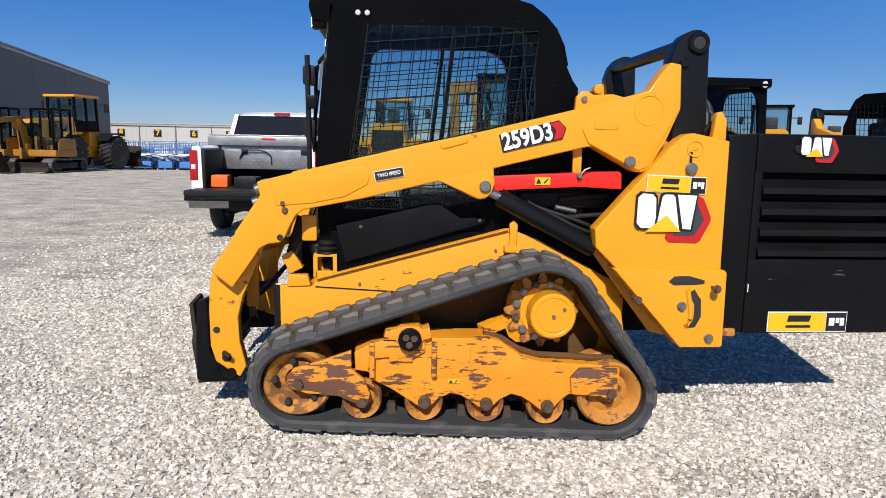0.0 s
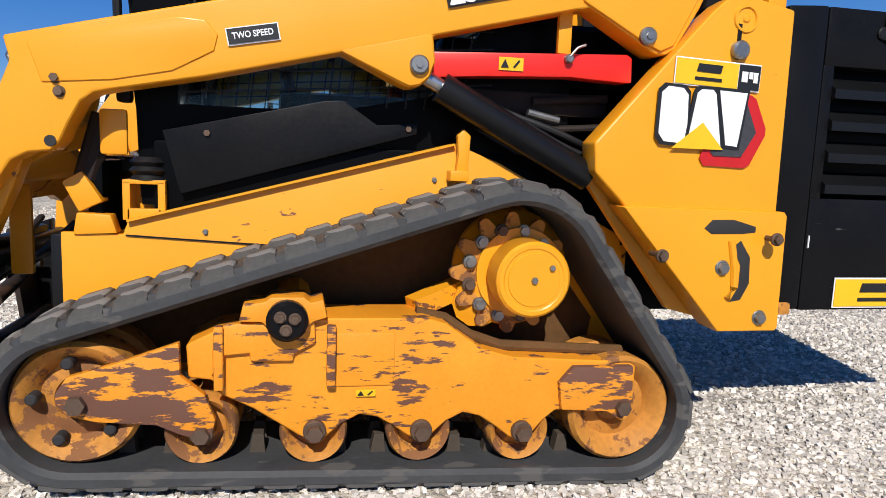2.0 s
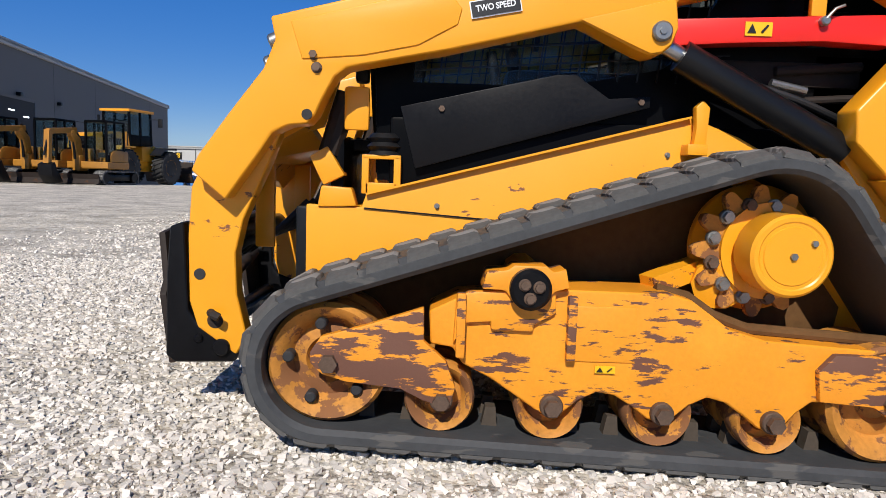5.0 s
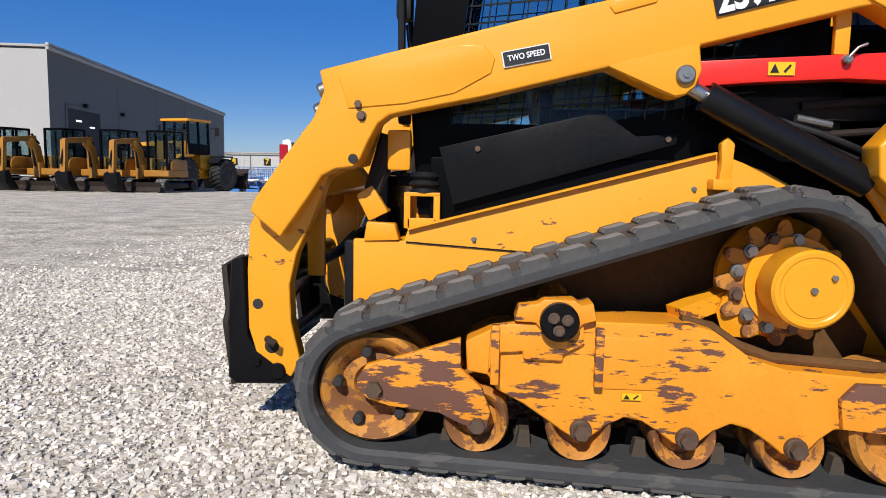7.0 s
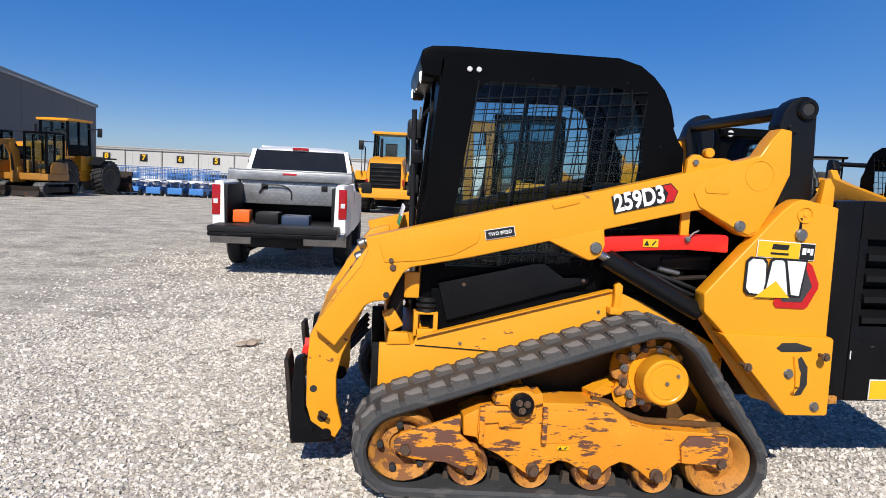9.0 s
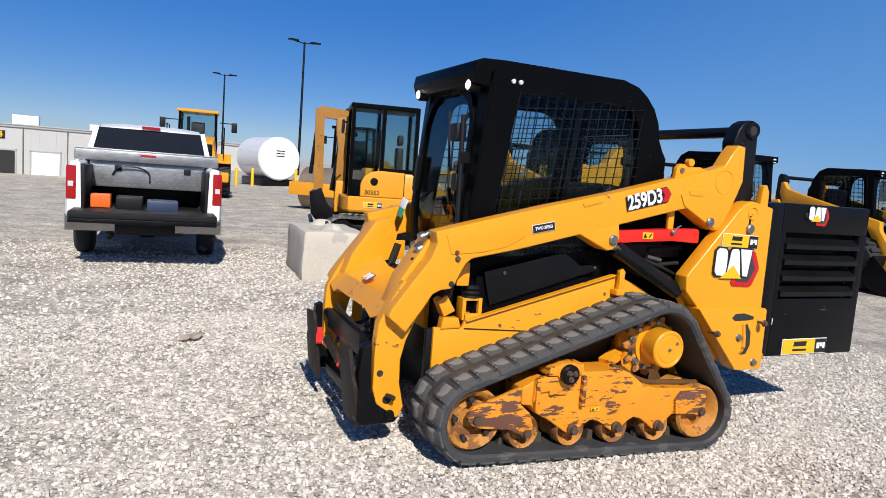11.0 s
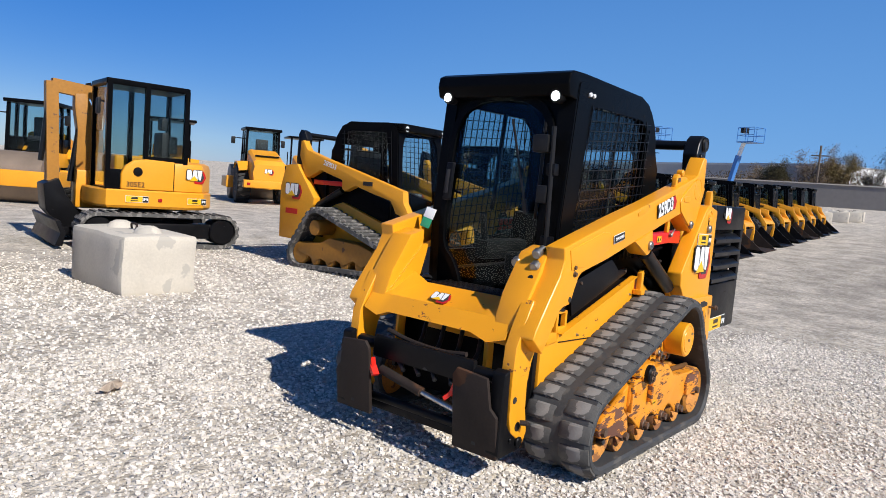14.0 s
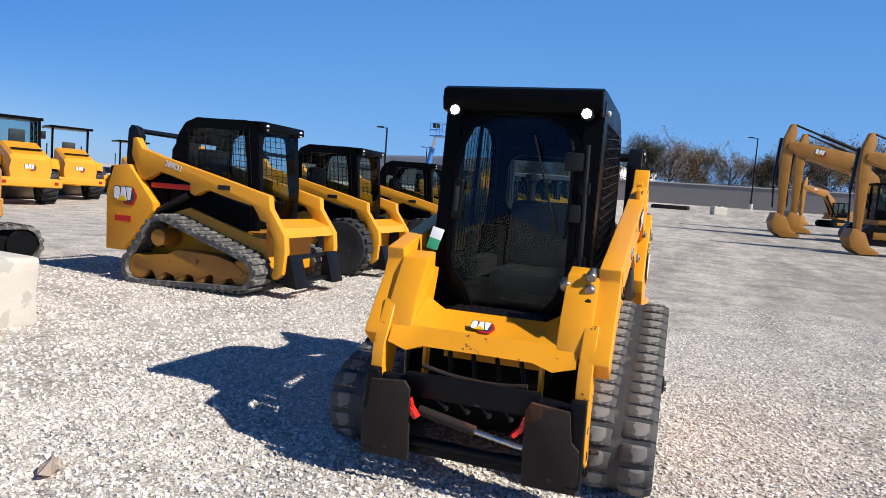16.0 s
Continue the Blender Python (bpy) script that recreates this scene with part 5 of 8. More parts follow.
for i in range(4):
    piece("louvre", me, edoor, Matrix.Translation((0, DY - 0.012, 0.775 + 0.098 * i)))
# added sheet that keeps the view through the louvres dark
part("louvre_backing", box(1.82, 2.51, DY + 0.066, DY + 0.075, 0.74, 1.19, 0.002), CAB_BLACK, edoor)
part("door_lock", disc(1.985, DY - 0.010, DY + 0.005, 1.275, 0.020, 0.004), PLASTIC, edoor)
maker_badge(edoor, facing(2.085, DY - 0.004, 1.275), 0.19)
dealer_sticker(edoor, facing(2.11, DY - 0.004, 0.455), 0.40, 0.100)
part("door_edge_mark", box(1.798, 1.802, DY - 0.004, DY, 0.60, 0.64, 0.0), DECAL_WHITE, edoor)

# ---------------------------------------------------------------- ground
def axis_steps(inner, step, outer):
    out, v, d = [], 0.0, step
    while v < outer:
        out.append(v)
        if v > inner:
            d *= 1.22
        v += d
    return sorted({-a for a in out} | set(out) | {outer, -outer})


gx, gy = [0.5 + a for a in axis_steps(8, 0.25, 900)], [4.0 + a for a in axis_steps(8, 0.25, 900)]
verts = [(x, y, height(x, y) + 0.010 * noise.noise((x * 0.9, y * 0.9, 0)) * (1 if abs(x) < 12 and abs(y) < 14 else 0)) for y in gy for x in gx]
nx = len(gx)
me = bpy.data.meshes.new("ground")
me.from_pydata(verts, [], [(j * nx + i, j * nx + i + 1, (j + 1) * nx + i + 1, (j + 1) * nx + i) for j in range(len(gy) - 1) for i in range(nx - 1)])
me.materials.append(GRAVEL)
me.shade_smooth()
tagged(new("ground", me), "pale crushed-stone gravel yard with wheel lanes", "ground", kind="structure")


def scatter_stones(count, x0, x1, y0, y1, r0, r1, seed, fade=1.6):
    """Loose angular stones lying on the yard, as one mesh."""
    rng = np.random.default_rng(seed)
    base = np.array([(x, y, z) for x in (-1, 1) for y in (-1, 1) for z in (-1, 1)]) / 1.55
    tri = np.array([(0, 1, 3), (0, 3, 2), (4, 6, 7), (4, 7, 5), (0, 4, 5), (0, 5, 1), (2, 3, 7), (2, 7, 6), (0, 2, 6), (0, 6, 4), (1, 5, 7), (1, 7, 3)])
    px, py = rng.uniform(x0, x1, count), rng.uniform(y0, y1, count)
    edge = np.minimum(np.minimum(px - x0, x1 - px), np.minimum(py - y0 + (9 if y0 > 1.9 else 0), y1 - py + (9 if y1 < 6.5 else 0)))
    keep = rng.random(count) < np.clip(edge / fade, 0, 1)
    px, py = px[keep], py[keep]
    count = len(px)
    r = r0 + (r1 - r0) * rng.random(count) ** 2.2
    v = base[None] * (1 + 0.42 * rng.uniform(-1, 1, (count, 8, 3)))
    v = v * np.stack([rng.uniform(0.75, 1.4, count), rng.uniform(0.65, 1.1, count), rng.uniform(0.45, 0.85, count)], 1)[:, None] * r[:, None, None]
    a = rng.uniform(0, 2 * np.pi, count)
    c, s = np.cos(a)[:, None], np.sin(a)[:, None]
    tiltx = rng.uniform(-0.5, 0.5, count)[:, None]
    vx, vy, vz = v[..., 0] * c - v[..., 1] * s, v[..., 0] * s + v[..., 1] * c, v[..., 2] + tiltx * v[..., 0]
    pz = np.array([height(x, y) + 0.010 * noise.noise((x * 0.9, y * 0.9, 0)) for x, y in zip(px, py)]) + 0.25 * r
    v = np.stack([vx + px[:, None], vy + py[:, None], vz + pz[:, None]], -1).reshape(-1, 3)
    f = (tri[None] + 8 * np.arange(count)[:, None, None]).reshape(-1, 3)
    me = bpy.data.meshes.new("gravel")
    me.from_pydata(v.tolist(), [], f.tolist())
    me.materials.append(STONE)
    return tagged(new("gravel", me), "loose pale grey angular gravel stones", "gravel", kind="stuff")


scatter_stones(64000, -3.6, 5.0, 1.6, 3.4, 0.005, 0.0140, 1, 0.8)
scatter_stones(42000, -2.6, 8.0, -2.6, 2.2, 0.006, 0.015, 4, 1.2)
scatter_stones(66000, -4.2, 5.0, 3.4, 6.4, 0.005, 0.015, 2)
scatter_stones(38000, -4.2, 8.0, 6.4, 12.0, 0.009, 0.020, 3, 3.0)

paper = bmesh.new()
pv = [paper.verts.new((0.10 * math.cos(a) * (1 + 0.25 * math.sin(3 * a)), 0.055 * math.sin(a) * (1 + 0.2 * math.cos(2 * a)), 0.012 * math.sin(5 * a))) for a in [i * math.pi / 9 for i in range(18)]]
pc = paper.verts.new((0, 0, 0.03))
for i in range(18):
    paper.faces.new((pv[i], pv[(i + 1) % 18], pc))
bmesh.ops.solidify(paper, geom=paper.faces, thickness=0.003)
scrap = thing("paper_scrap", "crumpled pale paper scrap lying on gravel", "litter", at=(-1.37, 5.42, height(-1.37, 5.42) + 0.03), rz=35)
part("sheet", paper, mat("pale_paper", (0.62, 0.52, 0.42), 0.8, vary=0.15, scale=10, fine=60), scrap)

# ---------------------------------------------------------------- concrete blocks


def concrete_block(at, rz, length=1.28, wide=0.78, tall=0.60, label="weathered cast-concrete block with stud grooves on gravel"):
    t = thing("concrete_block", label, "concrete block", "concrete blocks", at, rz)
    body = box(-wide / 2, wide / 2, -length / 2, length / 2, -0.02, tall, 0.055, 2)
    bmesh.ops.subdivide_edges(body, edges=body.edges, cuts=3, use_grid_fill=True)
    for v in body.verts:
        v.co += 0.020 * Vector(noise.noise_vector(v.co * 3 + Vector(at)))
    ob = part("block_body", body, CONCRETE, t)
    for y in (-length / 4, length / 4):
        part("stud", lathe([(0, tall + 0.075), (0.06, tall + 0.075), (0.11, tall + 0.05), (0.15, tall - 0.01), (0, tall - 0.01)], 0, y, 0, "z", 16), CONCRETE, ob)
    part("lifting_loop", tube(smooth_line([(-0.03, -0.10, tall - 0.02), (0, -0.06, tall + 0.06), (0.0, 0.06, tall + 0.06), (0.03, 0.10, tall - 0.02)]), 0.012), RUSTY_STEEL, ob)
    return t


concrete_block((0.44, 8.72, height(0.44, 8.7)), -3)

# ---------------------------------------------------------------- parked loaders in a row


def parked_loader(name, label, tracked, bucket, number=""):
    """A loader facing -x round its own origin, at the ground."""
    t = thing(name, label, "loader", "row of parked loaders")
    sx = -0.4
    P = lambda pts: [(x + sx, z + 0.02) for x, z in pts]  # noqa: E731
    for s in (1, -1):
        Sd = lambda a, b: sorted((-s * a, -s * b))  # noqa: E731
        if tracked:
            loop = hull_loop([(x + sx, z + 0.03, r) for x, z, r in TRACK], 0.05)
            k = len(loop)
            bm = bmesh.new()
            ya, yb = Sd(0.475, 0.82)
            rings = []
            for i in range(k):
                (xp, zp), (xn, zn) = loop[i - 1], loop[(i + 1) % k]
                d = math.hypot(xn - xp, zn - zp)
                ox, oz = (zn - zp) / d, -(xn - xp) / d
                x, z = loop[i]
                rings.append([bm.verts.new((x - ox * q, y, z - oz * q)) for y, q in ((ya, 0), (yb, 0), (yb, 0.05), (ya, 0.05))])
            for i in range(k):
                a, c = rings[i], rings[(i + 1) % k]
                for j in range(4):
                    bm.faces.new((a[j], a[(j + 1) % 4], c[(j + 1) % 4], c[j]))
            bmesh.ops.recalc_face_normals(bm, faces=bm.faces)
            belt = part("rubber_track", bm, RUBBER, t)
            part("tread", joined(*[moved(box(-0.03, 0.03, ya + 0.005, yb - 0.005, 0, 0.026, 0.006, 1), Matrix.Translation((x, 0, z)) @ Matrix.Rotation(math.pi / 2 - a, 4, "Y")) for x, z, a in along(loop, 0.105)]), RUBBER, belt)
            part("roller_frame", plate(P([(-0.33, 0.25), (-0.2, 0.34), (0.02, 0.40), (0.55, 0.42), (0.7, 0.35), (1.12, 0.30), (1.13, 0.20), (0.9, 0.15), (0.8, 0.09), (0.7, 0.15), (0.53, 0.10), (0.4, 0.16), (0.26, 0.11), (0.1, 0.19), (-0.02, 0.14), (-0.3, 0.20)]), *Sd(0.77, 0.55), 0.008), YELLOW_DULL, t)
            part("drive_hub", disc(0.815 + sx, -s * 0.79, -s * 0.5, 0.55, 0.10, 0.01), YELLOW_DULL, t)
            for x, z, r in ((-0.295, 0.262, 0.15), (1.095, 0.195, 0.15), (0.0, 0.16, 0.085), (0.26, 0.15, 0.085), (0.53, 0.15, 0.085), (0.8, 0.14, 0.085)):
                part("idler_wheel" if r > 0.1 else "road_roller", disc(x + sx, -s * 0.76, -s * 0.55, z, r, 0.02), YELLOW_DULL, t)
        else:
            for x in (-0.20, 0.95):
                R = 0.42
                wh = part("tyre", lathe([(0.22, -s * 0.80), (0.30, -s * 0.815), (0.38, -s * 0.81), (R, -s * 0.77), (R, -s * 0.56), (0.38, -s * 0.53), (0.22, -s * 0.54)], x + sx, 0, R, "y", 36), TYRE, t)
                part("tread_block", joined(*[moved(box(-0.035, 0.035, *sorted((-s * 0.80, -s * 0.54)), -0.01, 0.022, 0.004, 1), Matrix.Translation((x + sx, 0, R)) @ Matrix.Rotation(2 * math.pi * i / 20, 4, "Y") @ Matrix.Translation((0, 0, R))) for i in range(20)]), TYRE, wh)
                part("rim", lathe([(0, -s * 0.70), (0.10, -s * 0.72), (0.20, -s * 0.76), (0.235, -s * 0.80), (0.235, -s * 0.55), (0, -s * 0.55)], x + sx, 0, R, "y", 28), YELLOW_DULL, wh)
        part("side_panel", plate(P([(-0.408, 0.30), (-0.408, 0.607), (-0.253, 0.62), (0.640, 0.880), (0.80, 0.83), (1.2, 0.62), (1.26, 0.30)]), *Sd(0.486, 0.40), 0.006), YELLOW_FAR, t)
        part("side_guard", plate(P([(-0.15, 0.70), (-0.16, 0.95), (0.3, 1.06), (1.05, 1.25), (1.1, 0.75), (0.6, 0.88)]), *Sd(0.465, 0.38), 0.004), CAB_BLACK, t)
        arm = part("lift_arm", plate(P([(-0.483, 1.091), (0.123, 1.241), (0.93, 1.434), (1.255, 1.523), (1.345, 1.648), (1.395, 1.640), (1.405, 1.445), (1.275, 1.175), (1.215, 1.158), (0.985, 1.268), (0.562, 1.164), (0.556, 1.052), (0.50, 1.024), (0.319, 1.105), (-0.028, 1.02), (-0.285, 0.968), (-0.345, 0.89), (-0.386, 0.821), (-0.477, 0.795), (-0.565, 0.63), (-0.59, 0.35), (-0.56, 0.22), (-0.60, 0.18), (-0.70, 0.25), (-0.72, 0.5), (-0.70, 0.68), (-0.50, 0.96)]), *Sd(0.60, 0.50), 0.010), YELLOW_FAR, t)
        part("speed_label", box(0.02 + sx, 0.18 + sx, *Sd(0.604, 0.60), 1.14, 1.19, 0), DECAL_BLACK, arm)
        if number:
            nb = letters("model_number", number, 0.09, (facing(0.80 + sx, -0.603, 1.36, 14) if s > 0 else pose(0.80 + sx, 0.603, 1.36, 90, 14, 180)), DECAL_WHITE, arm, 0.001, 0.001)
        tower = part("rear_upright", plate(P([(1.397, 1.33), (1.627, 1.306), (1.72, 1.0), (1.70, 0.32), (1.45, 0.32), (1.035, 0.815), (1.027, 0.90), (1.361, 1.281)]), *Sd(0.64, 0.52), 0.010), YELLOW_FAR, t)
        maker_badge(tower, facing(1.43 + sx, -0.645, 0.98) if s > 0 else pose(1.43 + sx, 0.645, 0.98, 90, 0, 180), 0.34)
        part("dealer_bar", box(1.34 + sx, 1.58 + sx, *Sd(0.645, 0.64), 0.68, 0.75, 0), DECAL_RED, tower)
        part("link_post", plate(P([(1.375, 1.30), (1.384, 1.441), (1.35, 1.665), (1.405, 1.772), (1.485, 1.797), (1.527, 1.735), (1.541, 1.356), (1.50, 1.28)]), *Sd(0.54, 0.44), 0.012), BLACK, t)
        part("lift_cylinder", tube([(0.595 + sx, -s * 0.55, 1.055), (1.05 + sx, -s * 0.55, 0.82)], 0.043, 12), BLACK, t)
        part("safety_brace", box(0.60 + sx, 1.15 + sx, *Sd(0.55, 0.50), 1.10, 1.16, 0.004), RED, t)
        wall = part("cab_side", framed(P(CAB), P(WIN), (0.36 + sx, 1.47), *Sd(0.428, 0.395), 48), CAB_BLACK, t)
        pn = part("side_window", plate(P(WIN), *Sd(0.405, 0.40), 0), PANE, wall)
        pn.visible_shadow = False
        bars = [beam((-0.14 + 0.075 * i + sx, -s * 0.434, 1.22), (-0.07 + 0.075 * i + sx, -s * 0.434, 1.82), 0.006, 0.006) for i in range(12)]
        bars += [beam((-0.08 + sx, -s * 0.436, 1.26 + 0.07 * i), (0.78 + sx, -s * 0.436, 1.30 + 0.07 * i), 0.006, 0.006) for i in range(8)]
        part("mesh_guard", joined(*bars), BLACK, wall, "", False)
        part("corner_post", beam((-0.20 + sx, -s * 0.39, 0.70), (-0.14 + sx, -s * 0.39, 1.90), 0.07, 0.06), CAB_BLACK, t)
        lamp = part("work_lamp", lathe([(0, 0.0), (0.040, 0.0), (0.046, 0.012), (0.040, 0.06), (0, 0.065)], -0.255 + sx, -s * 0.35, 1.865, "x", 14), PLASTIC, t)
        part("lamp_lens", lathe([(0, -0.003), (0.034, -0.003), (0.034, 0.001), (0, 0.001)], -0.255 + sx, -s * 0.35, 1.865, "x", 12), LAMP_LENS, lamp)
    part("cab_roof", plate(P([(-0.165, 1.80), (-0.26, 1.82), (-0.255, 1.905), (0.66, 1.926), (0.81, 1.865), (0.90, 1.735), (0.928, 1.64), (0.905, 1.64), (0.84, 1.79), (0.65, 1.893), (-0.15, 1.888)]), -0.425, 0.425, 0.012), CAB_BLACK, t)
    part("cab_rear", joined(box(0.53, 0.58, -0.40, 0.40, 0.7, 1.30, 0.01), box(0.50, 0.55, -0.40, -0.32, 1.25, 1.68, 0), box(0.50, 0.55, 0.32, 0.40, 1.25, 1.68, 0)), CAB_BLACK, t)
    dg = bmesh.new()
    din = star_ring(door_out, (0, 1.3), 48)
    dg.faces.new([dg.verts.new((-0.235 + sx + max(0, z - 1.17) * 0.088, a, z + 0.02)) for a, z in din])
    dp = part("door_glass", dg, DOOR_PANE, t)
    dp.visible_shadow = False
    fr = framed([(-0.415, 0.70), (0.415, 0.70), (0.415, 1.90), (-0.415, 1.90)], door_out, (0, 1.3), -0.03, 0.0, 48)
    for v in fr.verts:
        a, d, z = v.co
        v.co = Vector((-0.235 + sx + max(0, z - 1.17) * 0.088 - d, -a, z + 0.02))
    bmesh.ops.recalc_face_normals(fr, faces=fr.faces)
    part("front_frame", fr, CAB_BLACK, t)
    part("operator_seat", joined(box(-0.12, 0.34, -0.24, 0.24, 0.9, 1.03, 0.05), box(0.28, 0.40, -0.23, 0.23, 1.0, 1.6, 0.05)), SEAT, t)
    part("cross_tube", tube([(1.43 + sx, -0.50, 1.75), (1.43 + sx, 0.50, 1.75)], 0.032, 12), BLACK, t)
    part("front_plate", joined(loft([[(-0.40 + sx, y, 0.85), (-0.64 + sx, y, 0.77), (-0.70 + sx, y, 0.67), (-0.62 + sx, y, 0.66), (-0.40 + sx, y, 0.78)] for y in (-0.50, 0.50)]), box(-0.42 + sx, -0.38 + sx, -0.46, 0.46, 0.24, 0.78, 0.01)), YELLOW_FAR, t)
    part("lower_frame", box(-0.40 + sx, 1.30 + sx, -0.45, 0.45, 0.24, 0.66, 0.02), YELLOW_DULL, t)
    part("engine_cover", joined(box(0.56, 1.32, -0.50, 0.50, 0.40, 1.30, 0.04), box(1.26, 1.36, -0.56, 0.56, 0.42, 1.32, 0.02)), CAB_BLACK, t)
    if bucket:
        prof = [(-1.72, 0.03), (-1.15, 0.03), (-0.98, 0.12), (-0.92, 0.32), (-1.00, 0.56), (-1.08, 0.60), (-1.02, 0.34), (-1.08, 0.16), (-1.20, 0.075), (-1.72, 0.05)]
        bk = part("bucket", joined(plate(prof, -0.90, 0.90, 0.004, 1)), RUSTY_STEEL if bucket == 1 else BLACK_SCUFF, t, "rusty steel bucket" if bucket == 1 else "black steel bucket")
        for s in (1, -1):
            part("bucket_side", plate([(-1.70, 0.03), (-1.15, 0.03), (-0.96, 0.13), (-0.90, 0.32), (-1.05, 0.60), (-1.30, 0.36)], *sorted((s * 0.90, s * 0.88)), 0.003, 1), RUSTY_STEEL if bucket == 1 else BLACK_SCUFF, bk)
    else:
        part("attachment_coupler", joined(plate([(-1.25, 0.12), (-1.14, 0.48), (-1.08, 0.48), (-1.08, 0.14)], -0.54, -0.28, 0.006), plate([(-1.25, 0.12), (-1.14, 0.48), (-1.08, 0.48), (-1.08, 0.14)], 0.28, 0.54, 0.006), tube([(-1.1, -0.5, 0.45), (-1.1, 0.5, 0.45)], 0.03), tube([(-1.15, -0.5, 0.18), (-1.15, 0.5, 0.18)], 0.025)), BLACK_SCUFF, t)
    return t


def park(ob, x, y, rz=90.0, scale=1.05):
    m = pose(x, y, height(x, y), 0, 0, rz)
    ob.matrix_world = m
    ob.scale = (scale,) * 3
    return ob


first = park(parked_loader("compact_track_loader", "yellow and black compact track loader parked facing the lane", True, 0, "289D3"), 4.0, 8.45, 90, 1.10)
second = park(parked_loader("skid_steer_loader", "yellow and black wheeled skid steer loader without bucket", False, 0), 6.75, 8.45, 90, 1.06)
third = park(parked_loader("compact_track_loader", "yellow and black compact track loader with rusty bucket", True, 1), 12.9, 8.0)
fourth = park(parked_loader("skid_steer_loader", "yellow and black wheeled skid steer loader with black bucket", False, 2), 9.85, 8.3, 90, 1.04)
for i in range(7):
    x = 15.8 + 2.85 * i
    src = third if i % 3 == 1 else fourth
    c = copy_thing(src, pose(x, 8.05 + 0.05 * i, height(x, 8.1), 0, 0, 90 + (i % 2) * 1.5))

# ---------------------------------------------------------------- pickup truck


def pickup_truck(at, rz, k):
    t = thing("pickup_truck", "white pickup truck with tailgate down and a diamond-plate toolbox", "pickup truck", at=at, rz=rz)
    t.scale = (k,) * 3
    W = 1.0
    # tail at y = 0, front towards +y
    for s in (1, -1):
        side = part("bed_side", loft([[(s * x, y, z) for x, z in ((0.80, 0.62), (W * w, 0.62), (1.0 * w, 0.95), (0.97 * w, 1.38), (0.86, 1.40), (0.82, 1.36))] for y, w in ((0.0, 0.97), (0.06, 1.0), (1.0, 1.01), (1.95, 1.0))]), WHITE_PAINT, t)
        part("tail_lamp", box(s * 0.865, s * 0.99, -0.014, 0.10, 0.88, 1.33, 0.02), TAIL_RED, side, "red tail lamp")
        part("lamp_inset", box(s * 0.90, s * 0.965, -0.018, 0.0, 1.05, 1.12, 0.005), LAMP_LENS, side)
        for y in (1.25, 4.75):
            wh = part("tyre", lathe([(0.25, s * 0.74), (0.33, s * 0.73), (0.385, s * 0.76), (0.40, s * 0.84), (0.385, s * 0.96), (0.33, s * 0.99), (0.25, s * 0.97)], 0, y, 0.40, "x", 36), TYRE, t)
            part("rim", lathe([(0, s * 0.90), (0.06, s * 0.93), (0.20, s * 0.89), (0.25, s * 0.96), (0.26, s * 0.76), (0, s * 0.76)], 0, y, 0.40, "x", 28), STEEL, wh)
        part("cab_side", loft([[(s * 0.985, 2.0, 0.55), (s * 0.985, 4.35, 0.55), (s * 1.0, 4.35, 1.15), (s * 1.0, 2.0, 1.28)], [(s * 0.88, 2.0, 0.55), (s * 0.88, 4.35, 0.55), (s * 0.9, 4.35, 1.15), (s * 0.9, 2.0, 1.28)]]), WHITE_PAINT, t)
        part("fender", loft([[(s * 0.7, 4.3, 0.55), (s * 1.0, 4.3, 0.55), (s * 1.0, 4.3, 1.15), (s * 0.7, 4.3, 1.22)], [(s * 0.7, 5.55, 0.6), (s * 0.97, 5.55, 0.6), (s * 0.96, 5.55, 1.08), (s * 0.7, 5.55, 1.15)]]), WHITE_PAINT, t)
        pw = part("side_glass", loft([[(s * 0.985, 2.15, 1.28), (s * 0.985, 4.2, 1.18), (s * 0.80, 3.6, 1.86), (s * 0.80, 2.4, 1.88)], [(s * 0.97, 2.15, 1.28), (s * 0.97, 4.2, 1.18), (s * 0.785, 3.6, 1.86), (s * 0.785, 2.4, 1.88)]]), DARK_PANE, t)
        part("door_mirror", box(s * 1.02, s * 1.24, 4.0, 4.12, 1.18, 1.42, 0.04, 3), PLASTIC, t)
    part("cab_roof", loft([[(-0.80, y, z - 0.06), (0.80, y, z - 0.06), (0.76, y, z), (0.4, y, z + 0.03), (-0.4, y, z + 0.03), (-0.76, y, z)] for y, z in ((2.18, 1.93), (2.5, 1.99), (3.4, 1.99), (3.75, 1.90))]), WHITE_PAINT, t)
    for s in (1, -1):
        part("pillar", loft([[(s * 1.0, 1.98, 1.26), (s * 0.92, 1.98, 1.26), (s * 0.92, 2.14, 1.26), (s * 1.0, 2.3, 1.26)], [(s * 0.84, 2.16, 1.95), (s * 0.77, 2.16, 1.95), (s * 0.77, 2.30, 1.95), (s * 0.82, 2.5, 1.95)]]), WHITE_PAINT, t)
    part("rear_glass", loft([[(-0.93, 2.02, 1.28), (0.93, 2.02, 1.28), (0.79, 2.18, 1.93), (-0.79, 2.18, 1.93)], [(-0.93, 2.04, 1.28), (0.93, 2.04, 1.28), (0.79, 2.20, 1.93), (-0.79, 2.20, 1.93)]]), mat("black_glass", (0.012, 0.013, 0.015), 0.06, vary=0.05), t)
    part("brake_lamp", box(-0.14, 0.14, 2.13, 2.20, 1.945, 1.99, 0.008), TAIL_RED, t)
    part("front_wall", box(-0.88, 0.88, 1.93, 2.02, 0.62, 1.30, 0.02), WHITE_PAINT, t)
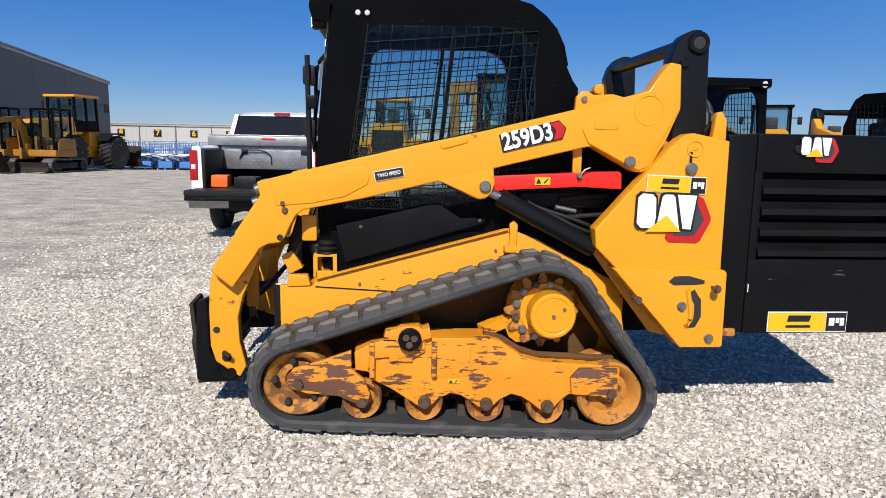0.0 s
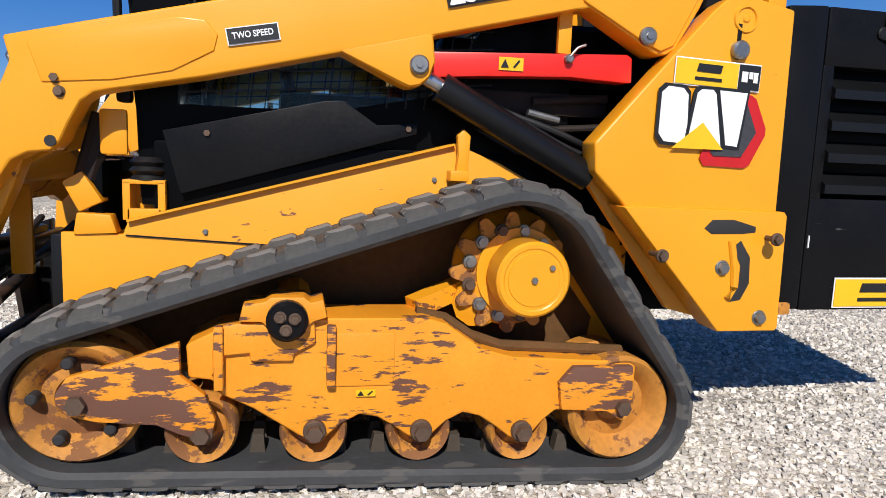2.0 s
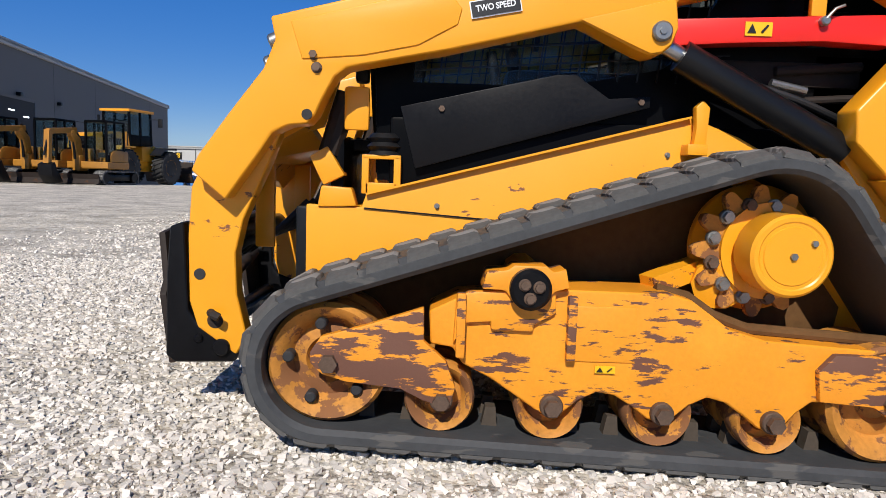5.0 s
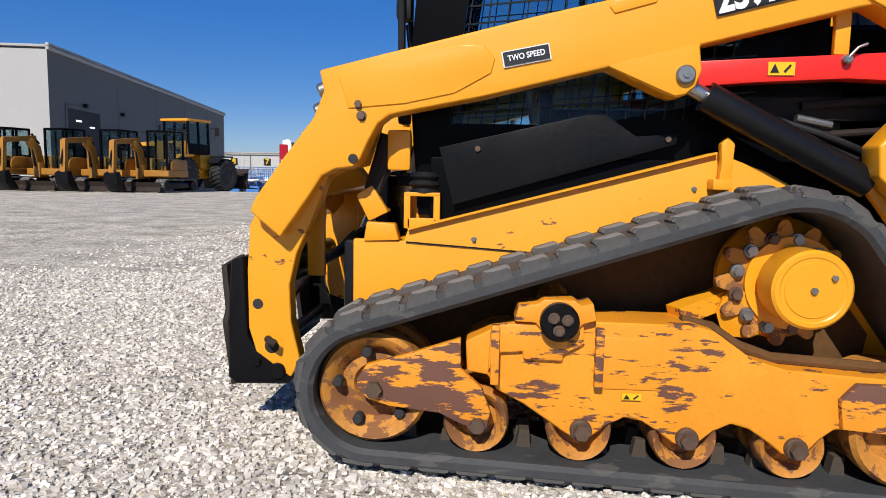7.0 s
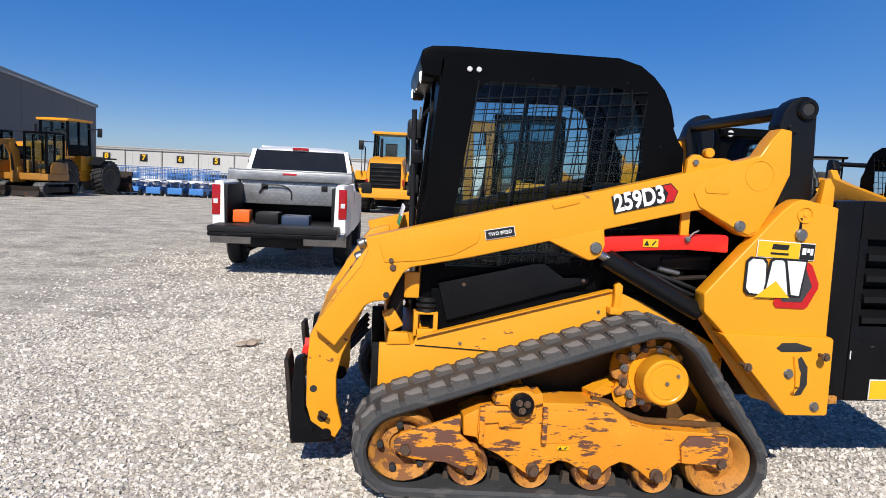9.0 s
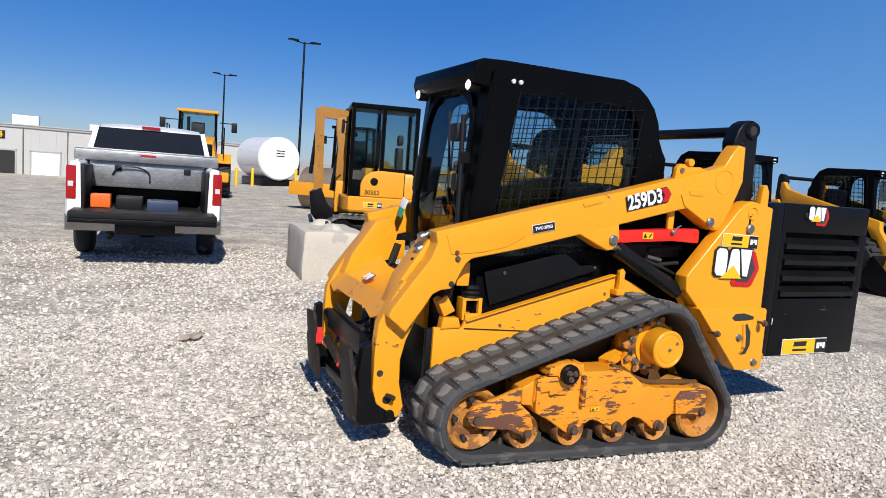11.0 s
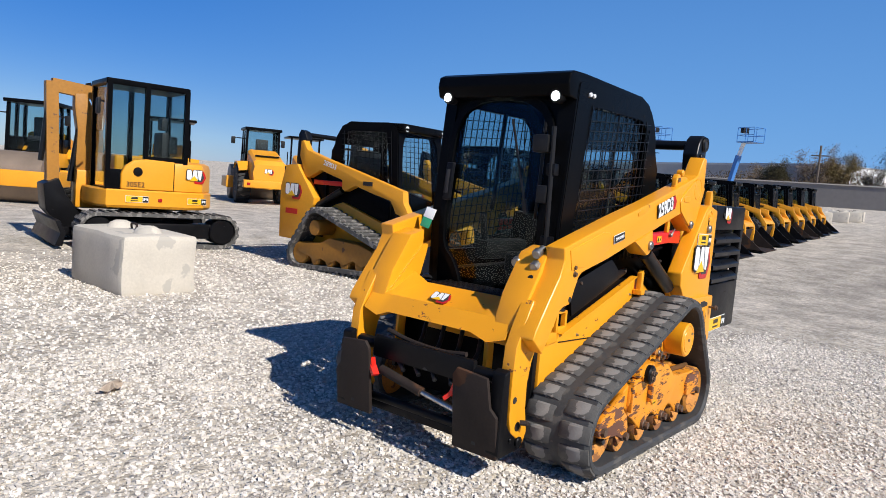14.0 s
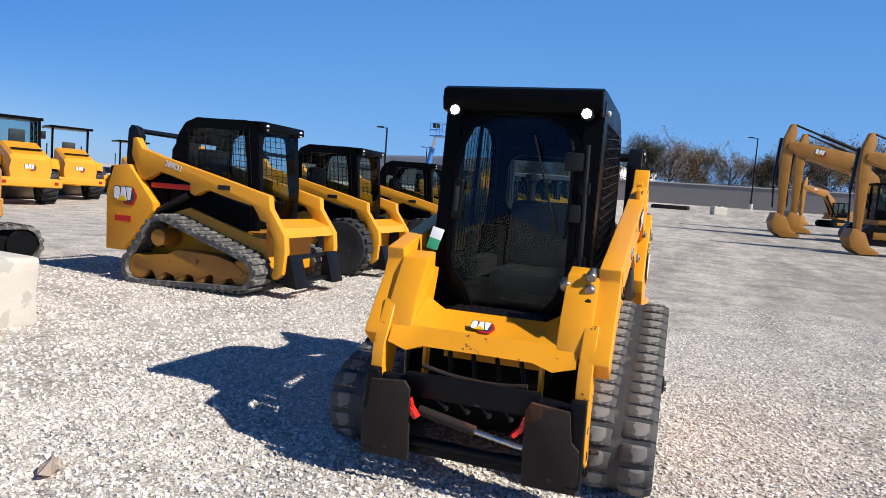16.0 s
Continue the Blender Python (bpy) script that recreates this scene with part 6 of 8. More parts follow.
    part("bonnet", joined(box(-0.75, 0.75, 4.2, 5.6, 0.6, 1.20, 0.06), loft([[(-0.85, 4.3, 1.18), (0.85, 4.3, 1.18), (0.74, 3.6, 1.86), (-0.74, 3.6, 1.86)], [(-0.85, 4.32, 1.18), (0.85, 4.32, 1.18), (0.74, 3.62, 1.86), (-0.74, 3.62, 1.86)]])), WHITE_PAINT, t)
    part("bed_floor", joined(box(-0.82, 0.82, 0.0, 1.95, 0.66, 0.74, 0.01), box(-0.82, -0.76, 0.0, 1.95, 0.7, 1.34, 0.02), box(0.76, 0.82, 0.0, 1.95, 0.7, 1.34, 0.02), box(-0.8, 0.8, 1.88, 1.94, 0.7, 1.3, 0.01)), PLASTIC, t)
    part("tailgate", joined(box(-0.90, 0.90, -0.62, 0.0, 0.68, 0.77, 0.025, 3)), PLASTIC, t, "lowered tailgate with black liner")
    part("tailgate_skin", box(-0.90, 0.90, -0.61, -0.01, 0.62, 0.682, 0.02), BLACK_SCUFF, t)
    bump = part("bumper", joined(loft([[(-1.0, -0.02, 0.46), (-0.97, -0.16, 0.48), (0.97, -0.16, 0.48), (1.0, -0.02, 0.46)], [(-1.0, -0.02, 0.60), (-0.97, -0.20, 0.62), (0.97, -0.20, 0.62), (1.0, -0.02, 0.60)], [(-1.0, -0.02, 0.68), (-0.97, -0.19, 0.67), (0.97, -0.19, 0.67), (1.0, -0.02, 0.68)]])), CHROME, t)
    part("bumper_step", box(-0.38, 0.38, -0.215, -0.15, 0.44, 0.60, 0.02), PLASTIC, bump)
    part("number_plate", box(-0.17, 0.17, -0.225, -0.21, 0.47, 0.59, 0.004), PLASTIC, bump)
    part("axle", joined(tube([(-0.8, 1.25, 0.38), (0.8, 1.25, 0.38)], 0.06), lathe([(0, -0.14), (0.13, -0.1), (0.13, 0.1), (0, 0.14)], 0, 1.25, 0.38, "x", 16), box(-0.5, 0.5, 0.0, 5.4, 0.42, 0.56, 0.02), tube([(-0.45, -0.05, 0.38), (-0.45, 1.0, 0.36)], 0.03)), RUSTY_STEEL, t)
    tb = thing("toolbox", "silver diamond-plate toolbox across the truck bed", "toolbox", at=at, rz=rz)
    tb.scale = (k,) * 3
    part("box_body", joined(box(-0.80, 0.80, 1.05, 1.60, 1.02, 1.40, 0.01)), DIAMOND, tb)
    lid = part("lid", joined(box(-1.0, 1.0, 0.98, 1.66, 1.40, 1.56, 0.02), box(-1.0, 1.0, 1.05, 1.60, 1.56, 1.585, 0.01)), DIAMOND, tb)
    tread = [beam((x, 1.048, z), (x + (0.022 if (i + j) % 2 else -0.022), 1.048, z + 0.022), 0.004, 0.007) for i, x in enumerate([-0.76 + 0.05 * q for q in range(31)]) for j, z in enumerate([1.05 + 0.05 * q for q in range(7)])]
    tagged(part("plate_tread", joined(*tread), STEEL, tb), "raised diamond treads", kind="stuff")
    part("lid_mark", box(-0.12, 0.10, 0.972, 0.985, 1.50, 1.53, 0.002), DECAL_RED, lid)
    for x in (-0.42, 0.55):
        part("latch", box(x - 0.05, x + 0.05, 1.03, 1.055, 1.26, 1.35, 0.006), PLASTIC, tb)
    part("pull_cable", tube(smooth_line([(-0.5, 1.03, 1.20), (-0.4, 1.0, 1.32), (-0.15, 1.0, 1.33), (0.0, 1.03, 1.25), (0.02, 1.03, 1.1)]), 0.012), HOSE, tb)
    for nm, lb, cat, m, b in (("storage_case", "orange plastic case on the truck bed", "case", ORANGE, box(-0.70, -0.45, 0.05, 0.30, 0.776, 0.96, 0.02)),
                              ("tool_case", "dark blue plastic tool case on the truck bed", "case", mat("dark_blue_plastic", (0.03, 0.05, 0.10), 0.45), box(0.0, 0.42, 0.15, 0.50, 0.74, 0.90, 0.03)),
                              ("tool_case", "black plastic tool case on the truck bed", "case", PLASTIC, box(-0.40, -0.05, 0.2, 0.6, 0.74, 0.93, 0.03))):
        q = thing(nm, lb, cat, at=at, rz=rz)
        q.scale = (k,) * 3
        part("case_body", b, m, q)
    return t


pickup_truck((-1.68, 9.30, height(-1.7, 10.3) - 0.005), -1.5, 0.885)

# ---------------------------------------------------------------- mini excavators


def wrapped_track(parent, x0, x1, ya, yb, r, z):
    loop = hull_loop([(x0, z, r), (x1, z, r), ((x0 + x1) / 2, z + 0.01, r * 0.98)], 0.06) if False else hull_loop([(x0, z, r), (x1, z, r)], 0.06)
    k = len(loop)
    bm = bmesh.new()
    rings = []
    for i in range(k):
        (xp, zp), (xn, zn) = loop[i - 1], loop[(i + 1) % k]
        d = math.hypot(xn - xp, zn - zp)
        ox, oz = (zn - zp) / d, -(xn - xp) / d
        rings.append([bm.verts.new((loop[i][0] - ox * q, y, loop[i][1] - oz * q)) for y, q in ((ya, 0), (yb, 0), (yb, 0.05), (ya, 0.05))])
    for i in range(k):
        a, c = rings[i], rings[(i + 1) % k]
        for j in range(4):
            bm.faces.new((a[j], a[(j + 1) % 4], c[(j + 1) % 4], c[j]))
    bmesh.ops.recalc_face_normals(bm, faces=bm.faces)
    belt = part("rubber_track", bm, RUBBER, parent)
    part("tread", joined(*[moved(box(-0.03, 0.03, ya, yb, 0, 0.02, 0.004, 1), Matrix.Translation((x, 0, zz)) @ Matrix.Rotation(math.pi / 2 - a, 4, "Y")) for x, zz, a in along(loop, 0.12)]), RUBBER, belt)
    part("track_rail", box(x0, x1, ya + 0.08, yb - 0.08, z - 0.12, z + 0.12, 0.03), BLACK_SCUFF, parent)
    for x in (x0, x1):
        part("track_wheel", disc(x, ya + 0.02, yb - 0.02, z, r - 0.06, 0.02), BLACK_SCUFF, parent)


def mini_excavator(at, rz, k, label, detail=True, boom=((0.90, 1.05), (0.98, 2.30), (1.40, 2.44), (1.36, 0.95)), paint=YELLOW_FAR):
    t = thing("mini_excavator", label, "excavator", "parked mini excavators" if not detail else "", at, rz)
    t.scale = (k,) * 3
    for s in (1, -1):
        wrapped_track(t, -0.95, 0.95, *sorted((s * 0.55, s * 0.98)), 0.27, 0.29)
    part("undercarriage", joined(box(-0.6, 0.6, -0.6, 0.6, 0.26, 0.46, 0.03), lathe([(0, 0.44), (0.42, 0.44), (0.42, 0.62), (0, 0.62)], 0, 0, 0, "z", 28)), BLACK_SCUFF, t)
    part("dozer_blade", joined(plate([(1.42, 0.05), (1.52, 0.06), (1.45, 0.24), (1.52, 0.42), (1.46, 0.43), (1.38, 0.24)], -0.98, 0.98, 0.006), beam((0.6, 0.4, 0.3), (1.42, 0.4, 0.22), 0.12, 0.1), beam((0.6, -0.4, 0.3), (1.42, -0.4, 0.22), 0.12, 0.1)), RUSTY_STEEL if not detail else BLACK_SCUFF, t)
    out = [(0.86, -0.93), (0.98, 0.0), (0.94, 0.80), (0.86, 0.96), (-0.35, 0.98), (-0.62, 0.92), (-0.84, 0.64), (-0.90, 0.0), (-0.84, -0.64), (-0.62, -0.92), (-0.35, -0.98)]
    ring = lambda z, f: [(x * f, y * f, z) for x, y in out]  # noqa: E731
    skirt = part("lower_house", bevelled(loft([ring(0.64, 0.97), ring(0.68, 1.0), ring(0.90, 1.0), ring(0.92, 0.985)]), 0), paint, t)
    rear = [(-0.12, -0.93), (-0.12, 0.95), (-0.35, 0.96), (-0.60, 0.90), (-0.82, 0.62), (-0.88, 0.0), (-0.82, -0.62), (-0.60, -0.90), (-0.35, -0.95)]
    rr = lambda z, f, g=0: [(x * f + g, y * f, z) for x, y in rear]  # noqa: E731
    cw = part("counterweight", loft([rr(0.92, 0.985), rr(0.935, 1.0), rr(1.30, 1.0), rr(1.37, 0.97), rr(1.40, 0.90)]), paint, t, "rounded yellow counterweight")
    part("engine_hood", box(-0.72, 0.5, -0.92, -0.05, 0.9, 1.44, 0.06, 3), paint, t)
    part("side_cover", plate([(-0.14, 0.925), (0.66, 0.925), (0.66, 1.16), (0.60, 1.28), (0.48, 1.37), (0.30, 1.40), (-0.14, 1.385)], 0.86, 0.965, 0.03, 3), paint, t)
    if detail:
        maker_badge(cw, pose(-0.480, 0.936, 1.18, 90, 0, 180 + 13), 0.36)
        letters("model_number", "305E2", 0.11, pose(0.45, 0.968, 1.0, 90, 0, 180), DECAL_BLACK, cw, 0.001, 0.001)
        dealer_sticker(skirt, pose(0.42, 0.972, 0.78, 90, 0, 181), 0.34, 0.10)
        dealer_sticker(skirt, pose(-0.50, 0.953, 0.78, 90, 0, 180 + 13), 0.34, 0.10)
        part("cover_seam", tube([(-0.12, 0.964, 0.93), (-0.12, 0.964, 1.37)], 0.006), BLACK, cw)
        part("fuel_cap", moved(lathe([(0, 0), (0.07, 0), (0.06, 0.02), (0, 0.03)], 0, 0, 0, "z", 20), pose(0.42, 0.966, 1.20, -90, 0, 0)), BLACK_SCUFF, cw)
        part("reflector", box(0.05, 0.11, 0.968, 0.985, 0.75, 0.80, 0.01), TAIL_RED, skirt)
    else:
        part("body_stripe", joined(box(-0.895, -0.87, -0.3, 0.3, 1.0, 1.2, 0.005)), DECAL_BLACK, cw)
    x0, x1, y0, y1, z0, z1 = -0.30, 0.84, 0.02, 0.90, 0.92, 2.50
    cabp = part("cab_frame", joined(*[beam((x, y, z0), (x, y, z1), 0.07, 0.07) for x in (x0, 0.30, x1) for y in (y0, y1)], box(x0 - 0.04, x1 + 0.05, y0 - 0.03, y1 + 0.03, z1 - 0.03, z1 + 0.06, 0.03, 3), box(x0, x1, y0, y1, z0 - 0.02, z0 + 0.02, 0.01), box(x0 - 0.02, x0 + 0.02, y0, y1, z0, 1.45, 0.01), box(x0, 0.3, y1 - 0.02, y1 + 0.02, z0, 1.45, 0.01), box(0.3, x1, y1 - 0.02, y1 + 0.02, z0, 1.22, 0.01)), CAB_BLACK, t)
    for nm, b in (("rear_glass", box(x0 - 0.005, x0 + 0.005, y0 + 0.03, y1 - 0.03, 1.45, z1, 0)), ("side_glass", box(x0 + 0.03, 0.27, y1 - 0.005, y1 + 0.005, 1.45, z1, 0)), ("door_glass", box(0.33, x1 - 0.03, y1 - 0.005, y1 + 0.005, 1.22, z1, 0)), ("front_glass", box(x1 - 0.005, x1 + 0.005, y0 + 0.03, y1 - 0.03, 1.0, z1, 0)), ("far_glass", box(x0, x1, y0 - 0.005, y0 + 0.005, 1.45, z1, 0))):
        g = part(nm, b, DOOR_PANE, cabp)
        g.visible_shadow = False
    part("operator_seat", joined(box(-0.05, 0.4, 0.22, 0.70, 1.1, 1.3, 0.05), box(-0.12, 0.0, 0.24, 0.68, 1.25, 1.85, 0.05), box(-0.12, -0.02, 0.34, 0.58, 1.88, 2.08, 0.04)), SEAT, t)
    if detail:
        part("sun_blind", joined(*[box(0.79, 0.81, 0.10 + 0.06 * i, 0.14 + 0.06 * i, 1.8, 2.45, 0.003) for i in range(5)]), WHITE_PAINT, cabp)
        part("mirror", joined(box(1.0, 1.05, 0.98, 1.12, 2.0, 2.24, 0.03), tube([(0.92, 0.92, 2.2), (1.02, 1.05, 2.2)], 0.015)), PLASTIC, cabp)
    yb, arm_paint = -0.28, YELLOW_DULL
    (ax, az), (bx, bz), (cx, cz), (dx, dz) = boom
    mid = ((ax + bx) / 2 - 0.25, (az + bz) / 2 + 0.12)
    part("boom", joined(plate([(ax - 0.10, az - 0.12), (ax + 0.16, az - 0.10), (mid[0] + 0.34, mid[1] - 0.02), (bx + 0.10, bz - 0.16), (bx + 0.10, bz + 0.04), (bx - 0.06, bz + 0.06), (mid[0] + 0.02, mid[1] + 0.10), (ax - 0.16, az + 0.06)], yb - 0.11, yb + 0.11, 0.015)), arm_paint, t)
    part("stick", joined(beam((bx - 0.25, yb, bz + 0.08), (cx, yb, cz), 0.18, 0.2), beam((cx, yb, cz + 0.05), (dx, yb, dz), 0.17, 0.22)) if cx - bx > 0.4 else beam((bx - 0.1, yb, bz + 0.15), (dx, yb, dz), 0.17, 0.22), arm_paint, t)
    part("boom_cylinder", joined(tube([(ax + 0.2, yb, az - 0.1), (mid[0] + 0.3, yb, mid[1])], 0.05), tube([(mid[0], yb, mid[1] + 0.22), (bx - 0.1, yb, bz + 0.24)], 0.045), tube([(max(bx, cx - 0.1) + 0.12, yb, cz - 0.15), (dx + 0.16, yb, dz + 0.3)], 0.04)), BLACK, t)
    part("bucket", joined(plate([(dx - 0.05, dz + 0.05), (dx + 0.16, dz - 0.05), (dx + 0.12, dz - 0.45), (dx - 0.12, dz - 0.72), (dx - 0.48, dz - 0.70), (dx - 0.30, dz - 0.40), (dx - 0.16, dz - 0.2)], yb - 0.28, yb + 0.28, 0.012)), BLACK_SCUFF, t)
    part("swing_post", box(0.55, 1.05, yb - 0.16, yb + 0.16, 0.55, 1.15, 0.03), paint, t)
    return t


mini_excavator((2.60, 12.5, height(2.60, 12.5)), 168, 0.99, "yellow and black mini excavator with closed cab on gravel")
for i, (x, y, r) in enumerate(((-18.3, 29.2, -100), (-16.2, 29.6, -96), (-14.3, 29.9, -98), (-20.6, 29.0, -103))):
    mini_excavator((x, y, height(x, y)), r, 1.02, "dull yellow mini excavator with rusty blade by the building", False, ((0.9, 1.1), (1.30, 2.05), (2.55, 2.0), (2.65, 0.80)), YELLOW_DULL)

# ---------------------------------------------------------------- larger machines


def big_wheel(parent, x, y, r, w, s, rim=YELLOW_FAR):
    """A wheel on an axle along y, standing on the ground; s: its outer side."""
    t = part("tyre", lathe([(r * 0.52, y + s * w * 0.42), (r * 0.72, y + s * w * 0.5), (r * 0.92, y + s * w * 0.48), (r, y + s * w * 0.36), (r, y - s * w * 0.36), (r * 0.92, y - s * w * 0.48), (r * 0.52, y - s * w * 0.42)], x, 0, r, "y", 36), TYRE, parent)
    part("tread", joined(*[moved(box(-r * 0.055, r * 0.055, -w * 0.47, w * 0.47, -0.02, r * 0.055, 0.006, 1), Matrix.Translation((x, y, r)) @ Matrix.Rotation(2 * math.pi * i / 24, 4, "Y") @ Matrix.Translation((0, 0, r)) @ Matrix.Rotation(0.35, 4, "Z")) for i in range(24)]), TYRE, t)
    part("rim", lathe([(0, y + s * w * 0.15), (r * 0.2, y + s * w * 0.2), (r * 0.38, y + s * w * 0.16), (r * 0.5, y + s * w * 0.42), (r * 0.54, y + s * w * 0.42), (r * 0.54, y - s * w * 0.42), (0, y - s * w * 0.42)], x, 0, r, "y", 28), rim, t)


def glazed_cab(parent, x0, x1, y0, y1, z0, z1, roof=CAB_BLACK, sill=0.45):
    fr = part("cab_frame", joined(*[beam((x, y, z0), (x * 0.96 + 0.04 * (x0 + x1) / 2, y * 0.95 + 0.05 * (y0 + y1) / 2, z1), 0.09, 0.09) for x in (x0, (x0 + x1) / 2, x1) for y in (y0, y1)], box(x0, x1, y0, y1, z0 - 0.02, z0 + 0.05, 0.02)), CAB_BLACK, parent)
    part("cab_roof", box(x0 - 0.12, x1 + 0.12, y0 - 0.08, y1 + 0.08, z1 - 0.03, z1 + 0.08, 0.03, 3), roof, parent)
    part("cab_sill", joined(box(x0 - 0.02, x0 + 0.02, y0, y1, z0, z0 + sill, 0.01), box(x0, x1, y0 - 0.02, y0 + 0.02, z0, z0 + sill, 0.01), box(x0, x1, y1 - 0.02, y1 + 0.02, z0, z0 + sill, 0.01)), CAB_BLACK, fr)
    for nm, bb in (("front_glass", box(x1 - 0.01, x1, y0, y1, z0, z1, 0)), ("rear_glass", box(x0, x0 + 0.01, y0, y1, z0 + sill, z1, 0)), ("side_glass", box(x0, x1, y0, y0 + 0.01, z0 + sill, z1, 0)), ("side_glass", box(x0, x1, y1 - 0.01, y1, z0 + sill, z1, 0))):
        g = part(nm, bb, PANE, fr)
        g.visible_shadow = False
    part("operator_seat", joined(box((x0 + x1) / 2 - 0.3, (x0 + x1) / 2 + 0.2, (y0 + y1) / 2 - 0.25, (y0 + y1) / 2 + 0.25, z0 + 0.35, z0 + 0.5, 0.05), box((x0 + x1) / 2 - 0.36, (x0 + x1) / 2 - 0.22, (y0 + y1) / 2 - 0.25, (y0 + y1) / 2 + 0.25, z0 + 0.45, z0 + 1.1, 0.05)), SEAT, parent)
    return fr


def wheel_loader(at, rz, label, k=1.0):
    """Front towards +x; its engine end towards -x."""
    t = thing("wheel_loader", label, "wheel loader", "", at, rz)
    t.scale = (k,) * 3
    for x in (-1.45, 1.45):
        for s in (1, -1):
            big_wheel(t, x, s * 0.98, 0.74, 0.58, s)
            part("mudguard", loft([[(x - 0.8, s * 0.68, 1.3), (x - 0.8, s * 1.26, 1.3), (x - 0.8, s * 1.26, 1.36), (x - 0.8, s * 0.68, 1.36)], [(x - 0.4, s * 0.68, 1.58), (x - 0.4, s * 1.26, 1.58), (x - 0.4, s * 1.26, 1.65), (x - 0.4, s * 0.68, 1.65)], [(x + 0.4, s * 0.68, 1.58), (x + 0.4, s * 1.26, 1.58), (x + 0.4, s * 1.26, 1.65), (x + 0.4, s * 0.68, 1.65)]]), PLASTIC if x > 0 else YELLOW_FAR, t)
    hood = part("engine_hood", loft([[(x, y * w, z) for y, z in ((-0.72, z0), (0.72, z0), (0.74, 1.55), (0.64, z1), (-0.64, z1), (-0.74, 1.55))] for x, w, z0, z1 in ((-2.75, 0.95, 0.95, 2.02), (-2.60, 1.0, 0.85, 2.10), (-0.75, 1.0, 0.85, 2.28))]), YELLOW_FAR, t)
    part("grille", box(-2.79, -2.72, -0.60, 0.60, 1.02, 1.96, 0.03), BLACK_SCUFF, hood)
    for i in range(5):
        part("grille_slat", box(-2.83, -2.77, -0.55, 0.55, 1.12 + 0.16 * i, 1.17 + 0.16 * i, 0.008), BLACK, hood)
    for s in (1, -1):
        part("side_vent", box(-2.2, -1.3, *sorted((s * 0.745, s * 0.755)), 1.45, 1.95, 0.005), BLACK_SCUFF, hood)
        part("guard_rail", tube([(-2.3, s * 0.98, 1.5), (-2.3, s * 0.98, 2.6), (-1.2, s * 0.98, 2.6), (-1.2, s * 0.98, 1.6)], 0.025), BLACK, t)
        part("tail_lamp", box(-2.80, -2.74, *sorted((s * 0.66, s * 0.74)), 1.15, 1.35, 0.01), TAIL_RED, hood)
        part("mirror", joined(box(0.45, 0.52, *sorted((s * 1.25, s * 1.47)), 2.55, 2.95, 0.03), tube([(0.4, s * 0.8, 2.9), (0.48, s * 1.35, 2.9)], 0.02)), PLASTIC, t)
    part("counterweight", box(-2.80, -2.1, -1.20, 1.20, 0.62, 0.98, 0.06, 3), YELLOW_FAR, t)
    part("chassis", joined(box(-2.4, 2.0, -0.45, 0.45, 0.55, 1.1, 0.05), box(0.3, 1.9, -0.55, 0.55, 1.0, 1.7, 0.08)), YELLOW_FAR, t)
    glazed_cab(t, -0.7, 0.75, -0.68, 0.68, 1.72, 3.2, YELLOW_FAR)
    part("exhaust", tube([(-1.4, 0.3, 2.2), (-1.4, 0.3, 2.95)], 0.06), BLACK, t)
    for s in (1, -1):
        part("lift_arm", plate([(0.9, 1.55), (1.1, 1.75), (2.4, 1.05), (3.1, 0.45), (3.0, 0.3), (2.2, 0.8)], *sorted((s * 0.45, s * 0.57)), 0.02), YELLOW_FAR, t)
    part("bucket", plate([(3.0, 0.05), (3.9, 0.03), (3.9, 0.07), (3.15, 0.14), (2.98, 0.45), (3.1, 1.05), (3.02, 1.06), (2.86, 0.5)], -1.3, 1.3, 0.01), RUSTY_STEEL, t)
    return t


wheel_loader((0.25, 29.0, height(0.25, 29.0)), 84, "yellow wheel loader parked with its black engine grille outwards")
wheel_loader((-14.9, 33.8, height(-14.9, 33.8)), 76, "yellow wheel loader parked by the dark grey building", 1.05)


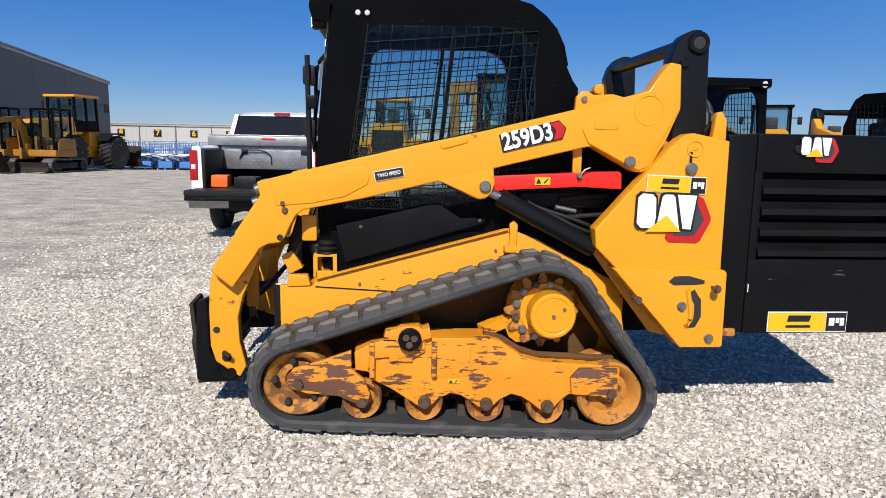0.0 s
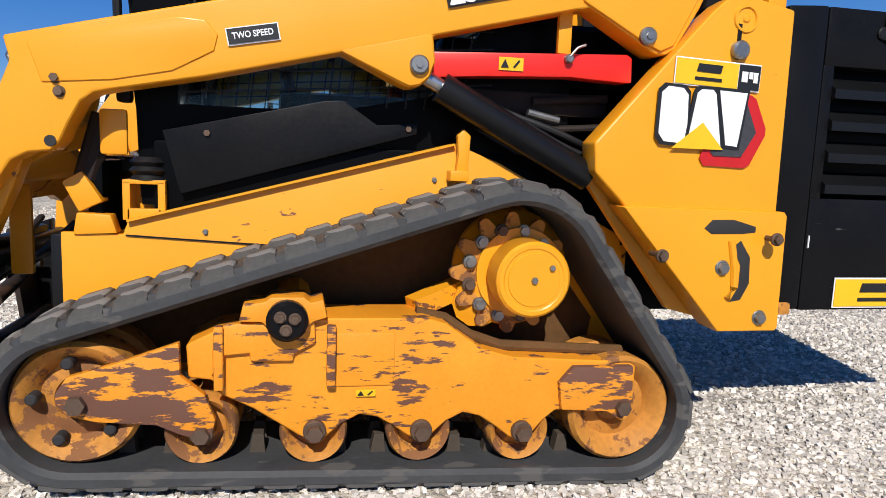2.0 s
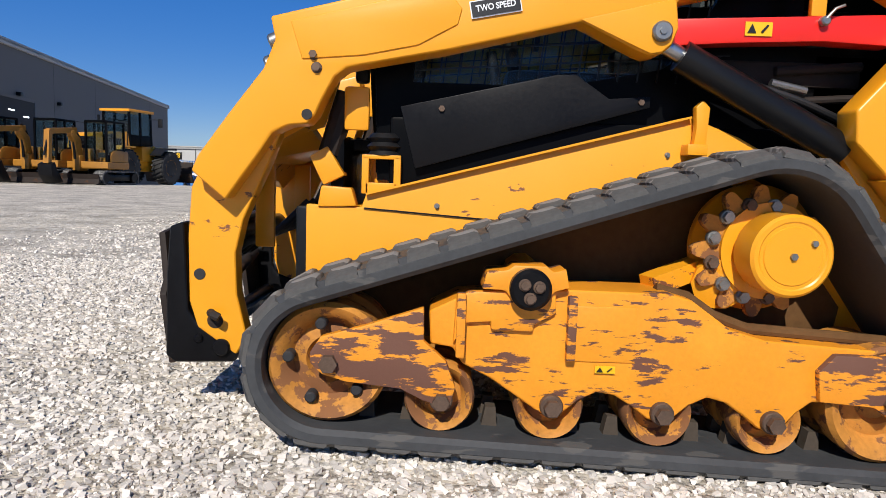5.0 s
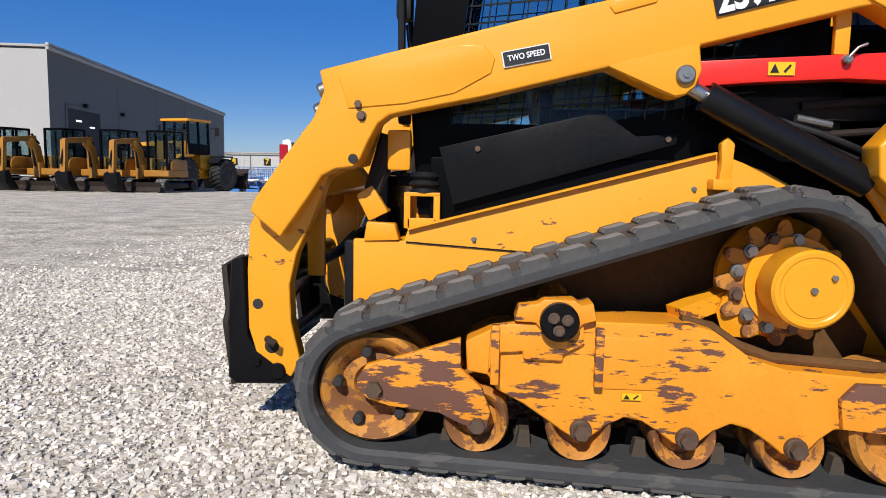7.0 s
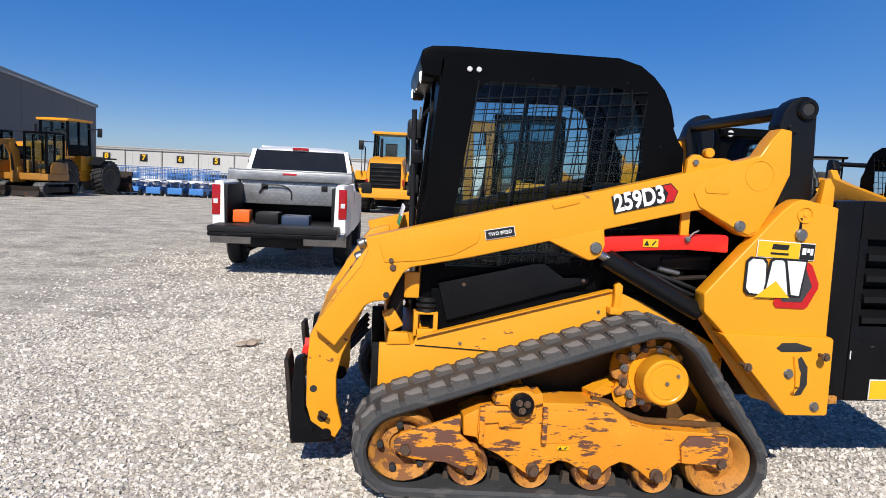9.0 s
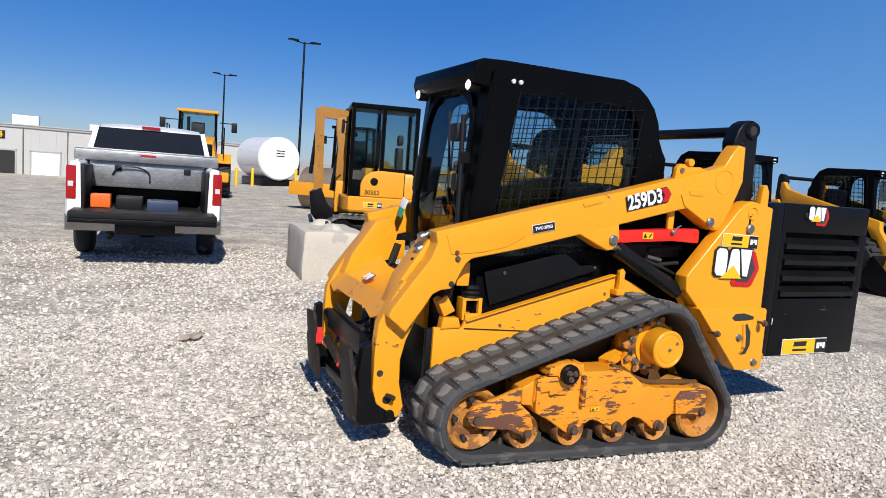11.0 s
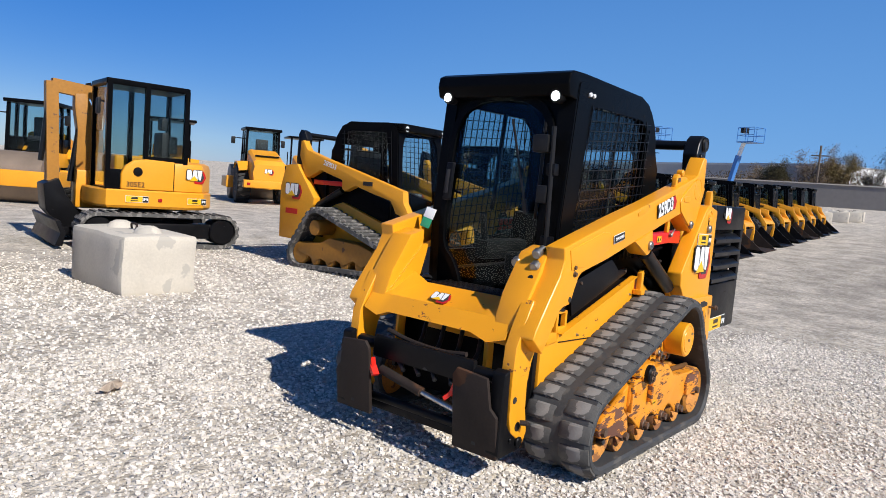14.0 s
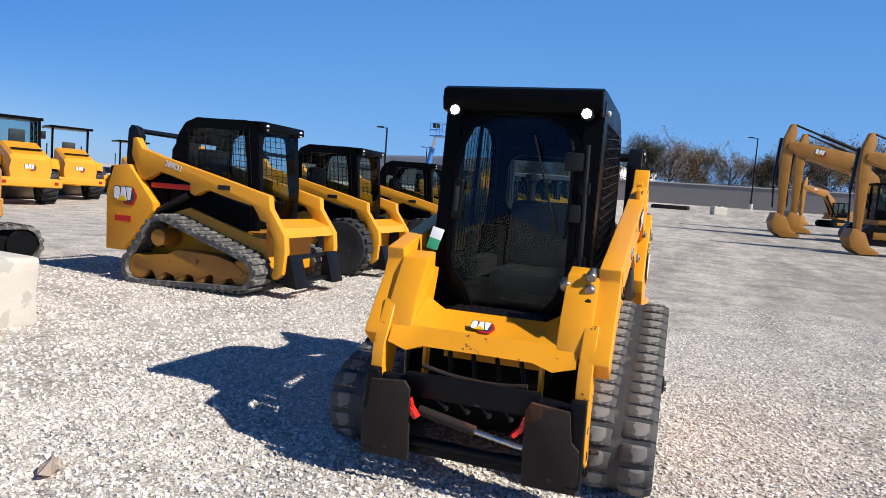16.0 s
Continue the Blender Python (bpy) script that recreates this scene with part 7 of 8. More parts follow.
def soil_compactor(at, rz, label, canopy, k=1.0):
    """Drum towards +x, engine hood towards -x."""
    t = thing("soil_compactor", label, "road roller", "parked rollers", at, rz)
    t.scale = (k,) * 3
    for s in (1, -1):
        big_wheel(t, -1.0, s * 0.80, 0.74, 0.55, s)
    hood = part("engine_hood", loft([[(x, y * w, z) for y, z in ((-0.60, 0.85), (0.60, 0.85), (0.66, 1.20), (0.60, z1), (0.50, z1 + 0.08), (-0.50, z1 + 0.08), (-0.60, z1), (-0.66, 1.20))] for x, w, z1 in ((-2.55, 0.93, 1.45), (-2.40, 1.0, 1.62), (-0.70, 1.0, 2.05))]), YELLOW_FAR, t)
    maker_badge(hood, pose(-2.555, 0, 1.26, 90, 0, -90), 0.36)
    part("hood_vent", box(-2.0, -1.2, -0.45, 0.45, 1.86, 1.90, 0.01), BLACK_SCUFF, hood)
    part("rear_bumper", box(-2.62, -2.25, -0.95, 0.95, 0.62, 0.92, 0.05, 3), YELLOW_FAR, t)
    for s in (1, -1):
        part("tail_lamp", box(-2.64, -2.60, *sorted((s * 0.70, s * 0.82)), 0.72, 0.82, 0.01), TAIL_RED, t)
        part("mudguard", loft([[(-1.75, s * 0.55, 1.30), (-1.75, s * 1.05, 1.25), (-1.75, s * 1.05, 1.31), (-1.75, s * 0.55, 1.36)], [(-1.4, s * 0.55, 1.58), (-1.4, s * 1.08, 1.54), (-1.4, s * 1.08, 1.60), (-1.4, s * 0.55, 1.64)], [(-0.55, s * 0.55, 1.60), (-0.55, s * 1.08, 1.56), (-0.55, s * 1.08, 1.62), (-0.55, s * 0.55, 1.66)], [(-0.25, s * 0.55, 1.35), (-0.25, s * 1.08, 1.32), (-0.25, s * 1.08, 1.38), (-0.25, s * 0.55, 1.41)]]), YELLOW_FAR, t)
    part("chassis", joined(box(-2.2, 0.4, -0.5, 0.5, 0.6, 1.1, 0.05), box(-0.6, 0.5, -0.75, 0.75, 1.05, 1.5, 0.06)), YELLOW_FAR, t)
    if canopy:
        part("canopy", joined(box(-0.85, 0.75, -0.85, 0.85, 2.95, 3.05, 0.03), *[beam((x, y, 1.45), (x, y, 2.96), 0.08, 0.08) for x in (-0.6,) for y in (-0.68, 0.68)], *[tube([(x, y, 1.5), (x, y, 2.3)], 0.025) for x in (0.45,) for y in (-0.68, 0.68)]), CAB_BLACK, t)
        part("operator_seat", joined(box(-0.35, 0.1, -0.25, 0.25, 1.75, 1.9, 0.05), box(-0.45, -0.3, -0.25, 0.25, 1.85, 2.4, 0.05)), SEAT, t)
    else:
        glazed_cab(t, -0.60, 0.60, -0.66, 0.66, 1.48, 2.95)
        for s in (1, -1):
            part("mirror", joined(box(0.62, 0.68, *sorted((s * 0.95, s * 1.12)), 2.35, 2.65, 0.03), tube([(0.6, s * 0.66, 2.6), (0.65, s * 1.03, 2.6)], 0.02)), PLASTIC, t)
    part("drum", lathe([(0, -1.02), (0.66, -1.02), (0.74, -1.0), (0.74, 1.0), (0.66, 1.02), (0, 1.02)], 1.75, 0, 0.74, "y", 40), mat("dusty_steel_drum", (0.26, 0.20, 0.15), 0.55, 0.4, vary=0.2, scale=2, fine=30), t)
    part("drum_frame", joined(box(0.85, 2.65, 1.08, 1.22, 0.5, 0.95, 0.03), box(0.85, 2.65, -1.22, -1.08, 0.5, 0.95, 0.03), box(2.52, 2.68, -1.22, 1.22, 0.5, 0.95, 0.03), box(0.78, 0.95, -1.22, 1.22, 0.5, 1.0, 0.03)), YELLOW_FAR, t)
    return t


def from_eye(p0, p1, f):
    """A place a share f of the way from p0 to p1."""
    return tuple(a + (b - a) * f for a, b in zip(p0, p1))


soil_compactor((10.5, 25.6, height(10.5, 25.6)), -118, "yellow soil compactor with canopy and steel drum", True)
soil_compactor((15.3, 26.6, height(15.3, 26.6)), 62, "yellow soil compactor with closed cab, hood outwards", False, 1.05)
soil_compactor((19.2, 28.4, height(19.2, 28.4)), 60, "yellow soil compactor with black canopy, hood outwards", True)
soil_compactor((24.5, 30.0, height(24.5, 30.0)), 58, "yellow soil compactor parked at the end of the rank", True, 0.9)
soil_compactor((5.2, 23.6, height(5.2, 23.6)), -132, "yellow soil compactor with closed cab facing the lane", False, 0.95)


def crawler_excavator(at, rz, label, k=1.0):
    """Front towards +x."""
    t = thing("crawler_excavator", label, "excavator", "parked excavators", at, rz)
    t.scale = (k,) * 3
    for s in (1, -1):
        ya, yb = sorted((s * 0.95, s * 1.50))
        part("track", joined(plate(hull_loop([(-1.5, 0.45, 0.43), (1.5, 0.45, 0.43)], 0.2), ya, yb, 0.01, 1)), BLACK_SCUFF, t)
        part("track_frame", box(-1.4, 1.4, *sorted((s * 1.48, s * 1.53)), 0.28, 0.62, 0.03), YELLOW_DULL, t)
    part("undercarriage", joined(box(-1.0, 1.0, -1.0, 1.0, 0.45, 0.8, 0.05), lathe([(0, 0.75), (0.7, 0.75), (0.7, 1.0), (0, 1.0)], 0, 0, 0, "z", 28)), BLACK_SCUFF, t)
    part("upper_body", joined(box(-2.1, 1.2, -1.35, 1.35, 0.98, 1.25, 0.05), box(-2.0, -0.2, -1.35, 1.35, 1.25, 2.05, 0.10, 3), box(-0.2, 1.0, -1.35, -0.5, 1.25, 1.85, 0.08)), YELLOW_DULL, t)
    part("counterweight", loft([[(x, y, z) for x, y in ((-1.9, -1.35), (-1.9, 1.35), (-2.45, 1.05), (-2.6, 0), (-2.45, -1.05))] for z in (1.05, 1.95)]), YELLOW_DULL, t)
    glazed_cab(t, -0.2, 1.35, 0.45, 1.35, 1.25, 2.9)
    boom = part("boom", plate([(0.4, 1.45), (0.8, 1.35), (1.45, 2.6), (2.3, 3.55), (4.8, 4.25), (5.25, 4.45), (5.2, 4.75), (4.8, 4.85), (2.2, 4.40), (0.95, 3.3)], -0.28, 0.22, 0.03), YELLOW_DULL, t)
    maker_badge(boom, pose(3.7, 0.23, 4.32, 90, 12, 180), 0.55)
    maker_badge(boom, facing(3.7, -0.29, 4.32, 12), 0.55)
    part("stick", plate([(4.85, 5.35), (4.97, 5.74), (5.15, 5.70), (5.40, 5.0), (5.46, 4.0), (5.30, 0.85), (5.06, 0.80), (4.95, 4.2)], -0.22, 0.16, 0.025), YELLOW_DULL, t)
    part("boom_cylinder", joined(tube([(0.9, -0.35, 1.5), (2.2, -0.35, 3.75)], 0.10)), BLACK, t)
    part("boom_cylinder", joined(tube([(0.9, 0.30, 1.5), (2.2, 0.30, 3.75)], 0.10)), BLACK, t)
    part("stick_cylinder", joined(tube([(1.9, -0.03, 4.55), (3.7, -0.03, 5.22)], 0.09), tube([(3.65, -0.03, 5.20), (4.90, -0.03, 5.68)], 0.05)), BLACK, t)
    part("bucket_cylinder", joined(tube([(5.52, -0.03, 5.0), (5.68, -0.03, 3.0)], 0.08), tube([(5.68, -0.03, 3.05), (5.60, -0.03, 1.5)], 0.045)), BLACK, t)
    part("bucket", plate([(5.00, 1.05), (5.55, 1.25), (5.70, 0.80), (5.55, 0.30), (5.15, 0.04), (4.35, 0.06), (4.30, 0.16), (4.75, 0.45)], -0.55, 0.48, 0.02), YELLOW_DULL, t)
    return t


crawler_excavator((33.2, -6.7, height(33.2, -6.7) - 0.02), 97, "dull yellow crawler excavator with raised boom", 0.95)
crawler_excavator((25.6, -7.4, height(25.6, -7.4) - 0.02), 100, "dull yellow crawler excavator with lowered bucket", 0.78)
crawler_excavator((38.7, -8.0, height(38.7, -8.0) - 0.02), 100, "dull yellow crawler excavator at the back of the rank", 0.95)
crawler_excavator((52.3, -8.2, height(52.3, -8.2) - 0.02), 120, "dull yellow crawler excavator far down the yard", 0.6)

# ---------------------------------------------------------------- lifts, tank, posts


def scissor_lift(at, rz):
    t = thing("scissor_lift", "blue scissor lift with white rails, lowered", "scissor lift", "parked scissor lifts", at, rz)
    part("chassis", box(-1.2, 1.2, -0.55, 0.55, 0.25, 0.75, 0.04), BLUE, t)
    for x in (-0.85, 0.85):
        for s in (1, -1):
            part("tyre", lathe([(0, s * 0.45), (0.28, s * 0.45), (0.28, s * 0.62), (0, s * 0.62)], x, 0, 0.28, "y", 20), TYRE, t)
    part("scissor_arm", joined(*[beam((-1.1, y, 0.80 + 0.1 * i), (1.1, y, 0.86 + 0.1 * i), 0.06, 0.05) for i in range(4) for y in (-0.35, 0.35)]), BLUE, t)
    part("platform", box(-1.25, 1.25, -0.6, 0.6, 1.24, 1.34, 0.02), WHITE_PAINT, t)
    rails = [tube([(x, y, 1.34), (x, y, 2.3)], 0.022, 6) for x in (-1.22, -0.4, 0.4, 1.22) for y in (-0.57, 0.57)]
    rails += [tube([(-1.22, y, z), (1.22, y, z)], 0.022, 6) for y in (-0.57, 0.57) for z in (1.8, 2.3)]
    rails += [tube([(x, -0.57, z), (x, 0.57, z)], 0.022, 6) for x in (-1.22, 1.22) for z in (1.8, 2.3)]
    part("guard_rail", joined(*rails), BLUE, t)
    return t


sl = scissor_lift((-22.6, 59.5, height(-22.6, 59.5)), 88)
for i in range(15):
    x, y = -20.6 + 1.6 * (i % 5), 56.0 + 3.3 * (i // 5)
    copy_thing(sl, pose(x, y, height(x, y), 0, 0, 84 + (i * 53) % 13))


def boom_lift(at, rz):
    t = thing("boom_lift", "blue boom lift with raised work basket", "boom lift", "raised boom lifts", at, rz)
    part("base", joined(box(-1.4, 1.4, -1.1, 1.1, 0.4, 0.9, 0.06), box(-1.3, 0.9, -0.7, 0.7, 0.9, 1.7, 0.1)), BLUE, t)
    for x in (-1.0, 1.0):
        for s in (1, -1):
            big_wheel(t, x, s * 1.05, 0.48, 0.34, s, BLUE)
    part("boom", beam((0.6, 0, 1.5), (-0.55, 0, 6.2), 0.32, 0.32), BLUE, t)
    part("fly_boom", beam((-0.5, 0, 6.0), (-0.9, 0, 7.2), 0.22, 0.22), WHITE_PAINT, t)
    fl = part("basket_floor", box(-2.2, -0.7, -0.6, 0.6, 7.15, 7.22, 0.01), BLUE, t)
    part("basket_rail", joined(*[tube([(x, y, 7.2), (x, y, 8.25)], 0.025, 6) for x in (-2.18, -1.45, -0.72) for y in (-0.58, 0.58)], *[tube([(-2.18, y, z), (-0.72, y, z)], 0.025, 6) for y in (-0.58, 0.58) for z in (7.7, 8.25)], *[tube([(x, -0.58, z), (x, 0.58, z)], 0.025, 6) for x in (-2.18, -0.72) for z in (7.7, 8.25)]), BLUE, fl)
    part("control_box", box(-1.0, -0.7, -0.3, 0.3, 7.9, 8.3, 0.03), PLASTIC, fl)
    return t


for x, y in ((52.0, 23.9), (52.0, 16.9)):
    boom_lift((x, y, height(x, y) - 1.9), 65)

tank = thing("storage_tank", "white horizontal steel fuel tank on a dark skid", "tank", at=(6.5, 50.5, height(6.5, 50.5)), rz=100)
part("shell", lathe([(0, -2.6), (0.9, -2.6), (1.42, -2.52), (1.5, -2.4), (1.5, 2.4), (1.42, 2.52), (0.9, 2.6), (0, 2.6)], 0, 0, 1.95, "x", 40), WHITE_PAINT, tank)
part("skid", joined(box(-2.3, 2.3, -1.1, 1.1, 0.0, 0.55, 0.04)), BLACK_SCUFF, tank)
part("notice", joined(*[box(-2.62, -2.6, -0.3, 0.3, 2.1 + 0.18 * i, 2.16 + 0.18 * i, 0) for i in range(3)]), DECAL_GREY, tank)
for x, y in ((3.9, 46.5), (4.9, 46.3), (8.1, 48.0), (3.0, 46.8)):
    bl = thing("bollard", "yellow painted steel bollard", "bollard", "yellow bollards", (x, y, height(x, y)))
    part("post", lathe([(0, 0), (0.10, 0), (0.10, 1.15), (0.07, 1.22), (0, 1.25)], 0, 0, 0, "z", 16), DECAL_YELLOW, bl)


def yard_lamp(at, tall, arms, rz=0):
    t = thing("yard_lamp", "dark steel yard lamp post with flood heads", "lamp post", "yard lamp posts", at, rz)
    part("footing", lathe([(0, 0), (0.30, 0), (0.30, 0.8), (0, 0.8)], 0, 0, 0, "z", 16), CONCRETE, t)
    part("post", loft([[(r * math.cos(a), r * math.sin(a), z) for a in [k * math.pi / 4 for k in range(8)]] for r, z in ((0.11, 0.7), (0.075, tall))]), BLACK, t)
    for s in ((1, -1) if arms > 1 else (1,)):
        part("lamp_head", joined(beam((0, 0, tall - 0.1), (s * 0.9, 0, tall), 0.06, 0.06), box(min(s * 0.5, s * 1.2), max(s * 0.5, s * 1.2), -0.18, 0.18, tall - 0.02, tall + 0.10, 0.02)), BLACK_SCUFF, t)
    return t


for x, y, z, n in ((8.9, 51.2, 10.3, 2), (58.0, 30.6, 7.6, 1), (98.0, -6.5, 12.3, 1), (110.0, 46.0, 9.6, 2), (5.8, 75.0, 10.0, 2)):
    h = height(x, y)
    yard_lamp((x, y, h - 0.05), z - h, n, 75 if y < 60 and x > 20 else 10)
up = thing("utility_pole", "wooden utility pole with cross-arm", "utility pole", at=(104.0, 19.6, height(104, 19.6)))
part("pole", joined(tube([(0, 0, 0), (0, 0, 8.4)], 0.14), box(-0.08, 0.08, -1.1, 1.1, 6.9, 7.05, 0.01)), BARK, up)

for i, (x, y, r) in enumerate(((41, 9.8, 10), (43, 9.0, 20), (47, 8.6, 5), (49.5, 8.2, 12), (52, 8.3, 0), (62, -0.6, 30))):
    concrete_block((x, y, height(x, y)), r, 1.3, 0.7, 0.7, "pale concrete block standing in the yard")

# ---------------------------------------------------------------- buildings


def building(name, label, ax, ay, bx, by, deep, z0, z1, wall_mat, roof_mat):
    """A hall with its front from a to b; depth to the left of that way."""
    t = thing(name, label, "building", at=(ax, ay, 0), rz=math.degrees(math.atan2(by - ay, bx - ax)), kind="structure")
    n = math.hypot(bx - ax, by - ay)
    t["length"] = n
    part("wall", box(0, n, 0, deep, z0, z1, 0), wall_mat, t)
    part("roof_edge", joined(box(-0.2, n + 0.2, -0.18, 0.02, z1 - 0.15, z1 + 0.25, 0.01), box(-0.2, n + 0.2, -0.18, deep + 0.2, z1 + 0.01, z1 + 0.15, 0.01)), roof_mat, t)
    return t, n


# dark hall: shade painted into its long side, sunlight into its pale end
dark, n = building("workshop_building", "dark grey panelled workshop, shaded side and sunlit end coloured apart, with an open roller door", -26.62, 40.99, -34.2, 87.1, 40.0, -3.5, 8.0, SHADED_WALL_DARK_TRIM, GREY_METAL)
part("pale_end", box(-0.06, -0.01, 0.0, 40.0, -1.0, 7.9, 0), SUNLIT_WALL, dark)
# dark sheet paints the unlit hall inside the open doorway
part("roller_door", box(2.2, 7.4, -0.03, 0.02, -1.0, 4.7, 0), DARK_OPENING, dark)
part("door_frame", joined(box(2.0, 2.25, -0.06, 0.0, -1.0, 4.9, 0.01), box(7.35, 7.6, -0.06, 0.0, -1.0, 4.9, 0.01), box(2.0, 7.6, -0.06, 0.0, 4.68, 4.9, 0.01)), SHADED_WALL_DARK_TRIM, dark)
for i in range(4):
    part("panel_joint", box(9 * i + 10.9, 9 * i + 10.92, -0.006, 0.0, -1.0, 8.0, 0), DARK_OPENING, dark)
for x in (4.7, 11.4, 27.9):
    part("wall_lamp", box(x, x + 0.5, -0.3, 0.0, 4.9, 5.15, 0.03), BLACK, dark)
for x, z in ((3.5, 3.9), (5.6, 3.6)):
    part("strip_light", box(x, x + 0.8, -0.045, -0.032, z, z + 0.08, 0), glow_mat("hall_light", (0.9, 0.95, 1.0), 3.0), dark)

dock, n = building("loading_dock_building", "white ribbed-metal depot with numbered dock doors", -62.0, 95.0, 16.0, 99.0, 30.0, -6.0, 3.35, WHITE_WALL, GREY_METAL)
numbers = {0: "8", 1: "7", 2: "6", 3: "5", 4: "4"}
for i in range(-4, 8):
    x = 25.6 + 4.75 * i
    part("dock_door", box(x - 1.5, x + 1.5, -0.06, 0.02, -2.6, 0.35, 0), WHITE_PAINT if i in (0, 1, 5, 6, -1, -2) else DARK_OPENING, dock)
    part("door_surround", joined(box(x - 1.7, x - 1.5, -0.09, 0.0, -2.6, 0.55, 0.01), box(x + 1.5, x + 1.7, -0.09, 0.0, -2.6, 0.55, 0.01), box(x - 1.7, x + 1.7, -0.09, 0.0, 0.35, 0.55, 0.01)), GREY_METAL, dock)
    part("downpipe", box(x + 2.3, x + 2.42, -0.12, 0.0, -3.5, 3.3, 0.01), SHADED_WALL_DARK_TRIM, dock)
    if i in numbers:
        sg = part("number_sign", box(x - 0.48, x + 0.48, -0.10, -0.04, 1.75, 2.71, 0.01), DECAL_BLACK, dock)
        letters("number", numbers[i], 1.0, pose(x, -0.115, 2.23, 90, 0, 0), DECAL_YELLOW, sg, 0.01, 0.03)
part("wall_rib", joined(*[box(0.9 * i, 0.9 * i + 0.08, -0.035, 0.0, -3.5, 3.2, 0) for i in range(86)]), WHITE_WALL, dock)
part("roof_unit", joined(box(45, 48, 8, 11, 3.4, 5.0, 0.05)), WHITE_PAINT, dock)
part("roof_unit", joined(box(54, 56, 9, 11, 3.4, 4.6, 0.05)), WHITE_PAINT, dock)

shed, n = building("storage_shed", "long weathered ribbed-metal shed with white gable", 118.0, 19.0, 160.0, 105.0, -26.0, 0.0, 9.3, GREY_METAL, WHITE_WALL)
part("wall_rib", joined(*[box(0.7 * i, 0.7 * i + 0.12, -0.06, 0.0, 2.0, 9.0, 0) for i in range(136)]), GREY_METAL, shed)
part("white_gable", box(-0.1, -0.02, -26.0, 0.0, 2.0, 9.2, 0), WHITE_PAINT, shed)

fw = tagged(new("yard_wall"), "long grey rendered yard wall", "wall", kind="structure")
part("wall_body", joined(loft([[(100.0, -90, 2.0), (100.3, -90, 2.0), (100.3, -90, 5.6), (100.0, -90, 5.6)], [(104.0, 70, 2.0), (104.3, 70, 2.0), (104.3, 70, 5.6), (104.0, 70, 5.6)]])), WALL_FAR, fw)
part("wall_cap", joined(loft([[(99.9, -90, 5.6), (100.4, -90, 5.6), (100.4, -90, 5.75), (99.9, -90, 5.75)], [(103.9, 70, 5.6), (104.4, 70, 5.6), (104.4, 70, 5.75), (103.9, 70, 5.75)]])), CONCRETE, fw)
pal = thing("timber_stack", "low stack of weathered timber and scrap", "timber", at=(70.0, 3.6, height(70, 3.6)), rz=80)
part("plank_pile", joined(*[box(-1.8, 1.8, -0.6 + 0.3 * i, -0.4 + 0.3 * i, 0.0, 0.3 + 0.1 * (i % 2), 0.02) for i in range(5)]), RUSTY_STEEL, pal)

# ---------------------------------------------------------------- trees and brush beyond the wall


def leaf_cloud(rng, centres, per, spread, size):
    """Many small leaves round limb tips, as one mesh."""
    c = np.repeat(np.array(centres), per, axis=0)
    k = len(c)
    p = c + rng.normal(0, 1, (k, 3)) * spread
    a, b = rng.normal(0, 1, (k, 3)), rng.normal(0, 1, (k, 3))
    a /= np.linalg.norm(a, axis=1)[:, None]
    b = np.cross(a, b)
    b /= np.linalg.norm(b, axis=1)[:, None]
    s = size * rng.uniform(0.5, 1.4, (k, 1))
    v = np.stack([p - a * s, p + b * s * 0.5, p + a * s, p - b * s * 0.5], 1).reshape(-1, 3)
    me = bpy.data.meshes.new("leaves")
    me.from_pydata(v.tolist(), [], (np.arange(k)[:, None] * 4 + np.arange(4)[None]).tolist())
    return me


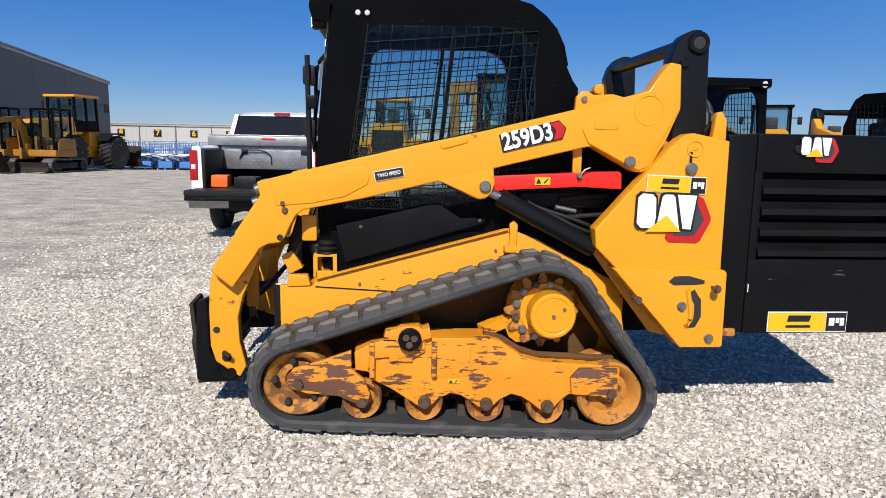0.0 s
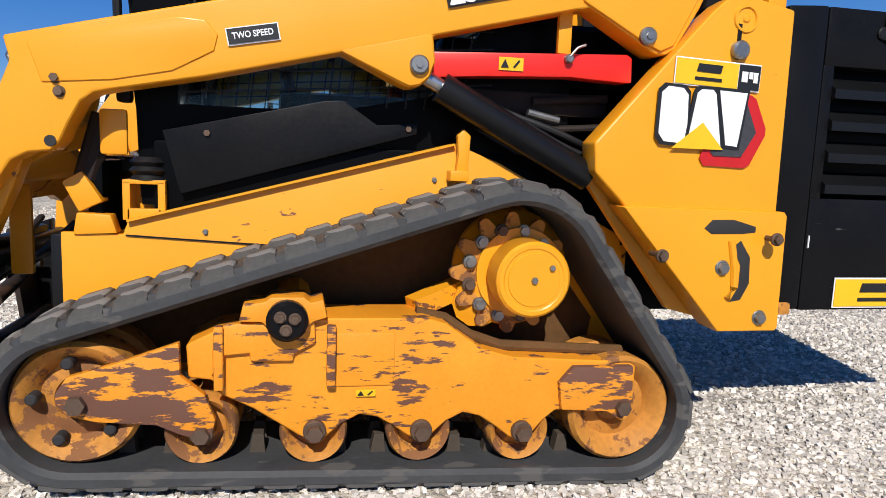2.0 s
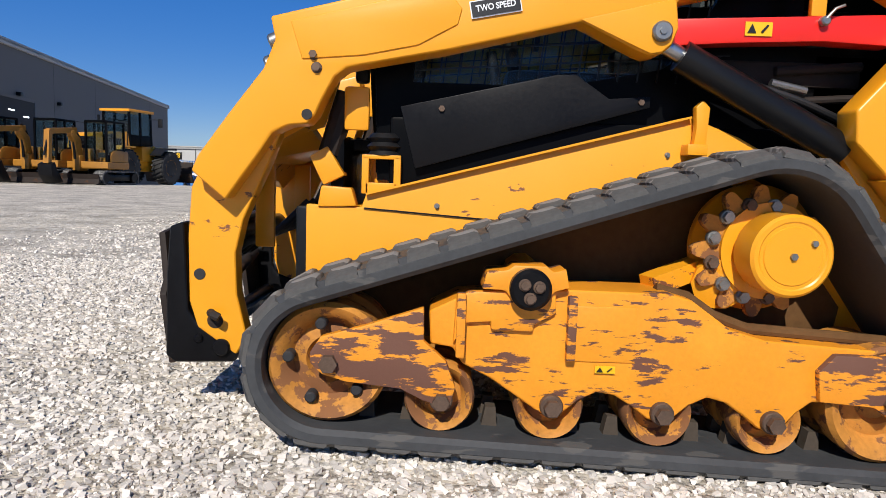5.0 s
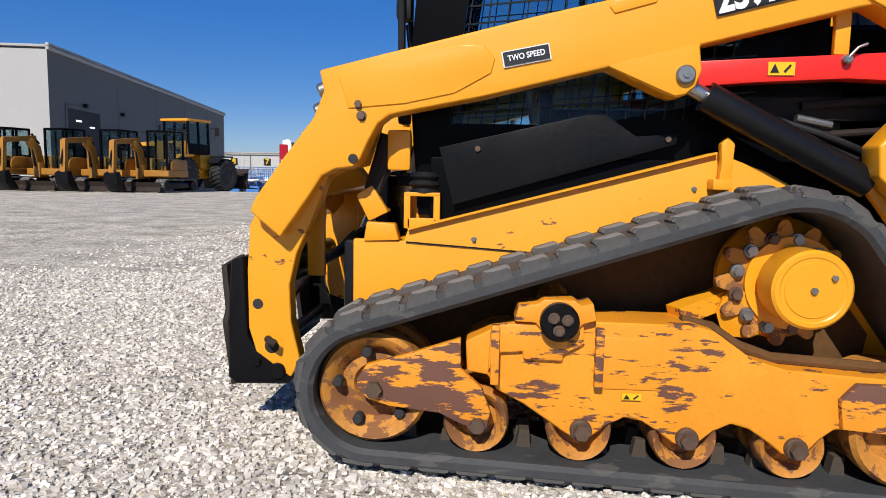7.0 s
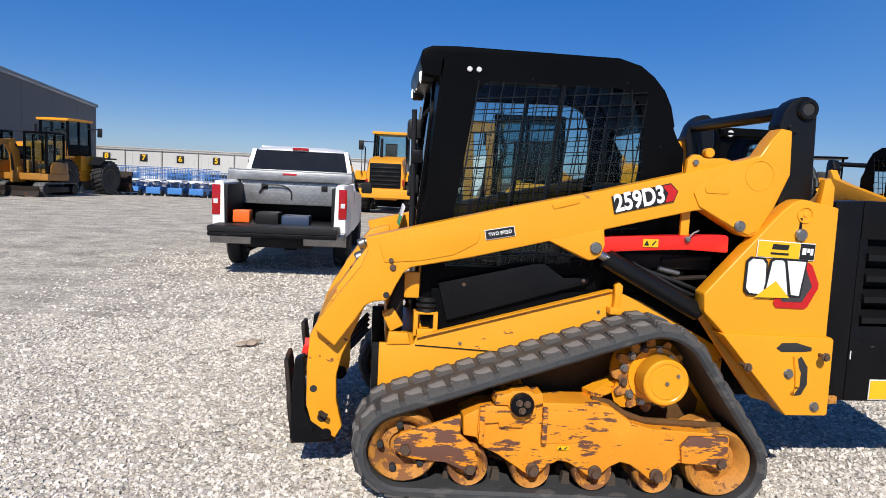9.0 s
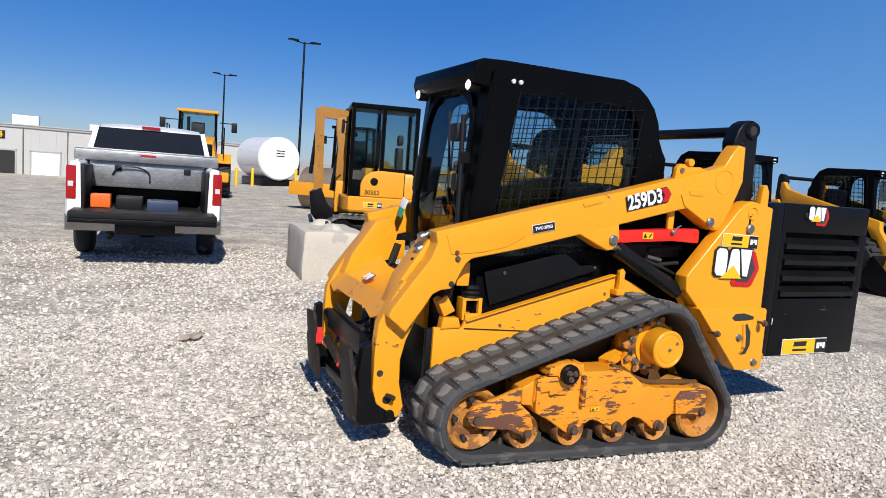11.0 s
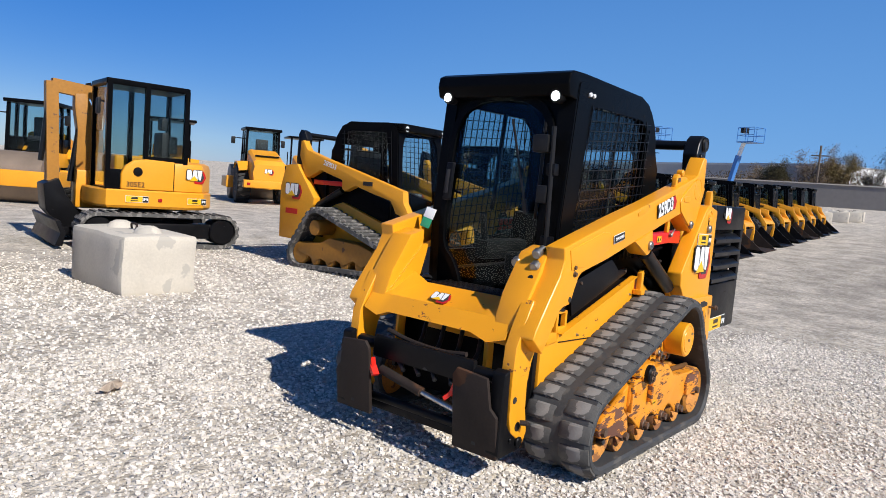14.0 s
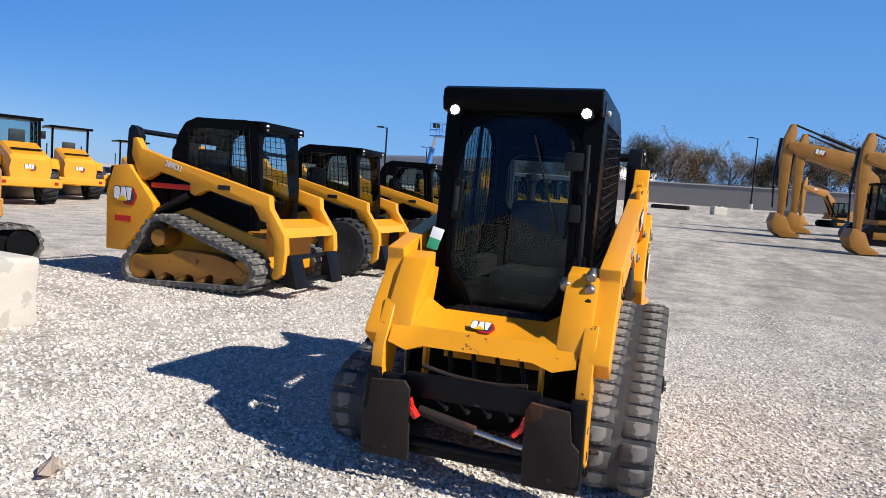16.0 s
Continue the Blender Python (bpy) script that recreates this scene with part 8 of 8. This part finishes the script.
def tree(at, tall, seed, leaf, dense, label):
    rng = np.random.default_rng(seed)
    t = thing("tree", label, "tree", "trees beyond the wall", at)
    limbs, tips = [], []
    lean = rng.uniform(-0.05, 0.05, 2)
    limbs.append(loft([[(lean[0] * z + r * math.cos(a), lean[1] * z + r * math.sin(a), z) for a in [k * math.pi / 3 for k in range(6)]] for r, z in ((0.030 * tall, -0.3), (0.020 * tall, tall * 0.3), (0.008 * tall, tall * 0.75))]))
    for i in range(22):
        z0 = tall * rng.uniform(0.22, 0.7)
        a = rng.uniform(0, 2 * math.pi)
        ln = tall * rng.uniform(0.18, 0.36)
        p0 = Vector((lean[0] * z0, lean[1] * z0, z0))
        p1 = p0 + Vector((math.cos(a) * ln * 0.6, math.sin(a) * ln * 0.6, ln * 0.55))
        p2 = p1 + Vector((math.cos(a + 0.5) * ln * 0.35, math.sin(a + 0.5) * ln * 0.35, ln * 0.5))
        limbs.append(tube([p0, p1, p2], 0.006 * tall, 5))
        tips += [tuple(p1), tuple((p1 + p2) / 2), tuple(p2)]
        for j in range(4):
            q = p2 + Vector(rng.normal(0, 1, 3).tolist()) * ln * 0.28
            limbs.append(tube([(p1 + p2) / 2, q], 0.0025 * tall, 4))
            tips.append(tuple(q))
    part("trunk", joined(*limbs), BARK, t)
    me = leaf_cloud(rng, tips, dense * 4, 0.055 * tall, 0.011 * tall)
    me.materials.append(leaf)
    cr = new("crown", me)
    cr.parent = t
    return t


rng = np.random.default_rng(5)
for i in range(17):
    y = -42 + 4.6 * i + rng.uniform(-1.2, 1.2)
    kind = i % 4
    x = 110 + rng.uniform(0, 9)
    tree((x, y, 3.0), rng.uniform(8.0, 11.5) if y < 10 else rng.uniform(5.5, 7.5), 40 + i, (TWIG, LEAF_OLIVE, TWIG, LEAF_GREEN)[kind], (14, 34, 12, 40)[kind], ("bare grey-brown tree with fine twigs beyond the wall", "autumn tree with thin olive-yellow leaves", "bare grey-brown tree with fine twigs beyond the wall", "dark green leafy tree beyond the wall")[kind])
brush = []
for i in range(900):
    y = rng.uniform(-48, 40)
    brush.append((107 + rng.uniform(0, 10), y, 4.2 + rng.uniform(0, 1) ** 1.3 * (3.6 + 1.6 * math.sin(y * 0.42) + 0.9 * math.sin(y * 1.3)) * (1.0 if y < 10 else 0.6)))
me = leaf_cloud(rng, brush, 40, 0.55, 0.15)
me.materials.append(BRUSH)
tagged(new("brush", me), "dense brown-green autumn brush along the wall", "brush", kind="stuff")
